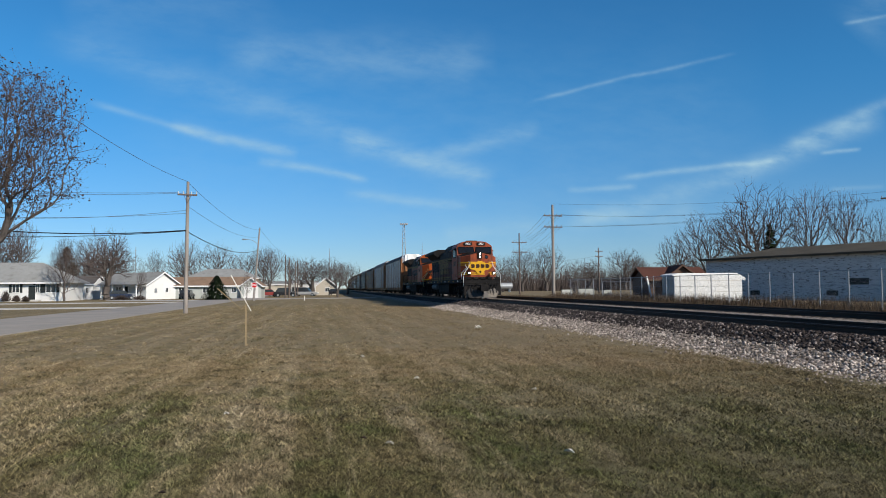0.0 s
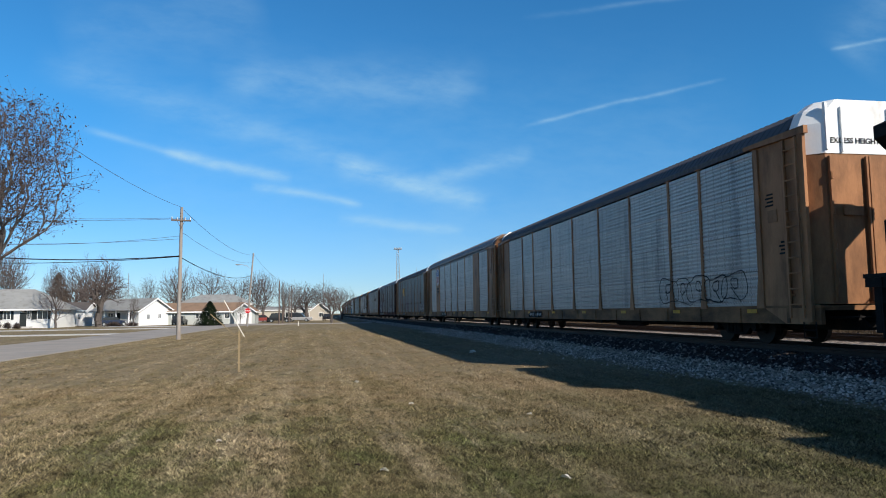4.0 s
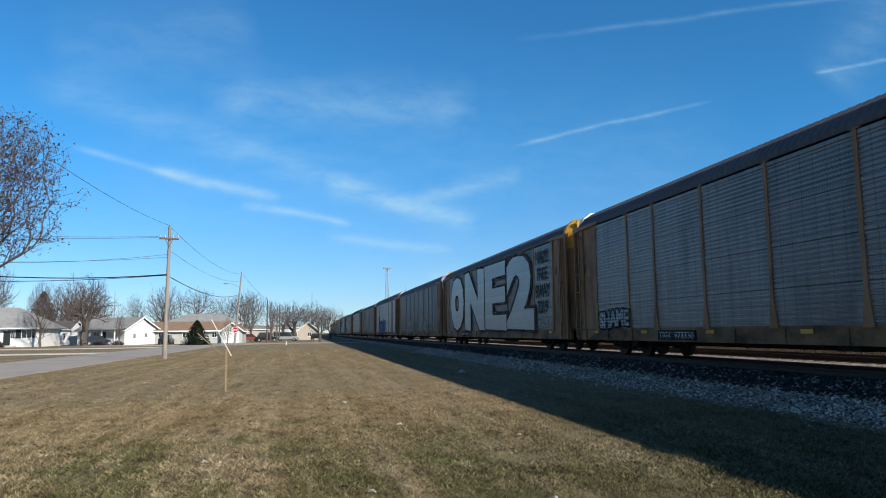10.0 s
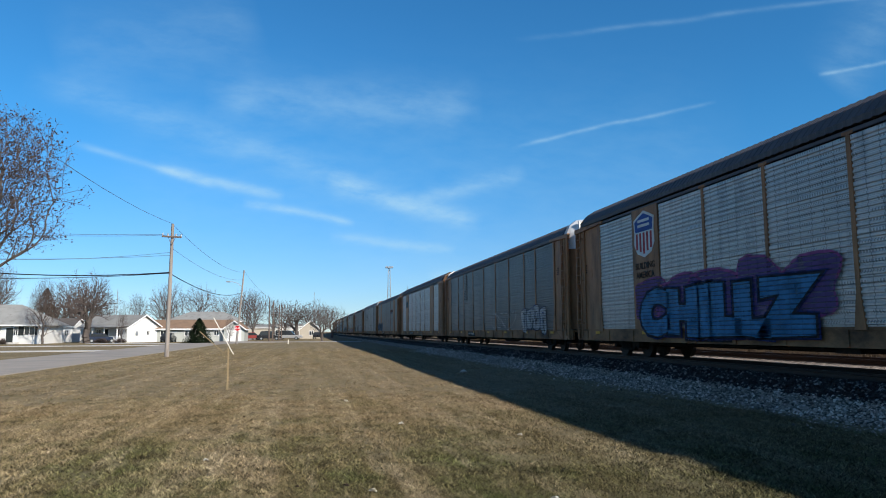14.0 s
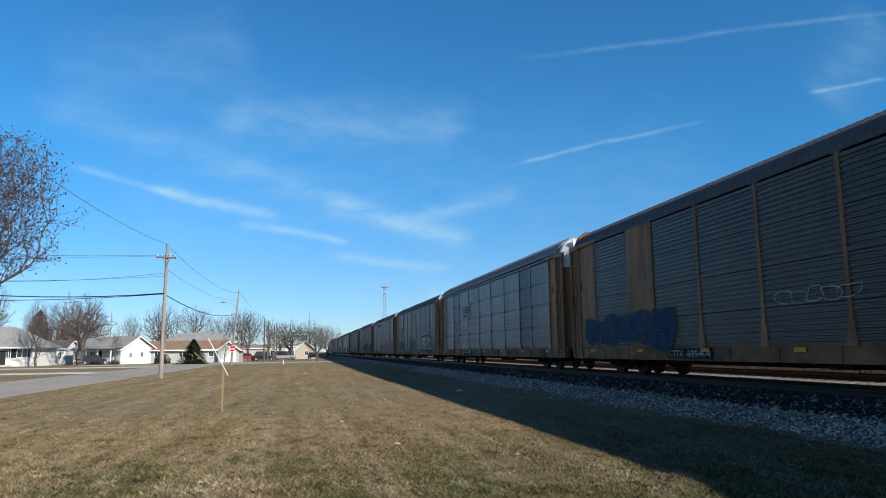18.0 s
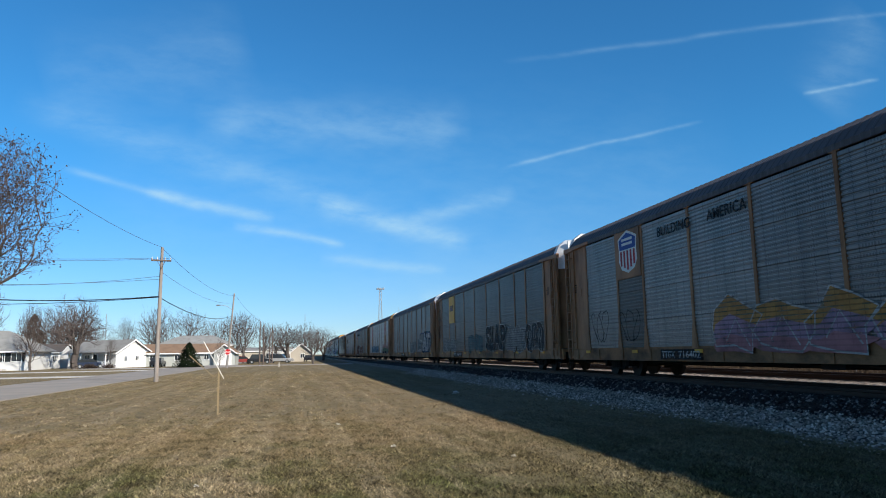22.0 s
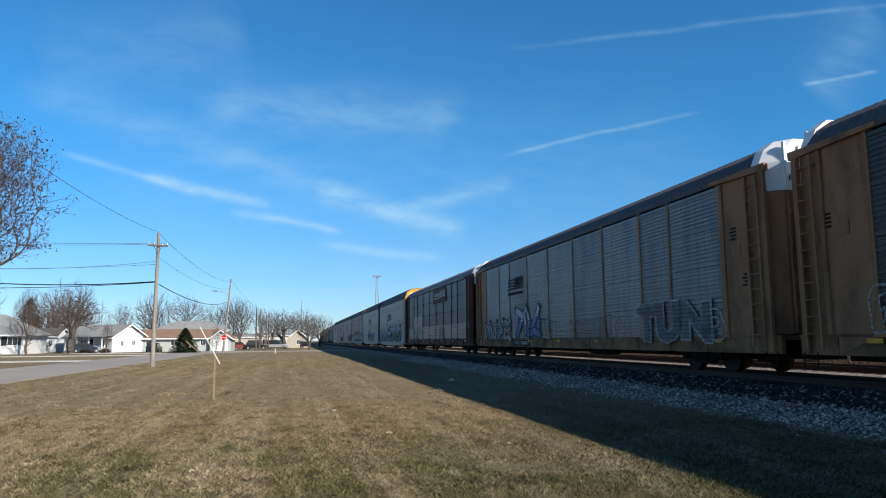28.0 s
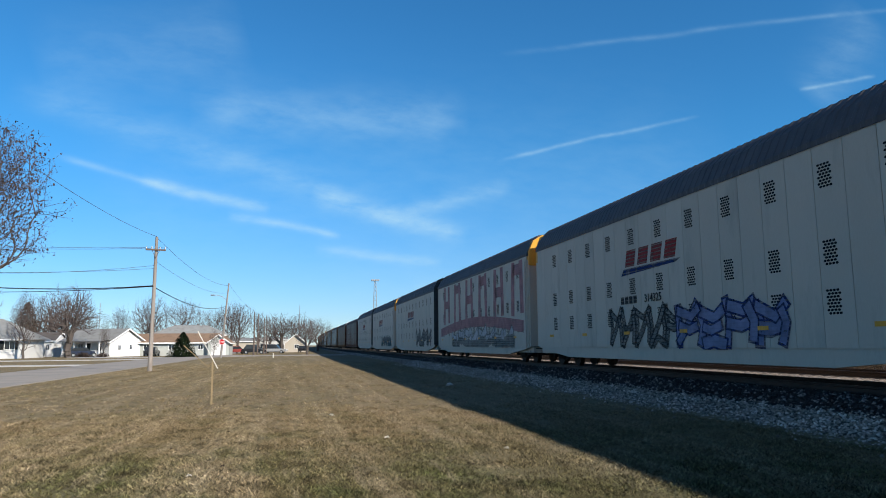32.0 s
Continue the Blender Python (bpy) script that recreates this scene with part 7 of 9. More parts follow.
def gable_house(name, label, at, turn, w, d, eave, ridge, wall, roof, over=0.45, hip=0.0):
    """Front wall along local x from 0 to w at y = 0, ridge along x. hip: metres by which the ridge is shorter at each end."""
    ho = thing(name, label, "house", (*at, 0), "houses of the street", turn=turn)
    bm = bmesh.new()
    prism(bm, [(0, -0.3), (d, -0.3), (d, eave), (0, eave)] if hip else [(0, -0.3), (d, -0.3), (d, eave), (d / 2, ridge - 0.12), (0, eave)], "x", 0, w)
    n = int(eave / 0.2)
    part("wall", bm, wall, ho)
    bm = bmesh.new()
    for i in range(1, n):
        box(bm, -0.012, w + 0.012, -0.012, d + 0.012, i * 0.2, i * 0.2 + 0.012)
    part("siding_course", bm, wall, ho)
    bm = bmesh.new()
    o, k = over, (ridge - eave) / (d / 2)
    e = eave - o * k
    a = [(-o, -o, e), (w + o, -o, e), (w + o, d + o, e), (-o, d + o, e), (hip - (0 if hip else o), d / 2, ridge), (w - hip + (0 if hip else o), d / 2, ridge)]
    for dz in (0.0,):
        top = [bm.verts.new((x, y, z + 0.14)) for x, y, z in a]
        low = [bm.verts.new((x, y, z)) for x, y, z in a]
    for q in ((0, 1, 5, 4), (2, 3, 4, 5)):
        bm.faces.new([top[i] for i in q])
        bm.faces.new([low[i] for i in q[::-1]])
    for q in ((1, 2, 5), (3, 0, 4)):
        if hip:
            bm.faces.new([top[i] for i in q])
            bm.faces.new([low[i] for i in q[::-1]])
        else:
            i, j, m_ = q
            for p, r in ((i, m_), (m_, j)):
                bm.faces.new((top[p], top[r], low[r], low[p]))
    for i, j in ((0, 1), (2, 3)) + (((1, 2), (3, 0)) if hip else ()):
        bm.faces.new((top[i], top[j], low[j], low[i]))
    part("roof", bm, roof, ho)
    bm = bmesh.new()
    box(bm, -o, w + o, -o - 0.06, -o, e - 0.06, e + 0.14)
    if not hip:
        for x in (-o - 0.06, w + o):
            prism(bm, [(-o, e - 0.08), (d / 2, ridge - 0.08), (d + o, e - 0.08), (d + o, e + 0.12), (d / 2, ridge + 0.13), (-o, e + 0.12)], "x", x, x + 0.06)
    part("fascia", bm, BROWN_WALL if wall is BROWN_WALL else TRIM, ho, "" if wall is BROWN_WALL else "white fascia board")
    return ho


def add_door(parent, centre, w=0.95, h=2.05, material=None, turn=0.0):
    d = new("door")
    d.parent, d.location, d.rotation_euler = parent, centre, (0, 0, turn)
    bm = bmesh.new()
    box(bm, -w / 2, w / 2, -0.04, 0.03, 0, h)
    part("leaf", bm, material or SHUTTER, d)
    bm = bmesh.new()
    box(bm, -w / 2 - 0.1, -w / 2, -0.06, 0.03, 0, h + 0.1)
    box(bm, w / 2, w / 2 + 0.1, -0.06, 0.03, 0, h + 0.1)
    box(bm, -w / 2, w / 2, -0.06, 0.03, h, h + 0.1)
    part("casing", bm, TRIM, d)
    return d


def make_houses():
    h = gable_house("house", "white ranch house with a grey hipped roof", (-58, 113.6), 0, 19.8, 9.5, 3.05, 5.75, SIDING, SHINGLE, 0.7, 4.5)
    for x, w, s in ((13.4, 0.9, True), (18.2, 1.3, True), (9.0, 1.2, True)):
        window(h, (x, -0.03, 1.9), w, 1.15, 0, s)
    add_door(h, (15.6, -0.03, 0.25))
    window(h, (16.4, -0.03, 1.9), 0.45, 1.2, 0, True)
    bm = bmesh.new()
    box(bm, 14.7, 16.9, -1.4, 0, -0.2, 0.24)
    part("stoop", bm, CONCRETE_PATH, h)
    h = gable_house("house", "small white garage house with a dark roof", (-42.7, 130), 0, 3.8, 7, 2.65, 4.0, SIDING, SHINGLE_DARK, 0.3)
    for x in (1.5, 2.9):
        window(h, (x, -0.03, 1.55), 0.4, 0.85, 0)
    ang = math.degrees(math.atan2(-0.588, 0.809))
    h = gable_house("house", "white gabled house with a grey roof and a railed front porch", (-37.3, 128.5), ang, 11, 6.8, 2.45, 4.4, SIDING, SHINGLE)
    for x, w in ((4.6, 1.2), (8.9, 0.9)):
        window(h, (x, -0.03, 1.5), w, 1.1, 0)
    add_door(h, (6.4, -0.03, 0.3))
    bm = bmesh.new()
    box(bm, 2.4, 11, -1.9, -0.02, 0.0, 0.28)
    part("porch_floor", bm, CONCRETE_PATH, h)
    for x in (2.5, 5.2, 7.9, 10.8):
        bm = bmesh.new()
        box(bm, x - 0.09, x + 0.09, -1.85, -1.67, 0.28, 2.42)
        part("porch_post", bm, TRIM, h)
    bm = bmesh.new()
    for x0, x1 in ((2.5, 5.2), (7.9, 10.8)):
        box(bm, x0, x1, -1.8, -1.74, 1.0, 1.08)
        box(bm, x0, x1, -1.8, -1.74, 0.4, 0.46)
        n = int((x1 - x0) / 0.16)
        for i in range(n):
            x = x0 + (i + 0.5) * (x1 - x0) / n
            box(bm, x - 0.025, x + 0.025, -1.79, -1.75, 0.46, 1.0)
    part("porch_railing", bm, TRIM, h)
    bm = bmesh.new()
    v = [bm.verts.new(c) for c in ((2.0, -2.1, 2.4), (11.4, -2.1, 2.4), (11.4, 0.2, 2.75), (2.0, 0.2, 2.75), (2.0, -2.1, 2.5), (11.4, -2.1, 2.5), (11.4, 0.2, 2.85), (2.0, 0.2, 2.85))]
    for q in ((3, 2, 1, 0), (4, 5, 6, 7), (0, 1, 5, 4), (1, 2, 6, 5), (2, 3, 7, 6), (3, 0, 4, 7)):
        bm.faces.new([v[i] for i in q])
    part("porch_roof", bm, SHINGLE, h)
    window(h, (11.03, 4.2, 1.5), 0.5, 0.7, radians(90))
    bm = bmesh.new()
    box(bm, 11.0, 11.16, 1.7, 2.1, 1.1, 1.8)
    part("meter_box", bm, GALV, h)
    h = gable_house("house", "long low grey-green house with a brown roof", (-26, 127), 0, 13, 8, 2.25, 3.65, SIDING_GREY, SHINGLE_BROWN, 0.5)
    for x, w in ((2.2, 0.8), (6.2, 1.0), (8.6, 0.9), (10.8, 0.7)):
        window(h, (x, -0.03, 1.45), w, 0.8, 0)
    h = gable_house("house", "grey house wing with a white-trimmed front gable", (-10.5, 126), 90, 8, 3.4, 2.2, 3.45, SIDING_GREY, SHINGLE_BROWN, 0.35)
    bm = bmesh.new()
    box(bm, -0.05, 0.0, 0.5, 2.9, 0.0, 2.0)
    part("garage_door", bm, SIDING, h, "white panelled garage door")
    gable_house("house", "house behind with a pale grey hipped roof", (-25.5, 139), 0, 13, 9, 3.7, 5.4, SIDING_TAN, SHINGLE, 0.5, 3.5)
    h = gable_house("house", "tan house with a white-trimmed gable", (3.2, 170), 90, 9, 4.9, 2.1, 4.1, SIDING_TAN, SHINGLE_DARK, 0.5)
    window(h, (-0.03, 2.2, 1.3), 0.9, 0.9, radians(-90))
    h = gable_house("shop_building", "low white shop building with a flat-pitched roof", (-9, 192), 0, 7.5, 9, 3.0, 3.6, SIDING, SHINGLE, 0.3)
    for x in (1.5, 3.6, 5.8):
        window(h, (x, -0.03, 1.3), 1.2, 1.4, 0)
    gable_house("shop_building", "long white shed with a metal roof", (-17, 185), 0, 8, 8, 2.6, 3.4, SIDING_TAN, SHINGLE, 0.3)
    # across the line
    h = gable_house("house", "brown house with a rust-brown roof behind the fence", (41.5, 86), -10, 7.5, 8, 2.5, 4.0, BROWN_WALL, SHINGLE_RED, 0.5)
    window(h, (2.5, -0.03, 1.4), 1.2, 0.9, 0)
    h2 = gable_house("house", "brown gabled house wing", (47.5, 84), 80, 5, 4.5, 2.5, 4.2, BROWN_WALL, SHINGLE_RED, 0.4)


make_houses()


def block_wall_material():
    """Old whitewashed block wall: worn paint that bares the dark masonry, in courses."""
    ma = mat("worn_whitewashed_block", (0.56, 0.54, 0.52), 0.9, 0, 0.16, 0.5, 12, 0.35)
    tree = ma.node_tree
    add, put, m = nodes_of(tree)
    sh = tree.nodes["Principled BSDF"]
    co = add("ShaderNodeTexCoord")
    mp = add("ShaderNodeMapping")
    mp.inputs["Scale"].default_value = (1.0, 1.0, 5.5)
    tree.links.new(co.outputs["Object"], mp.inputs[0])
    n = add("ShaderNodeTexNoise")
    n.inputs["Scale"].default_value, n.inputs["Detail"].default_value, n.inputs["Roughness"].default_value = 1.9, 9.0, 0.72
    tree.links.new(mp.outputs[0], n.inputs["Vector"])
    f = m("MULTIPLY_ADD", n.outputs[0], 16.0, -8.6, clamp=True)
    mix = add("ShaderNodeMix", "", "RGBA")
    put(mix.inputs[0], f)
    tree.links.new(sh.inputs["Base Color"].links[0].from_socket, mix.inputs[6])
    mix.inputs[7].default_value = (0.075, 0.06, 0.055, 1)
    tree.links.new(mix.outputs[2], sh.inputs["Base Color"])
    return ma


BLOCK = block_wall_material()
ROLL_ROOF = mat("patched_roll_roofing", (0.085, 0.073, 0.055), 0.95, 0, 0.3, 0.5, 12, 0.5, (0.06, 0.055, 0.045), 0.5, 0.6)


def make_warehouse():
    a = Vector((36.2, 62.8))
    d = (Vector((41.0, 46.0)) - a).normalized()
    turn = math.degrees(math.atan2(d.y, d.x))
    wh = thing("warehouse", "long low warehouse of worn whitewashed block", "building", (a.x, a.y, 0), turn=turn)
    L, D = 46.0, 12.0
    bm = bmesh.new()
    box(bm, 0, L, 0, 0.25, 0.1, 4.1)
    box(bm, 0, 0.25, 0.25, D, 0.1, 4.1)
    box(bm, L - 0.25, L, 0.25, D, 0.1, 4.1)
    box(bm, 0.25, L - 0.25, D - 0.25, D, 0.1, 4.1)
    part("wall", bm, BLOCK, wh)
    for i in range(19):
        bm = bmesh.new()
        z = 0.3 + i * 0.2
        box(bm, 0, 30, -0.012, 0.0, z, z + 0.186)
        part("block_course", bm, BLOCK, wh)
    bm = bmesh.new()
    prism(bm, [(-0.5, 3.95), (D / 2, 4.95), (D + 0.5, 3.95), (D + 0.5, 4.12), (D / 2, 5.15), (-0.5, 4.12)], "x", -0.4, L + 0.4)
    bmesh.ops.bisect_plane(bm, geom=bm.verts[:] + bm.edges[:] + bm.faces[:], plane_co=(2.6, 0, 0), plane_no=(1, 0, 0))
    for v in bm.verts:
        if v.co.x < 1 and v.co.z > 4.6:
            v.co.z -= 0.6
    part("roof", bm, ROLL_ROOF, wh, "sagging patched roll roofing")
    for x in (3.4, 5.6, 13.0, 21.5):
        win = new("window")
        win.parent, win.location = wh, (x, -0.02, 0.75)
        bm = bmesh.new()
        box(bm, -0.5, 0.5, -0.01, 0.05, 0, 0.4)
        part("boarded_pane", bm, SHUTTER, win)
    win = new("window")
    win.parent, win.location = wh, (15.2, -0.02, 1.5)
    bm = bmesh.new()
    box(bm, -0.8, 0.8, -0.015, 0.05, 0.1, 0.6)
    part("broken_pane", bm, SHUTTER, win)
    bm = bmesh.new()
    box(bm, -1.1, 1.1, -0.06, 0.02, -0.1, 0.0)
    part("sill", bm, BLOCK, win)
    # shed in front of it
    sh = thing("storage_shed", "white sheet-clad storage shed with a sagging cover", "shed", (26.2, 50.0, 0.36), turn=-3)
    W = 5.4
    bm = bmesh.new()
    prism(bm, [(0.0, 0.0), (W, 0.0), (W, 1.7), (W + 0.28, 1.62), (W + 0.3, 1.75), (W - 0.35, 2.12), (0.4, 2.12), (0, 2.0)], "y", 0, 0.12)
    part("front_wall", bm, SIDING, sh)
    bm = bmesh.new()
    box(bm, 0.0, 0.12, 0.13, 2.2, 0, 1.95)
    box(bm, W - 0.12, W, 0.13, 2.2, 0, 1.7)
    box(bm, 0.12, W - 0.12, 2.08, 2.2, 0, 1.95)
    part("side_wall", bm, SIDING_GREY, sh)
    bm = bmesh.new()
    prism(bm, [(-0.1, 1.98), (0.4, 2.1), (W - 0.35, 2.1), (W + 0.34, 1.7), (W + 0.36, 1.8), (W - 0.3, 2.2), (0.4, 2.2), (-0.1, 2.08)], "y", 0.1, 2.3)
    part("roof", bm, SIDING, sh)
    for i in range(4):
        bm = bmesh.new()
        box(bm, 0.02, W - 0.02, -0.015, 0.0, 0.35 + i * 0.42, 0.37 + i * 0.42)
        part("batten", bm, SIDING_TAN, sh)


make_warehouse()


def make_fence():
    fe = thing("chain_link_fence", "tall chain-link fence with galvanised posts along the railway", "fence", (25.0, 0, 0.36))
    bm = bmesh.new()
    tube(bm, (0, 0, -0.3), (0, 0, 1.95), 0.035, n=8)
    tube(bm, (0, 0, 1.95), (0.0, 0, 2.0), 0.045, 0.01, n=8)
    me = mesh_of("post", bm, GALV)
    y = 10.0
    while y < 71:
        piece("post", me, None, fe, (0, y, 0))
        y += 2.05
    bm = bmesh.new()
    tube(bm, (0, 10, 1.93), (0, 70.5, 1.93), 0.024, n=6)
    part("top_rail", bm, GALV, fe)
    bm = bmesh.new()
    tube(bm, (0, 10, 0.05), (0, 70.5, 0.05), 0.006, n=4)
    tube(bm, (0, 10, 1.2), (0, 70.5, 1.2), 0.006, n=4)
    part("tension_wire", bm, GALV, fe)
    vs, fs = [], []
    def strand(p, q):
        k = len(vs)
        for x, y_, z in (p, q):
            vs.extend([(x - 0.0022, y_, z), (x + 0.0022, y_, z - 0.002), (x, y_, z + 0.003)])
        fs.extend([(k, k + 1, k + 4, k + 3), (k + 1, k + 2, k + 5, k + 4), (k + 2, k, k + 3, k + 5)])
    n = int(60.5 / 0.11)
    for i in range(-17, n):
        a, b = 10 + i * 0.11, 10 + i * 0.11 + 1.85
        if b <= 70.5 and a >= 10:
            strand((0, a, 0.05), (0, b, 1.9))
            strand((0.004, a, 1.9), (0.004, b, 0.05))
    me = bpy.data.meshes.new("mesh_fabric")
    me.from_pydata(vs, [], fs)
    me.materials.append(GALV)
    ob = new("mesh_fabric", me)
    ob.parent = fe
    tagged(ob, "woven wire mesh", kind="stuff")
    # leaning white plank and short gate frames beyond
    pl = thing("leaning_plank", "white plank leaning against the fence", "plank", (25.6, 52.5, 0.36))
    bm = bmesh.new()
    tube(bm, (0, 0, 0), (-0.3, 0.25, 2.0), 0.07, n=4)
    part("board", bm, TRIM, pl)
    gt = thing("gate_frame", "bare galvanised tube gate frame", "gate", (27.0, 66.0, 0.36), turn=-60)
    bm = bmesh.new()
    pipe(bm, [(0, 0, 0), (0, 0, 1.7), (3.2, 0, 1.7), (3.2, 0, 0), (0, 0, 0.1)], 0.03)
    tube(bm, (1.6, 0, 0.05), (1.6, 0, 1.7), 0.025)
    part("tube_frame", bm, GALV, gt)


make_fence()


# ---- trees ----
def crown_points(rng, n, blobs, vase=0.0):
    """Places inside a union of ellipsoids (x, y, z, radius across, radius up), denser towards the outside."""
    out = []
    vol = np.array([b[3] ** 2 * b[4] for b in blobs])
    for k, (x, y, z, r, rz) in enumerate(blobs):
        m_ = int(n * vol[k] / vol.sum())
        d = rng.normal(size=(m_, 3))
        d /= np.linalg.norm(d, axis=1)[:, None]
        q = d * (rng.random(m_) ** 0.42)[:, None] * (1 + 0.16 * np.sin(5 * d[:, :1] + 4 * d[:, 1:2] + k) * np.cos(4 * d[:, 2:]))
        pts = q * (r, r, rz) + (x, y, z)
        if vase:
            pts[:, :2] *= (1 - vase + 2 * vase * (pts[:, 2:] - z + rz) / (2 * rz))
        out.append(pts)
    return np.concatenate(out)


def branch_tree(rng, points, trunk, bend=0.4):
    """Joins every place to the nearest branch, favouring short ways to the root; gives parents and how much each node carries."""
    n0 = len(trunk)
    nodes = np.concatenate([trunk, points[np.argsort(np.linalg.norm(points - trunk[-1], axis=1))]])
    n = len(nodes)
    parent, way = np.full(n, -1), np.zeros(n)
    for i in range(1, n0):
        parent[i], way[i] = i - 1, way[i - 1] + np.linalg.norm(nodes[i] - nodes[i - 1])
    for i in range(n0, n):
        first = max(0, n0 - 3)
        d = np.linalg.norm(nodes[first:i] - nodes[i], axis=1)
        j = first + int(np.argmin(d + bend * way[first:i]))
        parent[i], way[i] = j, way[j] + d[j - first]
    load = np.zeros(n)
    ends = np.ones(n, bool)
    for i in range(n - 1, 0, -1):
        if load[i] == 0:
            load[i] = 1
        load[parent[i]] += load[i]
        ends[parent[i]] = False
    return nodes, parent, load, np.nonzero(ends)[0]


def limb_mesh(name, segs, sides, material):
    """Open tapered tubes for segments (p, q, radius at p, radius at q)."""
    p, q = np.array([s[0] for s in segs]), np.array([s[1] for s in segs])
    r0, r1 = np.array([s[2] for s in segs]), np.array([s[3] for s in segs])
    d = q - p
    d /= np.maximum(1e-9, np.linalg.norm(d, axis=1))[:, None]
    h = np.where(np.abs(d[:, 2:]) < 0.9, (0, 0, 1.0), (1.0, 0, 0))
    u = np.cross(d, h)
    u /= np.linalg.norm(u, axis=1)[:, None]
    w = np.cross(d, u)
    ang = np.arange(sides) * 2 * math.pi / sides
    ring = u[:, None] * np.cos(ang)[None, :, None] + w[:, None] * np.sin(ang)[None, :, None]
    v = np.concatenate([p[:, None] + ring * r0[:, None, None], q[:, None] + ring * r1[:, None, None]], 1).reshape(-1, 3)
    k = np.arange(sides)
    f = np.stack([k, (k + 1) % sides, (k + 1) % sides + sides, k + sides], 1)
    f = (f[None] + 2 * sides * np.arange(len(segs))[:, None, None]).reshape(-1, 4)
    me = bpy.data.meshes.new(name)
    me.from_pydata(v.tolist(), [], f.tolist())
    me.materials.append(material)
    return me


def make_tree(name, label, at, seed, blobs, n, trunk_top, trunk_r, vase=0.0, lean=0.0, bend=0.5, twigs=3, twig_len=0.042, thin=0.0006, scale=1.0, group="bare trees", leaves=None):
    """A bare tree of trunk, limbs and a crown of twigs, in units of its height times scale."""
    rng = np.random.default_rng(seed)
    k = np.linspace(0, 1, 6)[:, None]
    trunk = np.concatenate([lean * k ** 2 + 0.008 * np.sin(7 * k + seed), 0.008 * np.cos(6 * k), k * trunk_top - 0.01], 1)
    pts = crown_points(rng, n, blobs, vase)
    pts = pts[pts[:, 2] > trunk_top * 0.7]
    nodes, parent, load, ends = branch_tree(rng, pts, trunk, bend)
    for _ in range(3):
        pull, count = np.zeros_like(nodes), np.zeros(len(nodes))
        np.add.at(pull, parent[6:], nodes[6:])
        np.add.at(count, parent[6:], 1)
        mid = 0.5 * nodes[parent] + 0.5 * pull / np.maximum(1, count)[:, None]
        free = (np.arange(len(nodes)) >= 6) & (count > 0)
        nodes = np.where(free[:, None], 0.5 * nodes + 0.5 * mid, nodes)
    nodes[6:] += rng.normal(0, 0.0032, (len(nodes) - 6, 3))
    rad = 1.5 * trunk_r * (load / load[0]) ** 0.56 + thin
    wood, fine = [], []
    for i in range(1, len(nodes)):
        j = parent[i]
        seg = (nodes[j], nodes[i], min(rad[j], rad[i] * 1.35) if j >= 6 else rad[i] * 1.1, rad[i])
        (wood if load[i] > 14 else fine).append(seg)
    tips = []
    for i in range(6, len(nodes)):
        if load[i] > 4:
            continue
        d = nodes[i] - nodes[parent[i]]
        d = d / max(1e-9, np.linalg.norm(d))
        for _ in range(twigs):
            e = nodes[i] + (d * 0.8 + rng.normal(0, 0.6, 3) + (0, 0, 0.18)) * twig_len * rng.uniform(0.5, 1.2)
            fine.append((nodes[i], e, thin, thin * 0.5))
            tips.append(e)
    for me_segs in (wood, fine):
        me_segs[:] = [(p * scale, q * scale, a * scale, b * scale) for p, q, a, b in me_segs]
    tree = thing(name, label, "tree", at, group)
    for word, segs, sides, ma in (("trunk", wood, 6, BARK), ("crown", fine, 3, TWIG)):
        ob = new(word, limb_mesh(word, segs, sides, ma))
        ob.parent = tree
    return tree, np.array(tips) * scale


BALL = ((0, 0, 0.61, 0.46, 0.38),)
TREE = {}
for key, seed, blobs, n, top, r, vase in (
    ("round", 3, BALL, 1300, 0.2, 0.02, 0.12),
    ("wide", 11, ((0, 0, 0.62, 0.4, 0.38), (-0.22, 0.1, 0.5, 0.28, 0.3), (0.24, -0.08, 0.5, 0.26, 0.3), (0.05, 0.25, 0.48, 0.24, 0.28)), 1700, 0.14, 0.024, 0.0),
    ("tall", 23, ((0, 0, 0.64, 0.38, 0.35), (0.14, 0.1, 0.52, 0.26, 0.36), (-0.18, -0.12, 0.7, 0.24, 0.28)), 1000, 0.2, 0.02, 0.3),
    ("gnarled", 31, ((0.1, 0, 0.68, 0.32, 0.3), (-0.22, 0.1, 0.62, 0.26, 0.24), (0.26, -0.14, 0.46, 0.24, 0.2), (0, 0.25, 0.5, 0.22, 0.22)), 1000, 0.2, 0.026, 0.0),
    ("slim", 47, ((0, 0, 0.56, 0.34, 0.43),), 800, 0.18, 0.014, -0.25),
):
    TREE[key], _ = make_tree("bare_tree", "leafless deciduous tree with fine grey-brown twigs", (0, -400, 0), seed, blobs, n, top, r * 1.15, vase, bend=0.36, thin=0.0006, twigs=3)

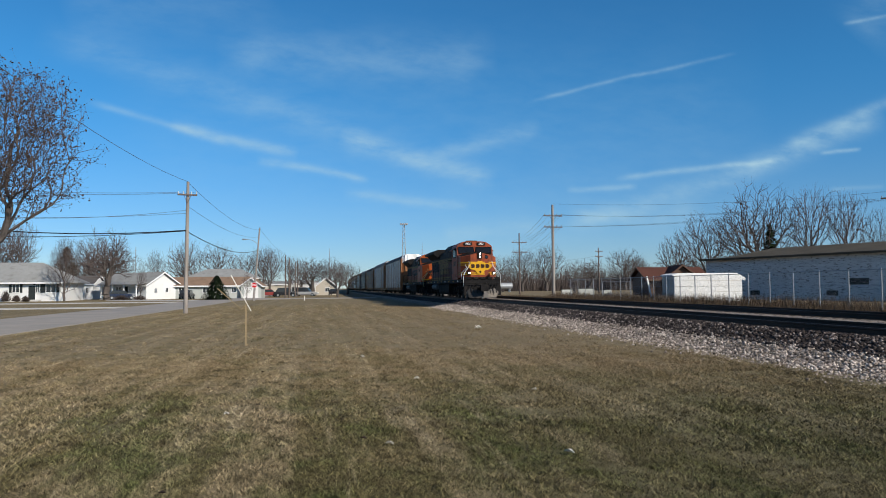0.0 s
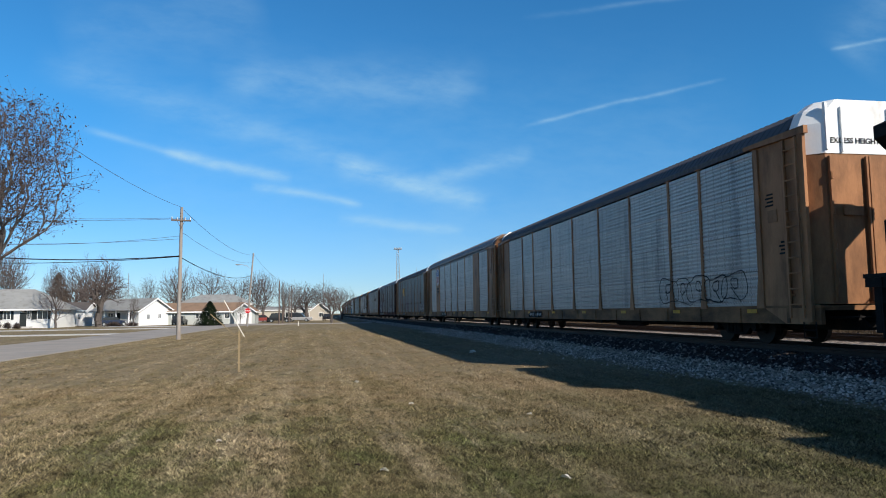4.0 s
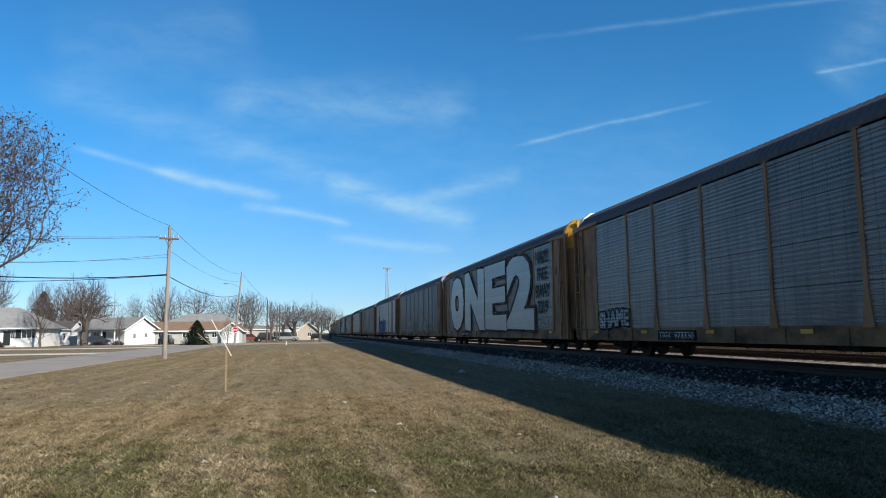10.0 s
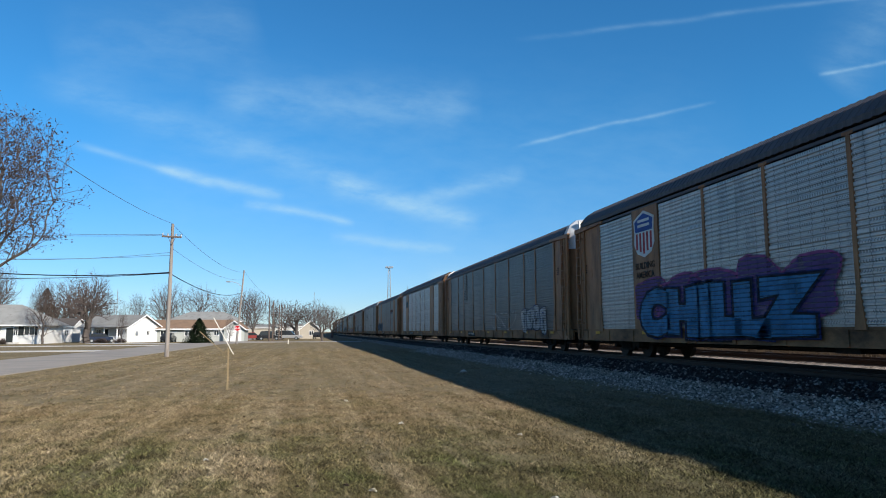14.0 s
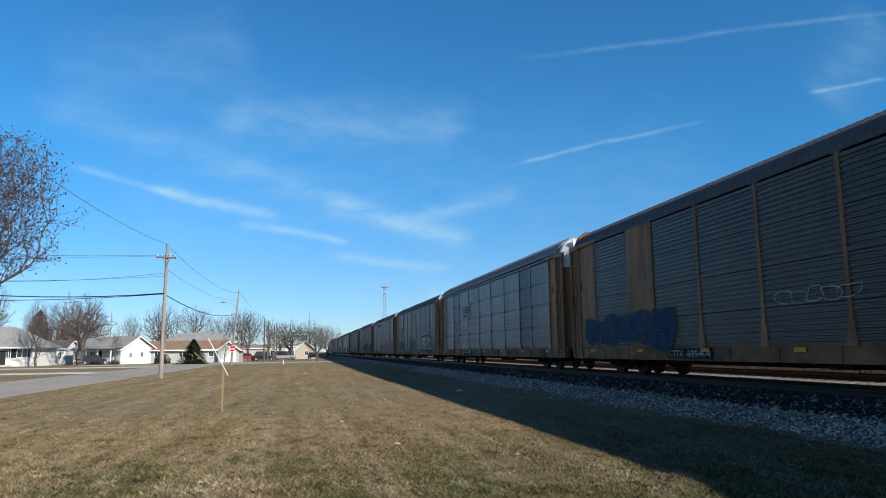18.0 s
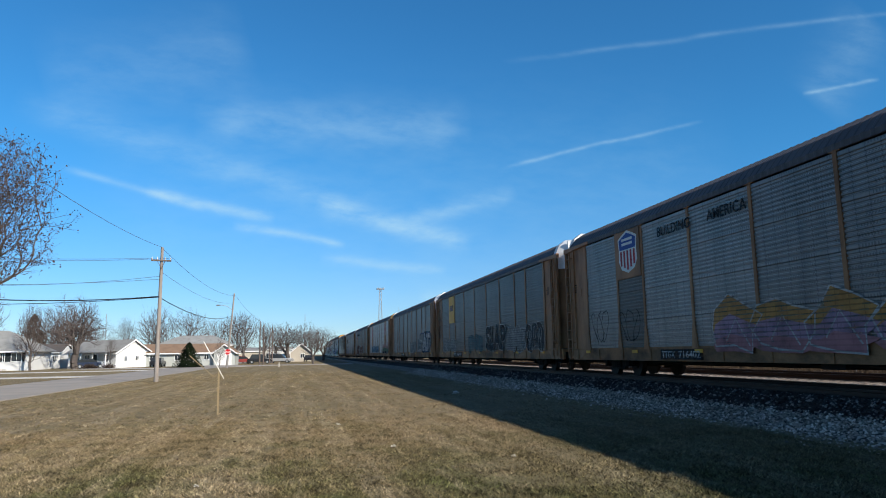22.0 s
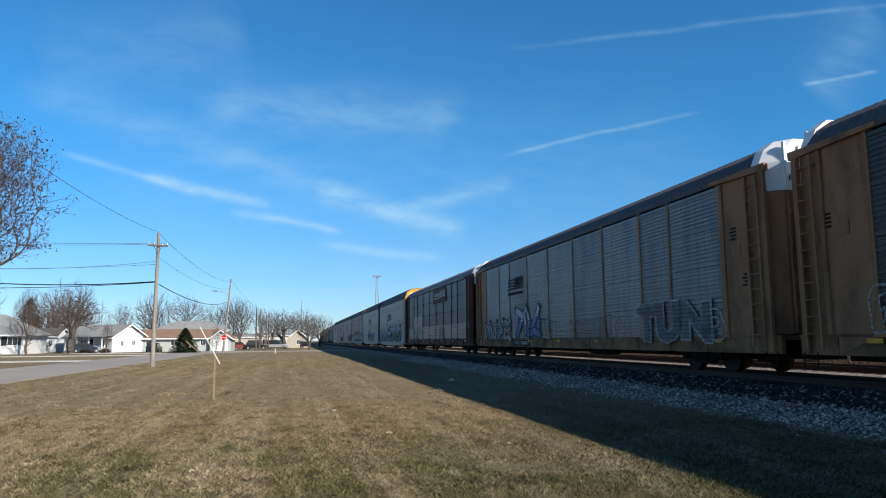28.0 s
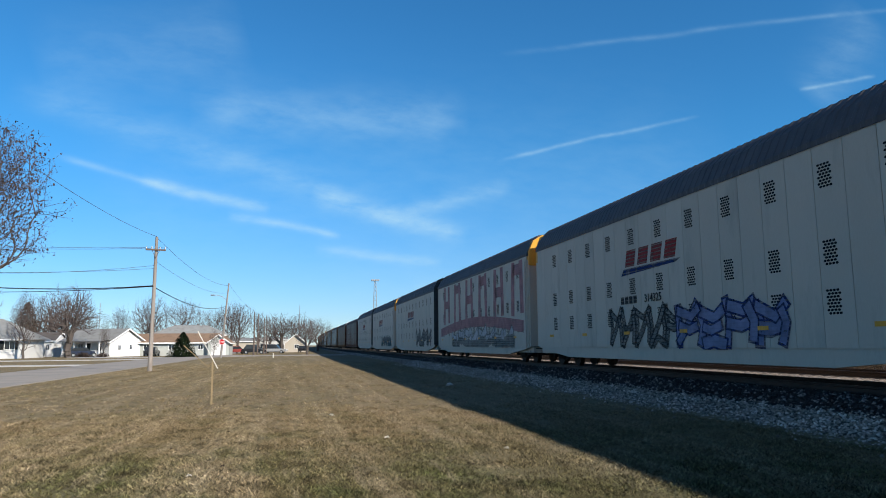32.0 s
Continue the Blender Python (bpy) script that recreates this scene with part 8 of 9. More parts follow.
TREES = [
    ("round", -70, 165, 17, 15, 0), ("tall", -58.5, 150, 16, 10, 1), ("round", -64, 158, 13, 12, 2.5), ("slim", -50.5, 150, 12, 8, 2), ("gnarled", -40.3, 140, 12, 11, 3), ("slim", -37.3, 111.5, 9.6, 6.5, 4),
    ("gnarled", -33.6, 119, 11.6, 10.4, 5), ("round", -38, 172, 10.6, 5.5, 1.3), ("wide", -30, 165, 12.8, 10.5, 2.2), ("round", -23.5, 166, 12.0, 9.5, 0.4), ("tall", -18.5, 172, 10.5, 8, 3), ("gnarled", -46, 160, 11, 10, 0.8),
    ("round", -11, 152, 10.6, 7, 5.2), ("tall", -7.5, 168, 9.5, 7, 1.1), ("gnarled", -2.2, 158, 9, 9.5, 2.6), ("round", 2.5, 125, 6.4, 5.6, 4.4), ("slim", -26.8, 112, 6.2, 2.4, 1.7), ("round", -14.5, 175, 11.5, 9, 4.0),
    ("tall", -44.5, 168, 9.5, 8, 0.9), ("wide", -54, 172, 13, 13, 4.1), ("slim", -12.2, 119, 4.5, 2.6, 0.2), ("tall", -5.5, 185, 9, 9, 1.9), ("wide", 1.5, 182, 9.5, 10, 2.9), ("round", 6.5, 190, 8.5, 9, 1.6),
    ("round", 53.6, 93, 11.6, 9.5, 5.0), ("wide", 61.2, 92, 15.4, 14.5, 0.7), ("tall", 70.8, 94, 16.2, 8.5, 2.0), ("tall", 75.3, 92, 15.4, 8, 4.0), ("slim", 80.3, 92, 12.5, 8, 1.0), ("gnarled", 48.5, 92, 8.5, 6, 3.1), ("tall", 85, 91, 11.5, 8, 2.4), ("round", 91, 92, 12, 11, 3.4),
    ("round", 62, 192, 13, 12, 1.2), ("round", 89, 200, 12.5, 13, 2.9), ("tall", 95, 205, 10.5, 9, 0.5), ("round", 53, 185, 11.5, 10, 3.7), ("gnarled", 74, 190, 9.5, 11, 4.7), ("tall", 45, 175, 9.5, 8, 5.6),
    ("tall", 105, 200, 9, 9, 0.3), ("round", 83, 180, 9, 9, 1.8), ("round", 44, 120, 6, 5, 2.2), ("gnarled", 113, 205, 11, 10, 3.3), ("round", 124, 205, 10, 12, 4.3),
]
for key, x, y, h, w, turn in TREES:
    copy_thing(TREE[key], Matrix.Translation((x, y, ground_height(x, y))) @ Matrix.Rotation(turn, 4, "Z") @ Matrix.Diagonal((w, w, h, 1)))
for key in TREE:
    for o in (*TREE[key].children, TREE[key]):
        bpy.data.objects.remove(o)


def leafy_tree():
    """The large tree by the street that still holds dry leaves."""
    rng = np.random.default_rng(5)
    high = 16.6
    blobs = ((0, 0, 0.66, 0.33, 0.32), (0.18, -0.04, 0.6, 0.22, 0.2), (0.1, 0.15, 0.82, 0.22, 0.16), (-0.2, 0, 0.55, 0.28, 0.25), (0.17, -0.05, 0.47, 0.2, 0.13))
    tree, tips = make_tree("street_tree", "tall half-bare street tree with dry brown leaves", (-21.0, 47.5, 0), 8, blobs, 3600, 0.24, 0.016, lean=0.02, twigs=3, twig_len=0.03, thin=0.00035, scale=high, group="", bend=0.36)
    pick = np.repeat(tips[rng.random(len(tips)) < 0.62], 2, 0)
    n = len(pick)
    c = pick + rng.normal(0, 0.07, (n, 3)) - (0, 0, 0.05)
    u = rng.normal(size=(n, 3)) + (0, 0, -0.8)
    u /= np.linalg.norm(u, axis=1)[:, None]
    w = np.cross(u, rng.normal(size=(n, 3)))
    w /= np.linalg.norm(w, axis=1)[:, None]
    s = rng.uniform(0.035, 0.075, n)[:, None]
    v = np.stack([c - u * s * 1.4, c + w * s * 0.8, c + u * s * 1.4, c - w * s * 0.8], 1).reshape(-1, 3)
    me = bpy.data.meshes.new("leaves")
    me.from_pydata(v.tolist(), [], np.arange(4 * n).reshape(-1, 4).tolist())
    me.materials.append(LEAF_DRY)
    ob = new("leaves", me)
    ob.parent = tree
    tagged(ob, "dry curled leaves", kind="stuff")


leafy_tree()


def conifer(name, label, x, y, h, w, needles, seed, n=900):
    rng = random.Random(seed)
    tree = thing(name, label, "tree", (x, y, ground_height(x, y)))
    bm = bmesh.new()
    tube(bm, (0, 0, -0.1), (0, 0, h * 0.9), 0.035 * h, 0.01, 8)
    part("trunk", bm, BARK, tree)
    vs, fs = [], []
    for i in range(n):
        t = rng.random() ** 1.4
        z = h * (0.05 + 0.93 * t)
        a = rng.uniform(0, 6.283)
        lobe = 0.82 + 0.18 * math.sin(a * 5 + z * 3 + seed)
        r = 0.5 * w * (1 - t) ** 0.75 * lobe * rng.uniform(0.55, 1.05) + 0.03
        c = Vector((r * math.cos(a), r * math.sin(a), z - 0.1 * r))
        out = Vector((math.cos(a), math.sin(a), rng.uniform(-0.5, 0.3))).normalized()
        side = Vector((-math.sin(a), math.cos(a), rng.uniform(-0.4, 0.4))).normalized()
        s = rng.uniform(0.05, 0.1) * h * 0.45 + 0.04
        k = len(vs)
        vs.extend([tuple(c - side * s * 0.5), tuple(c + out * s), tuple(c + side * s * 0.5), tuple(c - out * s * 0.4 + Vector((0, 0, s * 0.3)))])
        fs.append((k, k + 1, k + 2, k + 3))
    me = bpy.data.meshes.new("foliage")
    me.from_pydata(vs, [], fs)
    me.materials.append(needles)
    ob = new("foliage", me)
    ob.parent = tree


conifer("spruce", "small dense green spruce on a lawn", -15.7, 110.5, 3.7, 4.6, NEEDLES, 2, 6500)
conifer("cedar", "brown winter cedar behind the houses", -50.5, 152, 10.4, 9.5, NEEDLES_BROWN, 3, 2200)
conifer("cedar", "dark cedar behind the warehouse", 61.0, 89, 9.8, 4.6, NEEDLES, 4, 1200)
conifer("cedar", "low brown cedar beside a garage", -46, 142, 6.5, 7, NEEDLES_BROWN, 6, 900)


def shrub(name, label, x, y, h, w, material, seed, n=420):
    rng = random.Random(seed)
    sh = thing(name, label, "shrub", (x, y, ground_height(x, y)), "shrubs")
    bm = bmesh.new()
    for i in range(n):
        a, e, r = rng.uniform(0, 6.283), rng.uniform(0.1, 1.5), rng.uniform(0.5, 1.0)
        p = Vector((0.12 * w * math.cos(a) * rng.random(), 0.12 * w * math.sin(a) * rng.random(), 0))
        q = Vector((0.5 * w * r * math.cos(a) * math.cos(e), 0.5 * w * r * math.sin(a) * math.cos(e), h * r * math.sin(e) + 0.03))
        tube(bm, p.lerp(q, rng.uniform(0.2, 0.6)), q, 0.022, 0.008, 3, caps=False)
    part("branch_tangle", bm, material, sh)


for x, y, h, w, s in ((-43.8, 111.8, 1.0, 1.6, 1), (-42.6, 111.9, 0.9, 1.4, 2), (-31.5, 119.4, 0.85, 3.2, 3), (-28.8, 119.8, 0.75, 2.6, 4), (-41, 129, 0.7, 1.3, 5), (-45.4, 112.2, 1.7, 1.8, 6)):
    shrub("shrub", "bare brown shrub at the foot of a house", x, y, h, w, TWIG, s)


def thicket():
    """The brushy woods far across the line, and dry weeds along the fence."""
    rng = np.random.default_rng(8)
    def blades(name, n, place, high, wide, material, label, category):
        x, y = place(n)
        z = np.array([ground_height(a, b) for a, b in zip(x, y)])
        a, h = rng.uniform(0, 6.283, n), high[0] + (high[1] - high[0]) * rng.random(n) ** 1.6
        dx, dy = np.cos(a) * wide, np.sin(a) * wide
        lx, ly = rng.normal(0, 0.22, n) * h, rng.normal(0, 0.22, n) * h
        v = np.stack([np.stack([x - dx, y - dy, z - 0.03], 1), np.stack([x + dx, y + dy, z - 0.03], 1), np.stack([x + lx, y + ly, z + h], 1)], 1).reshape(-1, 3)
        me = bpy.data.meshes.new(name)
        me.from_pydata(v.tolist(), [], np.arange(3 * n).reshape(-1, 3).tolist())
        me.materials.append(material)
        tagged(new(name, me), label, category, "", "stuff")
    blades("weeds", 26000, lambda n: (rng.normal(25.3, 0.9, n), rng.uniform(10, 75, n)), (0.15, 0.85), 0.012, DRY_WEED, "tall dry brown weeds along the fence", "weeds")
    blades("weeds", 9000, lambda n: (rng.uniform(21.5, 25, n), rng.uniform(14, 90, n)), (0.08, 0.45), 0.014, DRY_WEED, "short dry weeds beside the ballast", "weeds")
    blades("brushwood", 26000, lambda n: (rng.uniform(38, 190, n), rng.uniform(205, 240, n)), (2.0, 8.5), 0.07, TWIG, "far grey-brown brushy woods", "woods")
    blades("brushwood", 9000, lambda n: (rng.uniform(-120, -4, n), rng.uniform(215, 240, n)), (1.0, 5.5), 0.07, TWIG, "far grey-brown brushy woods", "woods")


DRY_WEED = mat("dry_weed", (0.085, 0.06, 0.04), 0.9, 0, 0.35, 0.8, 6, 0.0)
thicket()


# ---- poles, wires, signs ----
def wire(name, p, q, sag, r, material, label="thin grey sagging overhead wire"):
    wi = thing(name, label, "wire", p, "overhead wires")
    bm = bmesh.new()
    d = Vector(q) - Vector(p)
    pipe(bm, [d * (i / 14) - Vector((0, 0, sag * 4 * (i / 14) * (1 - i / 14))) for i in range(15)], r, 5)
    part("strand", bm, material, wi)


def pole(x, y, h, r=0.14, arms=(), arm_w=2.0, arm_turn=0.0, lean=(0, 0), wood=None, label="weathered wooden utility pole with crossarms"):
    z = ground_height(x, y)
    po = thing("utility_pole", label, "utility pole", (x, y, z), "utility poles")
    bm = bmesh.new()
    pts = [Vector((lean[0] * k, lean[1] * k, h * k)) for k in (-0.02, 0.33, 0.66, 1.0)]
    for i in range(3):
        tube(bm, pts[i], pts[i + 1], r * (1 - 0.13 * i), r * (1 - 0.13 * (i + 1)), 12)
    part("shaft", bm, wood or POLE_WOOD, po)
    c, s = math.cos(arm_turn), math.sin(arm_turn)
    for a in arms:
        k = a / h
        cx, cy = lean[0] * k, lean[1] * k
        bm = bmesh.new()
        p, q = Vector((cx - c * arm_w / 2, cy - s * arm_w / 2 - 0.14, a)), Vector((cx + c * arm_w / 2, cy + s * arm_w / 2 - 0.14, a))
        tube(bm, p, q, 0.075, n=4)
        for f in (0.3, 0.7):
            e = p.lerp(q, f)
            tube(bm, e, (cx, cy - 0.12, a - 0.55), 0.02, n=4)
        arm = part("crossarm", bm, POLE_DARK, po)
        for f in (0.04, 0.3, 0.7, 0.96):
            bm = bmesh.new()
            e = p.lerp(q, f)
            tube(bm, e, e + Vector((0, 0, 0.22)), 0.05, 0.035, 8)
            part("insulator", bm, GALV, arm)
    return po


def make_line_furniture():
    pole(-9.05, 49.7, 8.85, 0.15, (7.95,), 1.25, 0.25, (0.06, 0))
    for dx, z, far, sag in ((-0.55, 8.1, 9.4, 0.5), (0.5, 8.1, 9.7, 0.7), (0.0, 6.9, 8.2, 1.1), (0.0, 6.7, 7.4, 0.6)):
        wire("overhead_wire", (-9.05 + dx, 49.6, z), (-36, 52 + dx, far), sag, 0.012, WIRE_THIN)
    wire("overhead_wire", (-9.0, 49.6, 8.85), (-9.6, 6.0, 9.1), 0.9, 0.012, WIRE_THIN)
    wire("overhead_cable", (-9.05, 49.5, 5.55), (-34, 47, 7.6), 1.1, 0.035, WIRE, "thick black sagging telephone cable")
    wire("overhead_cable", (-9.05, 49.5, 5.5), (-36, 56, 6.3), 0.6, 0.022, WIRE, "black sagging telephone cable")
    pole(-9.35, 100, 10.0, 0.15, (), lean=(0.75, 0), label="leaning wooden pole with a street lamp arm")
    wire("overhead_wire", (-9.0, 49.8, 8.8), (-8.65, 100, 9.7), 0.8, 0.014, WIRE_THIN)
    wire("overhead_wire", (-9.0, 49.8, 7.2), (-8.7, 100, 8.7), 0.7, 0.012, WIRE_THIN)
    wire("overhead_cable", (-9.05, 49.8, 5.5), (-8.9, 100, 6.9), 0.8, 0.03, WIRE, "black sagging telephone cable")
    wire("overhead_wire", (-8.6, 100, 9.9), (-6.2, 122, 7.2), 0.4, 0.014, WIRE_THIN)
    lamp_arm = thing("street_lamp", "grey cobra-head street lamp on a curved arm", "street lamp", (-8.82, 99.8, 7.7))
    bm = bmesh.new()
    pipe(bm, [(0, 0, 0), (-0.6, -0.05, 0.5), (-1.2, -0.1, 0.66), (-1.6, -0.12, 0.68)], 0.035)
    part("arm", bm, GALV, lamp_arm)
    bm = bmesh.new()
    bevel_box(bm, -2.1, -1.5, -0.25, 0.0, 0.58, 0.74, 0.05)
    part("lamp_head", bm, GALV, lamp_arm)
    for x, y, h in ((-6.22, 122, 7.2), (-5.9, 128, 7.0), (-5.1, 135, 6.6), (-4.9, 142, 6.6)):
        pole(x, y, h, 0.13, (), wood=POLE_DARK, label="dark wooden pole beside the street")
    pole(25.15, 75.4, 10.35, 0.2, (9.1, 7.85), 2.2, 0.1, wood=POLE_WOOD, label="tall weathered railway pole with two crossarms")
    pole(33.3, 118, 10.5, 0.16, (8.9, 7.2), 2.8, 0.1, wood=POLE_DARK, label="railway pole with two crossarms")
    pole(52.5, 130, 8.7, 0.15, (8.0, 7.0), 1.8, 0.3, wood=POLE_DARK, label="far utility pole with crossarms")
    pole(48.6, 53.5, 9.6, 0.13, (8.7,), 2.2, -0.7, wood=POLE_DARK, label="utility pole behind the warehouse")
    for z in (9.6, 8.3):
        for dx in (-1.0, -0.4, 0.4, 1.0):
            wire("overhead_wire", (25.15 + dx, 75.3, z), (33.3 + dx, 118, z + (-0.1 if z > 9 else -0.6)), 0.5, 0.013, WIRE_THIN)
            wire("overhead_wire", (25.15 + dx, 75.3, z), (47.5 + dx, 53.6, 8.95), 0.7, 0.006, WIRE_THIN)
    wire("overhead_wire", (25.2, 75.3, 10.8), (48, 53.6, 9.6), 0.5, 0.01, WIRE_THIN)
    wire("overhead_wire", (33.3, 118, 6.3), (52.5, 130, 7.6), 0.6, 0.016, WIRE_THIN)
    # stop sign
    st = thing("stop_sign", "red octagonal stop sign on a grey post", "traffic sign", (-8.95, 96.6, 0))
    bm = bmesh.new()
    tube(bm, (0, 0, -0.1), (0, 0, 2.5), 0.03, n=6)
    part("post", bm, GALV, st)
    bm = bmesh.new()
    prism(bm, [(0.4 * math.cos(math.pi / 8 + i * math.pi / 4), 2.1 + 0.4 * math.sin(math.pi / 8 + i * math.pi / 4)) for i in range(8)], "y", -0.06, -0.045)
    part("rim", bm, TRIM, st)
    bm = bmesh.new()
    prism(bm, [(0.365 * math.cos(math.pi / 8 + i * math.pi / 4), 2.1 + 0.365 * math.sin(math.pi / 8 + i * math.pi / 4)) for i in range(8)], "y", -0.066, -0.05)
    face = part("face", bm, RED_SIGN, st)
    lettering(face, "STOP", 0, 2.0, 0.27, TRIM, -0.07, 0.006, front=True)
    # broken marker stake on the lawn
    mk = thing("marker_stake", "wooden survey stake with a snapped pale lath nailed across", "stake", (-2.15, 20.8, 0))
    bm = bmesh.new()
    prism(bm, [(-0.022, -0.022), (0.022, -0.022), (0.022, 0.022), (-0.022, 0.022)], "z", -0.1, 1.2)
    part("stake", bm, LATH, mk)
    bm = bmesh.new()
    tube(bm, (0.14, -0.035, 0.98), (-0.42, -0.035, 2.0), 0.015, n=4)
    part("white_lath", bm, LATH_WHITE, mk)
    bm = bmesh.new()
    tube(bm, (-0.12, -0.02, 1.02), (-0.8, 0.1, 1.62), 0.014, n=4)
    tube(bm, (-0.13, -0.02, 1.02), (0.02, 0.0, 1.16), 0.012, n=4)
    part("hanging_lath", bm, LATH, mk)
    sp = thing("marker_stake", "small white stake in the grass", "stake", (-2.45, 97, 0))
    bm = bmesh.new()
    tube(bm, (0, 0, -0.1), (0, 0, 0.6), 0.06, 0.05, 6)
    part("stake", bm, LATH_WHITE, sp)
    # floodlight tower, masts
    tw = thing("floodlight_tower", "tall grey steel lattice floodlight tower", "tower", (33.9, 300, 0))
    bm = bmesh.new()
    for i in range(16):
        z0, z1 = i * 1.78, (i + 1) * 1.78
        w0, w1 = 1.15 - 0.05 * i, 1.15 - 0.05 * (i + 1)
        for sx, sy in ((-1, -1), (1, -1), (1, 1), (-1, 1)):
            tube(bm, (sx * w0, sy * w0, z0), (sx * w1, sy * w1, z1), 0.09, n=4)
            tube(bm, (sx * w0, sy * w0, z0), (-sx * w1 if sy < 0 else sx * w1, sy * w1 if sy < 0 else -sy * w1, z1), 0.05, n=3)
    part("lattice", bm, GALV, tw)
    bm = bmesh.new()
    box(bm, -1.6, 1.6, -1.0, 1.0, 28.4, 28.6)
    for x in (-1.4, -0.7, 0, 0.7, 1.4):
        bevel_box(bm, x - 0.25, x + 0.25, -1.1, -0.6, 28.6, 29.1, 0.05)
    part("lamp_platform", bm, GALV, tw)
    for x, y, h in ((2.3, 260, 16), (41.8, 300, 20.8), (-49.3, 200, 13), (-47.4, 190, 9.4)):
        ms = thing("antenna_mast", "thin grey antenna mast", "mast", (x, y, 0), "masts")
        bm = bmesh.new()
        tube(bm, (0, 0, 0), (0, 0, h), 0.16, 0.06, 6)
        for k in (0.78, 0.86, 0.93):
            tube(bm, (-0.9 * (1.2 - k), 0, h * k), (0.9 * (1.2 - k), 0, h * k), 0.07, n=4)
        part("shaft", bm, GALV, ms)


make_line_furniture()


def parked_car(x, y, turn, material, label, tall=1.45, long=4.6):
    car = thing("parked_car", label, "car", (x, y, ground_height(x, y)), "parked cars", turn=turn)
    h = long / 2
    bm = bmesh.new()
    prism(bm, [(-h, 0.35), (h, 0.35), (h, 0.75), (h - 0.1, 0.85), (h * 0.45, 0.95), (-h + 0.1, 0.95), (-h, 0.8)], "y", -0.88, 0.88)
    bmesh.ops.bevel(bm, geom=bm.edges[:], offset=0.05, segments=2, affect="EDGES", clamp_overlap=True)
    body = part("body", bm, material, car)
    bm = bmesh.new()
    prism(bm, [(-h * 0.85, 0.95), (h * 0.45, 0.95), (h * 0.18, tall), (-h * 0.62, tall)], "y", -0.78, 0.78)
    part("cabin", bm, PANE, car, "dark glazed cabin")
    bm = bmesh.new()
    prism(bm, [(-h * 0.64, tall - 0.02), (h * 0.2, tall - 0.02), (h * 0.14, tall + 0.05), (-h * 0.58, tall + 0.05)], "y", -0.76, 0.76)
    part("roof", bm, material, car)
    for sx in (-h * 0.62, h * 0.62):
        for sy in (-0.86, 0.86):
            bm = bmesh.new()
            tube(bm, (sx, sy - 0.1, 0.33), (sx, sy + 0.1, 0.33), 0.33, n=14)
            wheel = part("wheel", bm, SHUTTER, car)
            bm = bmesh.new()
            tube(bm, (sx, sy - 0.11, 0.33), (sx, sy + 0.11, 0.33), 0.19, n=10)
            part("rim", bm, GALV, wheel)
    for sy in (-0.6, 0.6):
        bm = bmesh.new()
        bevel_box(bm, h - 0.06, h + 0.02, sy - 0.18, sy + 0.18, 0.62, 0.78, 0.02)
        part("headlight", bm, TRIM, car)
    return car


CAR_BLUE = mat("dark_blue_car_paint", (0.02, 0.03, 0.06), 0.3, 0.2, 0.1, 2, 30, 0.0)
CAR_DARK = mat("dark_car_paint", (0.02, 0.02, 0.022), 0.3, 0.2, 0.1, 2, 30, 0.0)
CAR_WHITE = mat("white_car_paint", (0.32, 0.32, 0.32), 0.3, 0, 0.05, 2, 30, 0.0)
CAR_RED = mat("dull_red_car_paint", (0.2, 0.025, 0.02), 0.35, 0.1, 0.1, 2, 30, 0.0)
parked_car(-32.0, 121.6, 15, CAR_BLUE, "dark blue sedan parked before a porch")
parked_car(-7.2, 142, 0, CAR_DARK, "dark sport utility car parked on a far lot", 1.75)
parked_car(-10.8, 147, 20, CAR_RED, "dull red sedan parked on a far lot")
parked_car(-3.6, 150, -10, CAR_WHITE, "pale grey pickup parked on a far lot", 1.8, 5.2)
parked_car(2.5, 166, 80, CAR_DARK, "dark car parked beside a tan house")
parked_car(-22.5, 124.6, 90, CAR_DARK, "dark car parked at a house side")


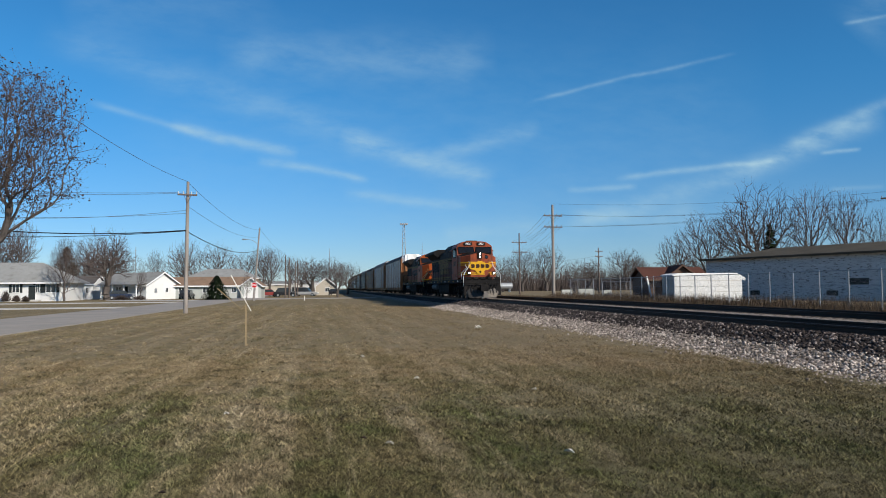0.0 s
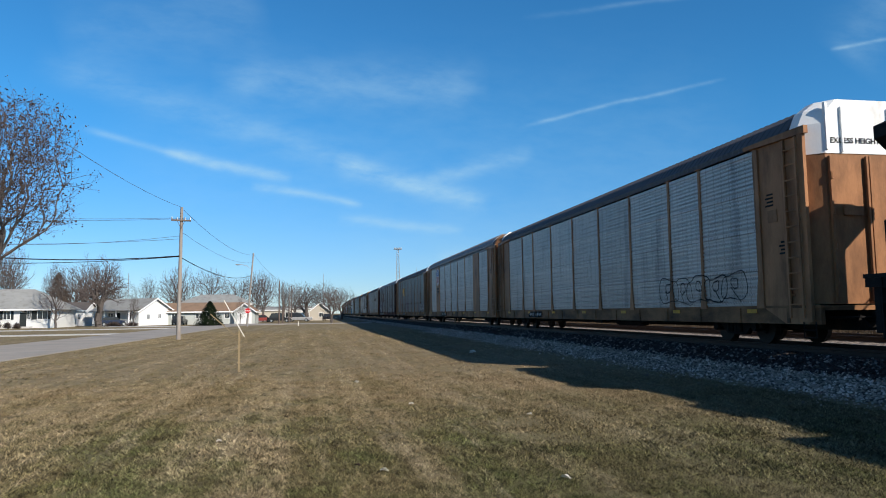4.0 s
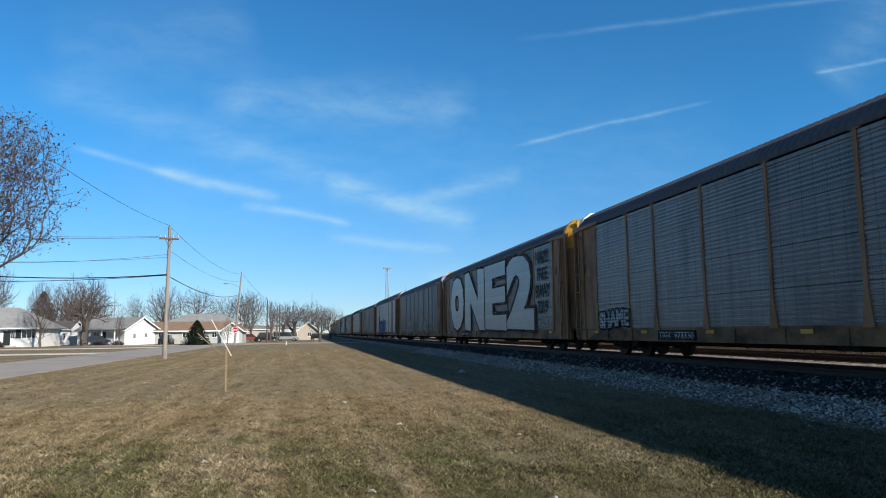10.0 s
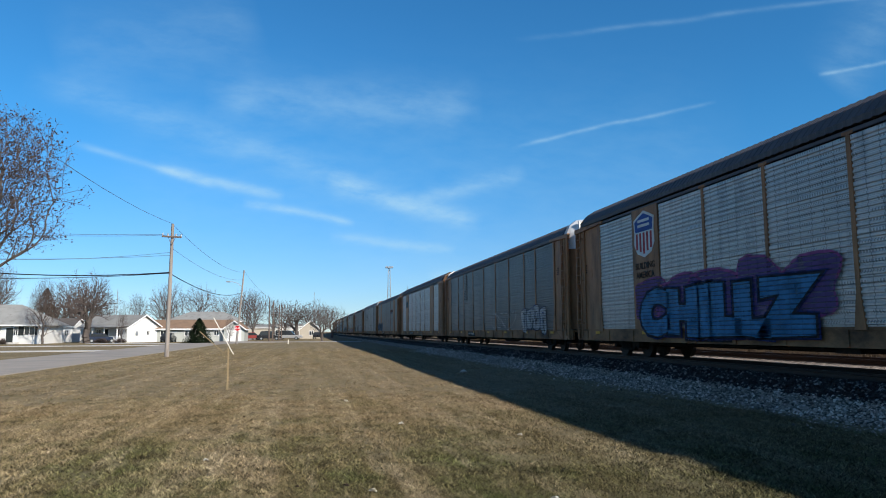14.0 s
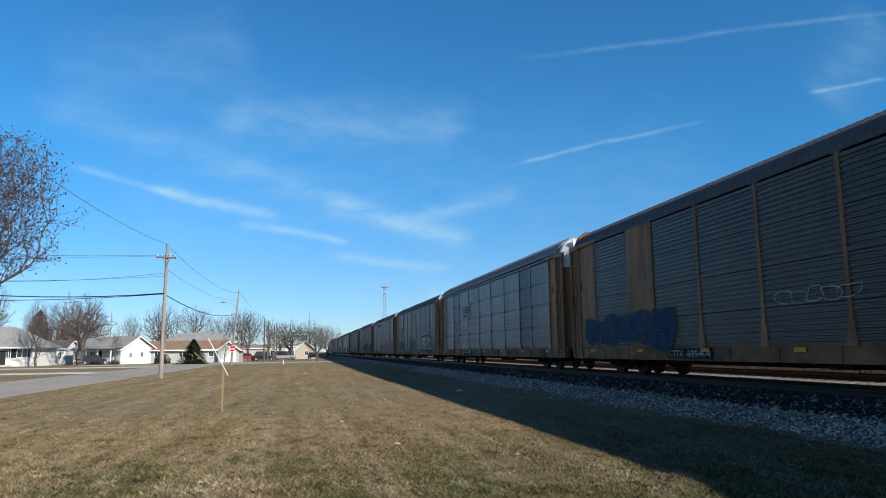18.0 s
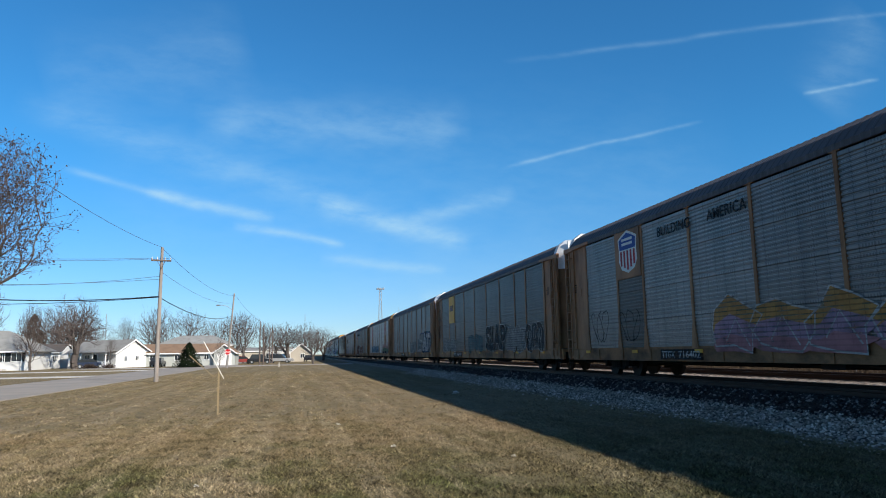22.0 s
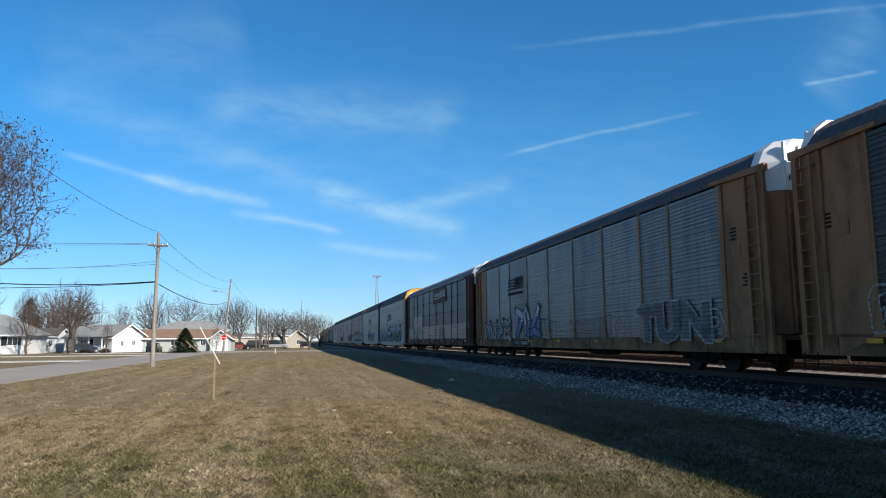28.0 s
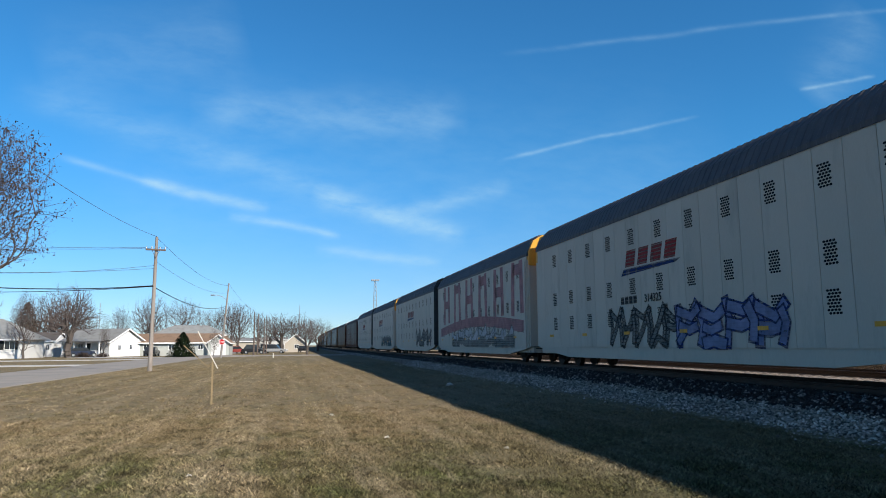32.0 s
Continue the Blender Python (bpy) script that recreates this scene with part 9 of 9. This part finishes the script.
def yard_things():
    """Driveways, litter on the lawn, low walls and a tank across the line."""
    for k, pts in enumerate(([(-60, 63), (-17.6, 66), (-17.6, 70), (-60, 68)], [(-60, 88), (-17.6, 92), (-17.6, 96), (-60, 93)], [(-32, 113), (-17.6, 104), (-17.6, 108), (-31, 117)])):
        flat_strip("driveway" if k else "pavement", pts, 0.025, CONCRETE_PATH, "pale concrete driveway across the lawn", "driveway")
    rng = random.Random(77)
    for x, y, w in ((5.9, 26.9, 0.16), (2.32, 6.56, 0.055), (0.67, 7.26, 0.05), (-1.2, 9.4, 0.04), (1.6, 12.3, 0.06), (-3.4, 8.2, 0.04), (0.9, 16.5, 0.07), (3.2, 10.6, 0.05)):
        li = thing("paper_scrap", "small crumpled white paper scrap in the grass", "litter", (x, y, 0.025), "litter on the lawn", turn=rng.uniform(0, 360))
        bm = bmesh.new()
        for i in range(3):
            a = rng.uniform(0, 3)
            c, sn = math.cos(a) * w, math.sin(a) * w
            bm.faces.new([bm.verts.new(v) for v in ((-c, -sn, 0), (sn * 0.6, -c * 0.6, w * 0.5), (c, sn, w * 0.2), (-sn * 0.7, c * 0.7, w * 0.7))])
        part("scrap", bm, LATH_WHITE, li)
    rng = random.Random(78)
    for i in range(46):
        r, a = rng.uniform(4.5, 22), radians(rng.uniform(-24, 40))
        w = rng.uniform(0.02, 0.045)
        lf = thing("fallen_leaf", "curled dry brown leaf on the grass", "leaf", (r * math.sin(a), r * math.cos(a), 0.03), "fallen leaves", turn=rng.uniform(0, 360))
        bm = bmesh.new()
        v = [bm.verts.new(q) for q in ((-w, 0, 0), (0, -w * 0.6, w * 0.5), (w, 0, w * 0.15), (0, w * 0.6, w * 0.6))]
        bm.faces.new((v[0], v[1], v[2]))
        bm.faces.new((v[0], v[2], v[3]))
        part("blade", bm, LEAF_DRY, lf)
    for x, y, w, h in ((35.0, 99, 1.6, 0.8), (37.6, 98, 2.4, 0.9), (40.4, 97, 1.2, 0.7)):
        bl = thing("low_wall", "low grey concrete wall piece across the line", "wall", (x, y, 0.36), "low walls")
        bm = bmesh.new()
        bevel_box(bm, -w / 2, w / 2, -0.15, 0.15, -0.1, h, 0.03)
        part("block", bm, SIDING_GREY, bl)
    tk = thing("fuel_tank", "grey horizontal fuel tank on a steel cradle", "tank", (43.6, 168, 0.36))
    bm = bmesh.new()
    tube(bm, (-1.8, 0, 1.5), (1.8, 0, 1.5), 0.8, n=16)
    part("drum", bm, GALV, tk)
    for x in (-1.2, 1.2):
        bm = bmesh.new()
        box(bm, x - 0.1, x + 0.1, -0.6, 0.6, -0.1, 0.9)
        part("cradle", bm, GALV, tk)


yard_things()


def motions():
    """The train rolls past at a steady speed; every car follows the line."""
    for car, place, length in TRAIN:
        rows = []
        for k in range(17):
            t = 2.0 * k
            s = place - SPEED * (t - 16.0)
            xa, ya, _ = line_at(s + 0.15 * length)
            xb, yb, _ = line_at(s + 0.85 * length)
            turn = math.atan2(-(xb - xa), yb - ya)
            ux, uy = -math.sin(turn), math.cos(turn)
            rows.append((t, pose(xa - 0.15 * length * ux, ya - 0.15 * length * uy, RAIL, 0, 0, math.degrees(turn))))
        walk(car, rows)


motions()
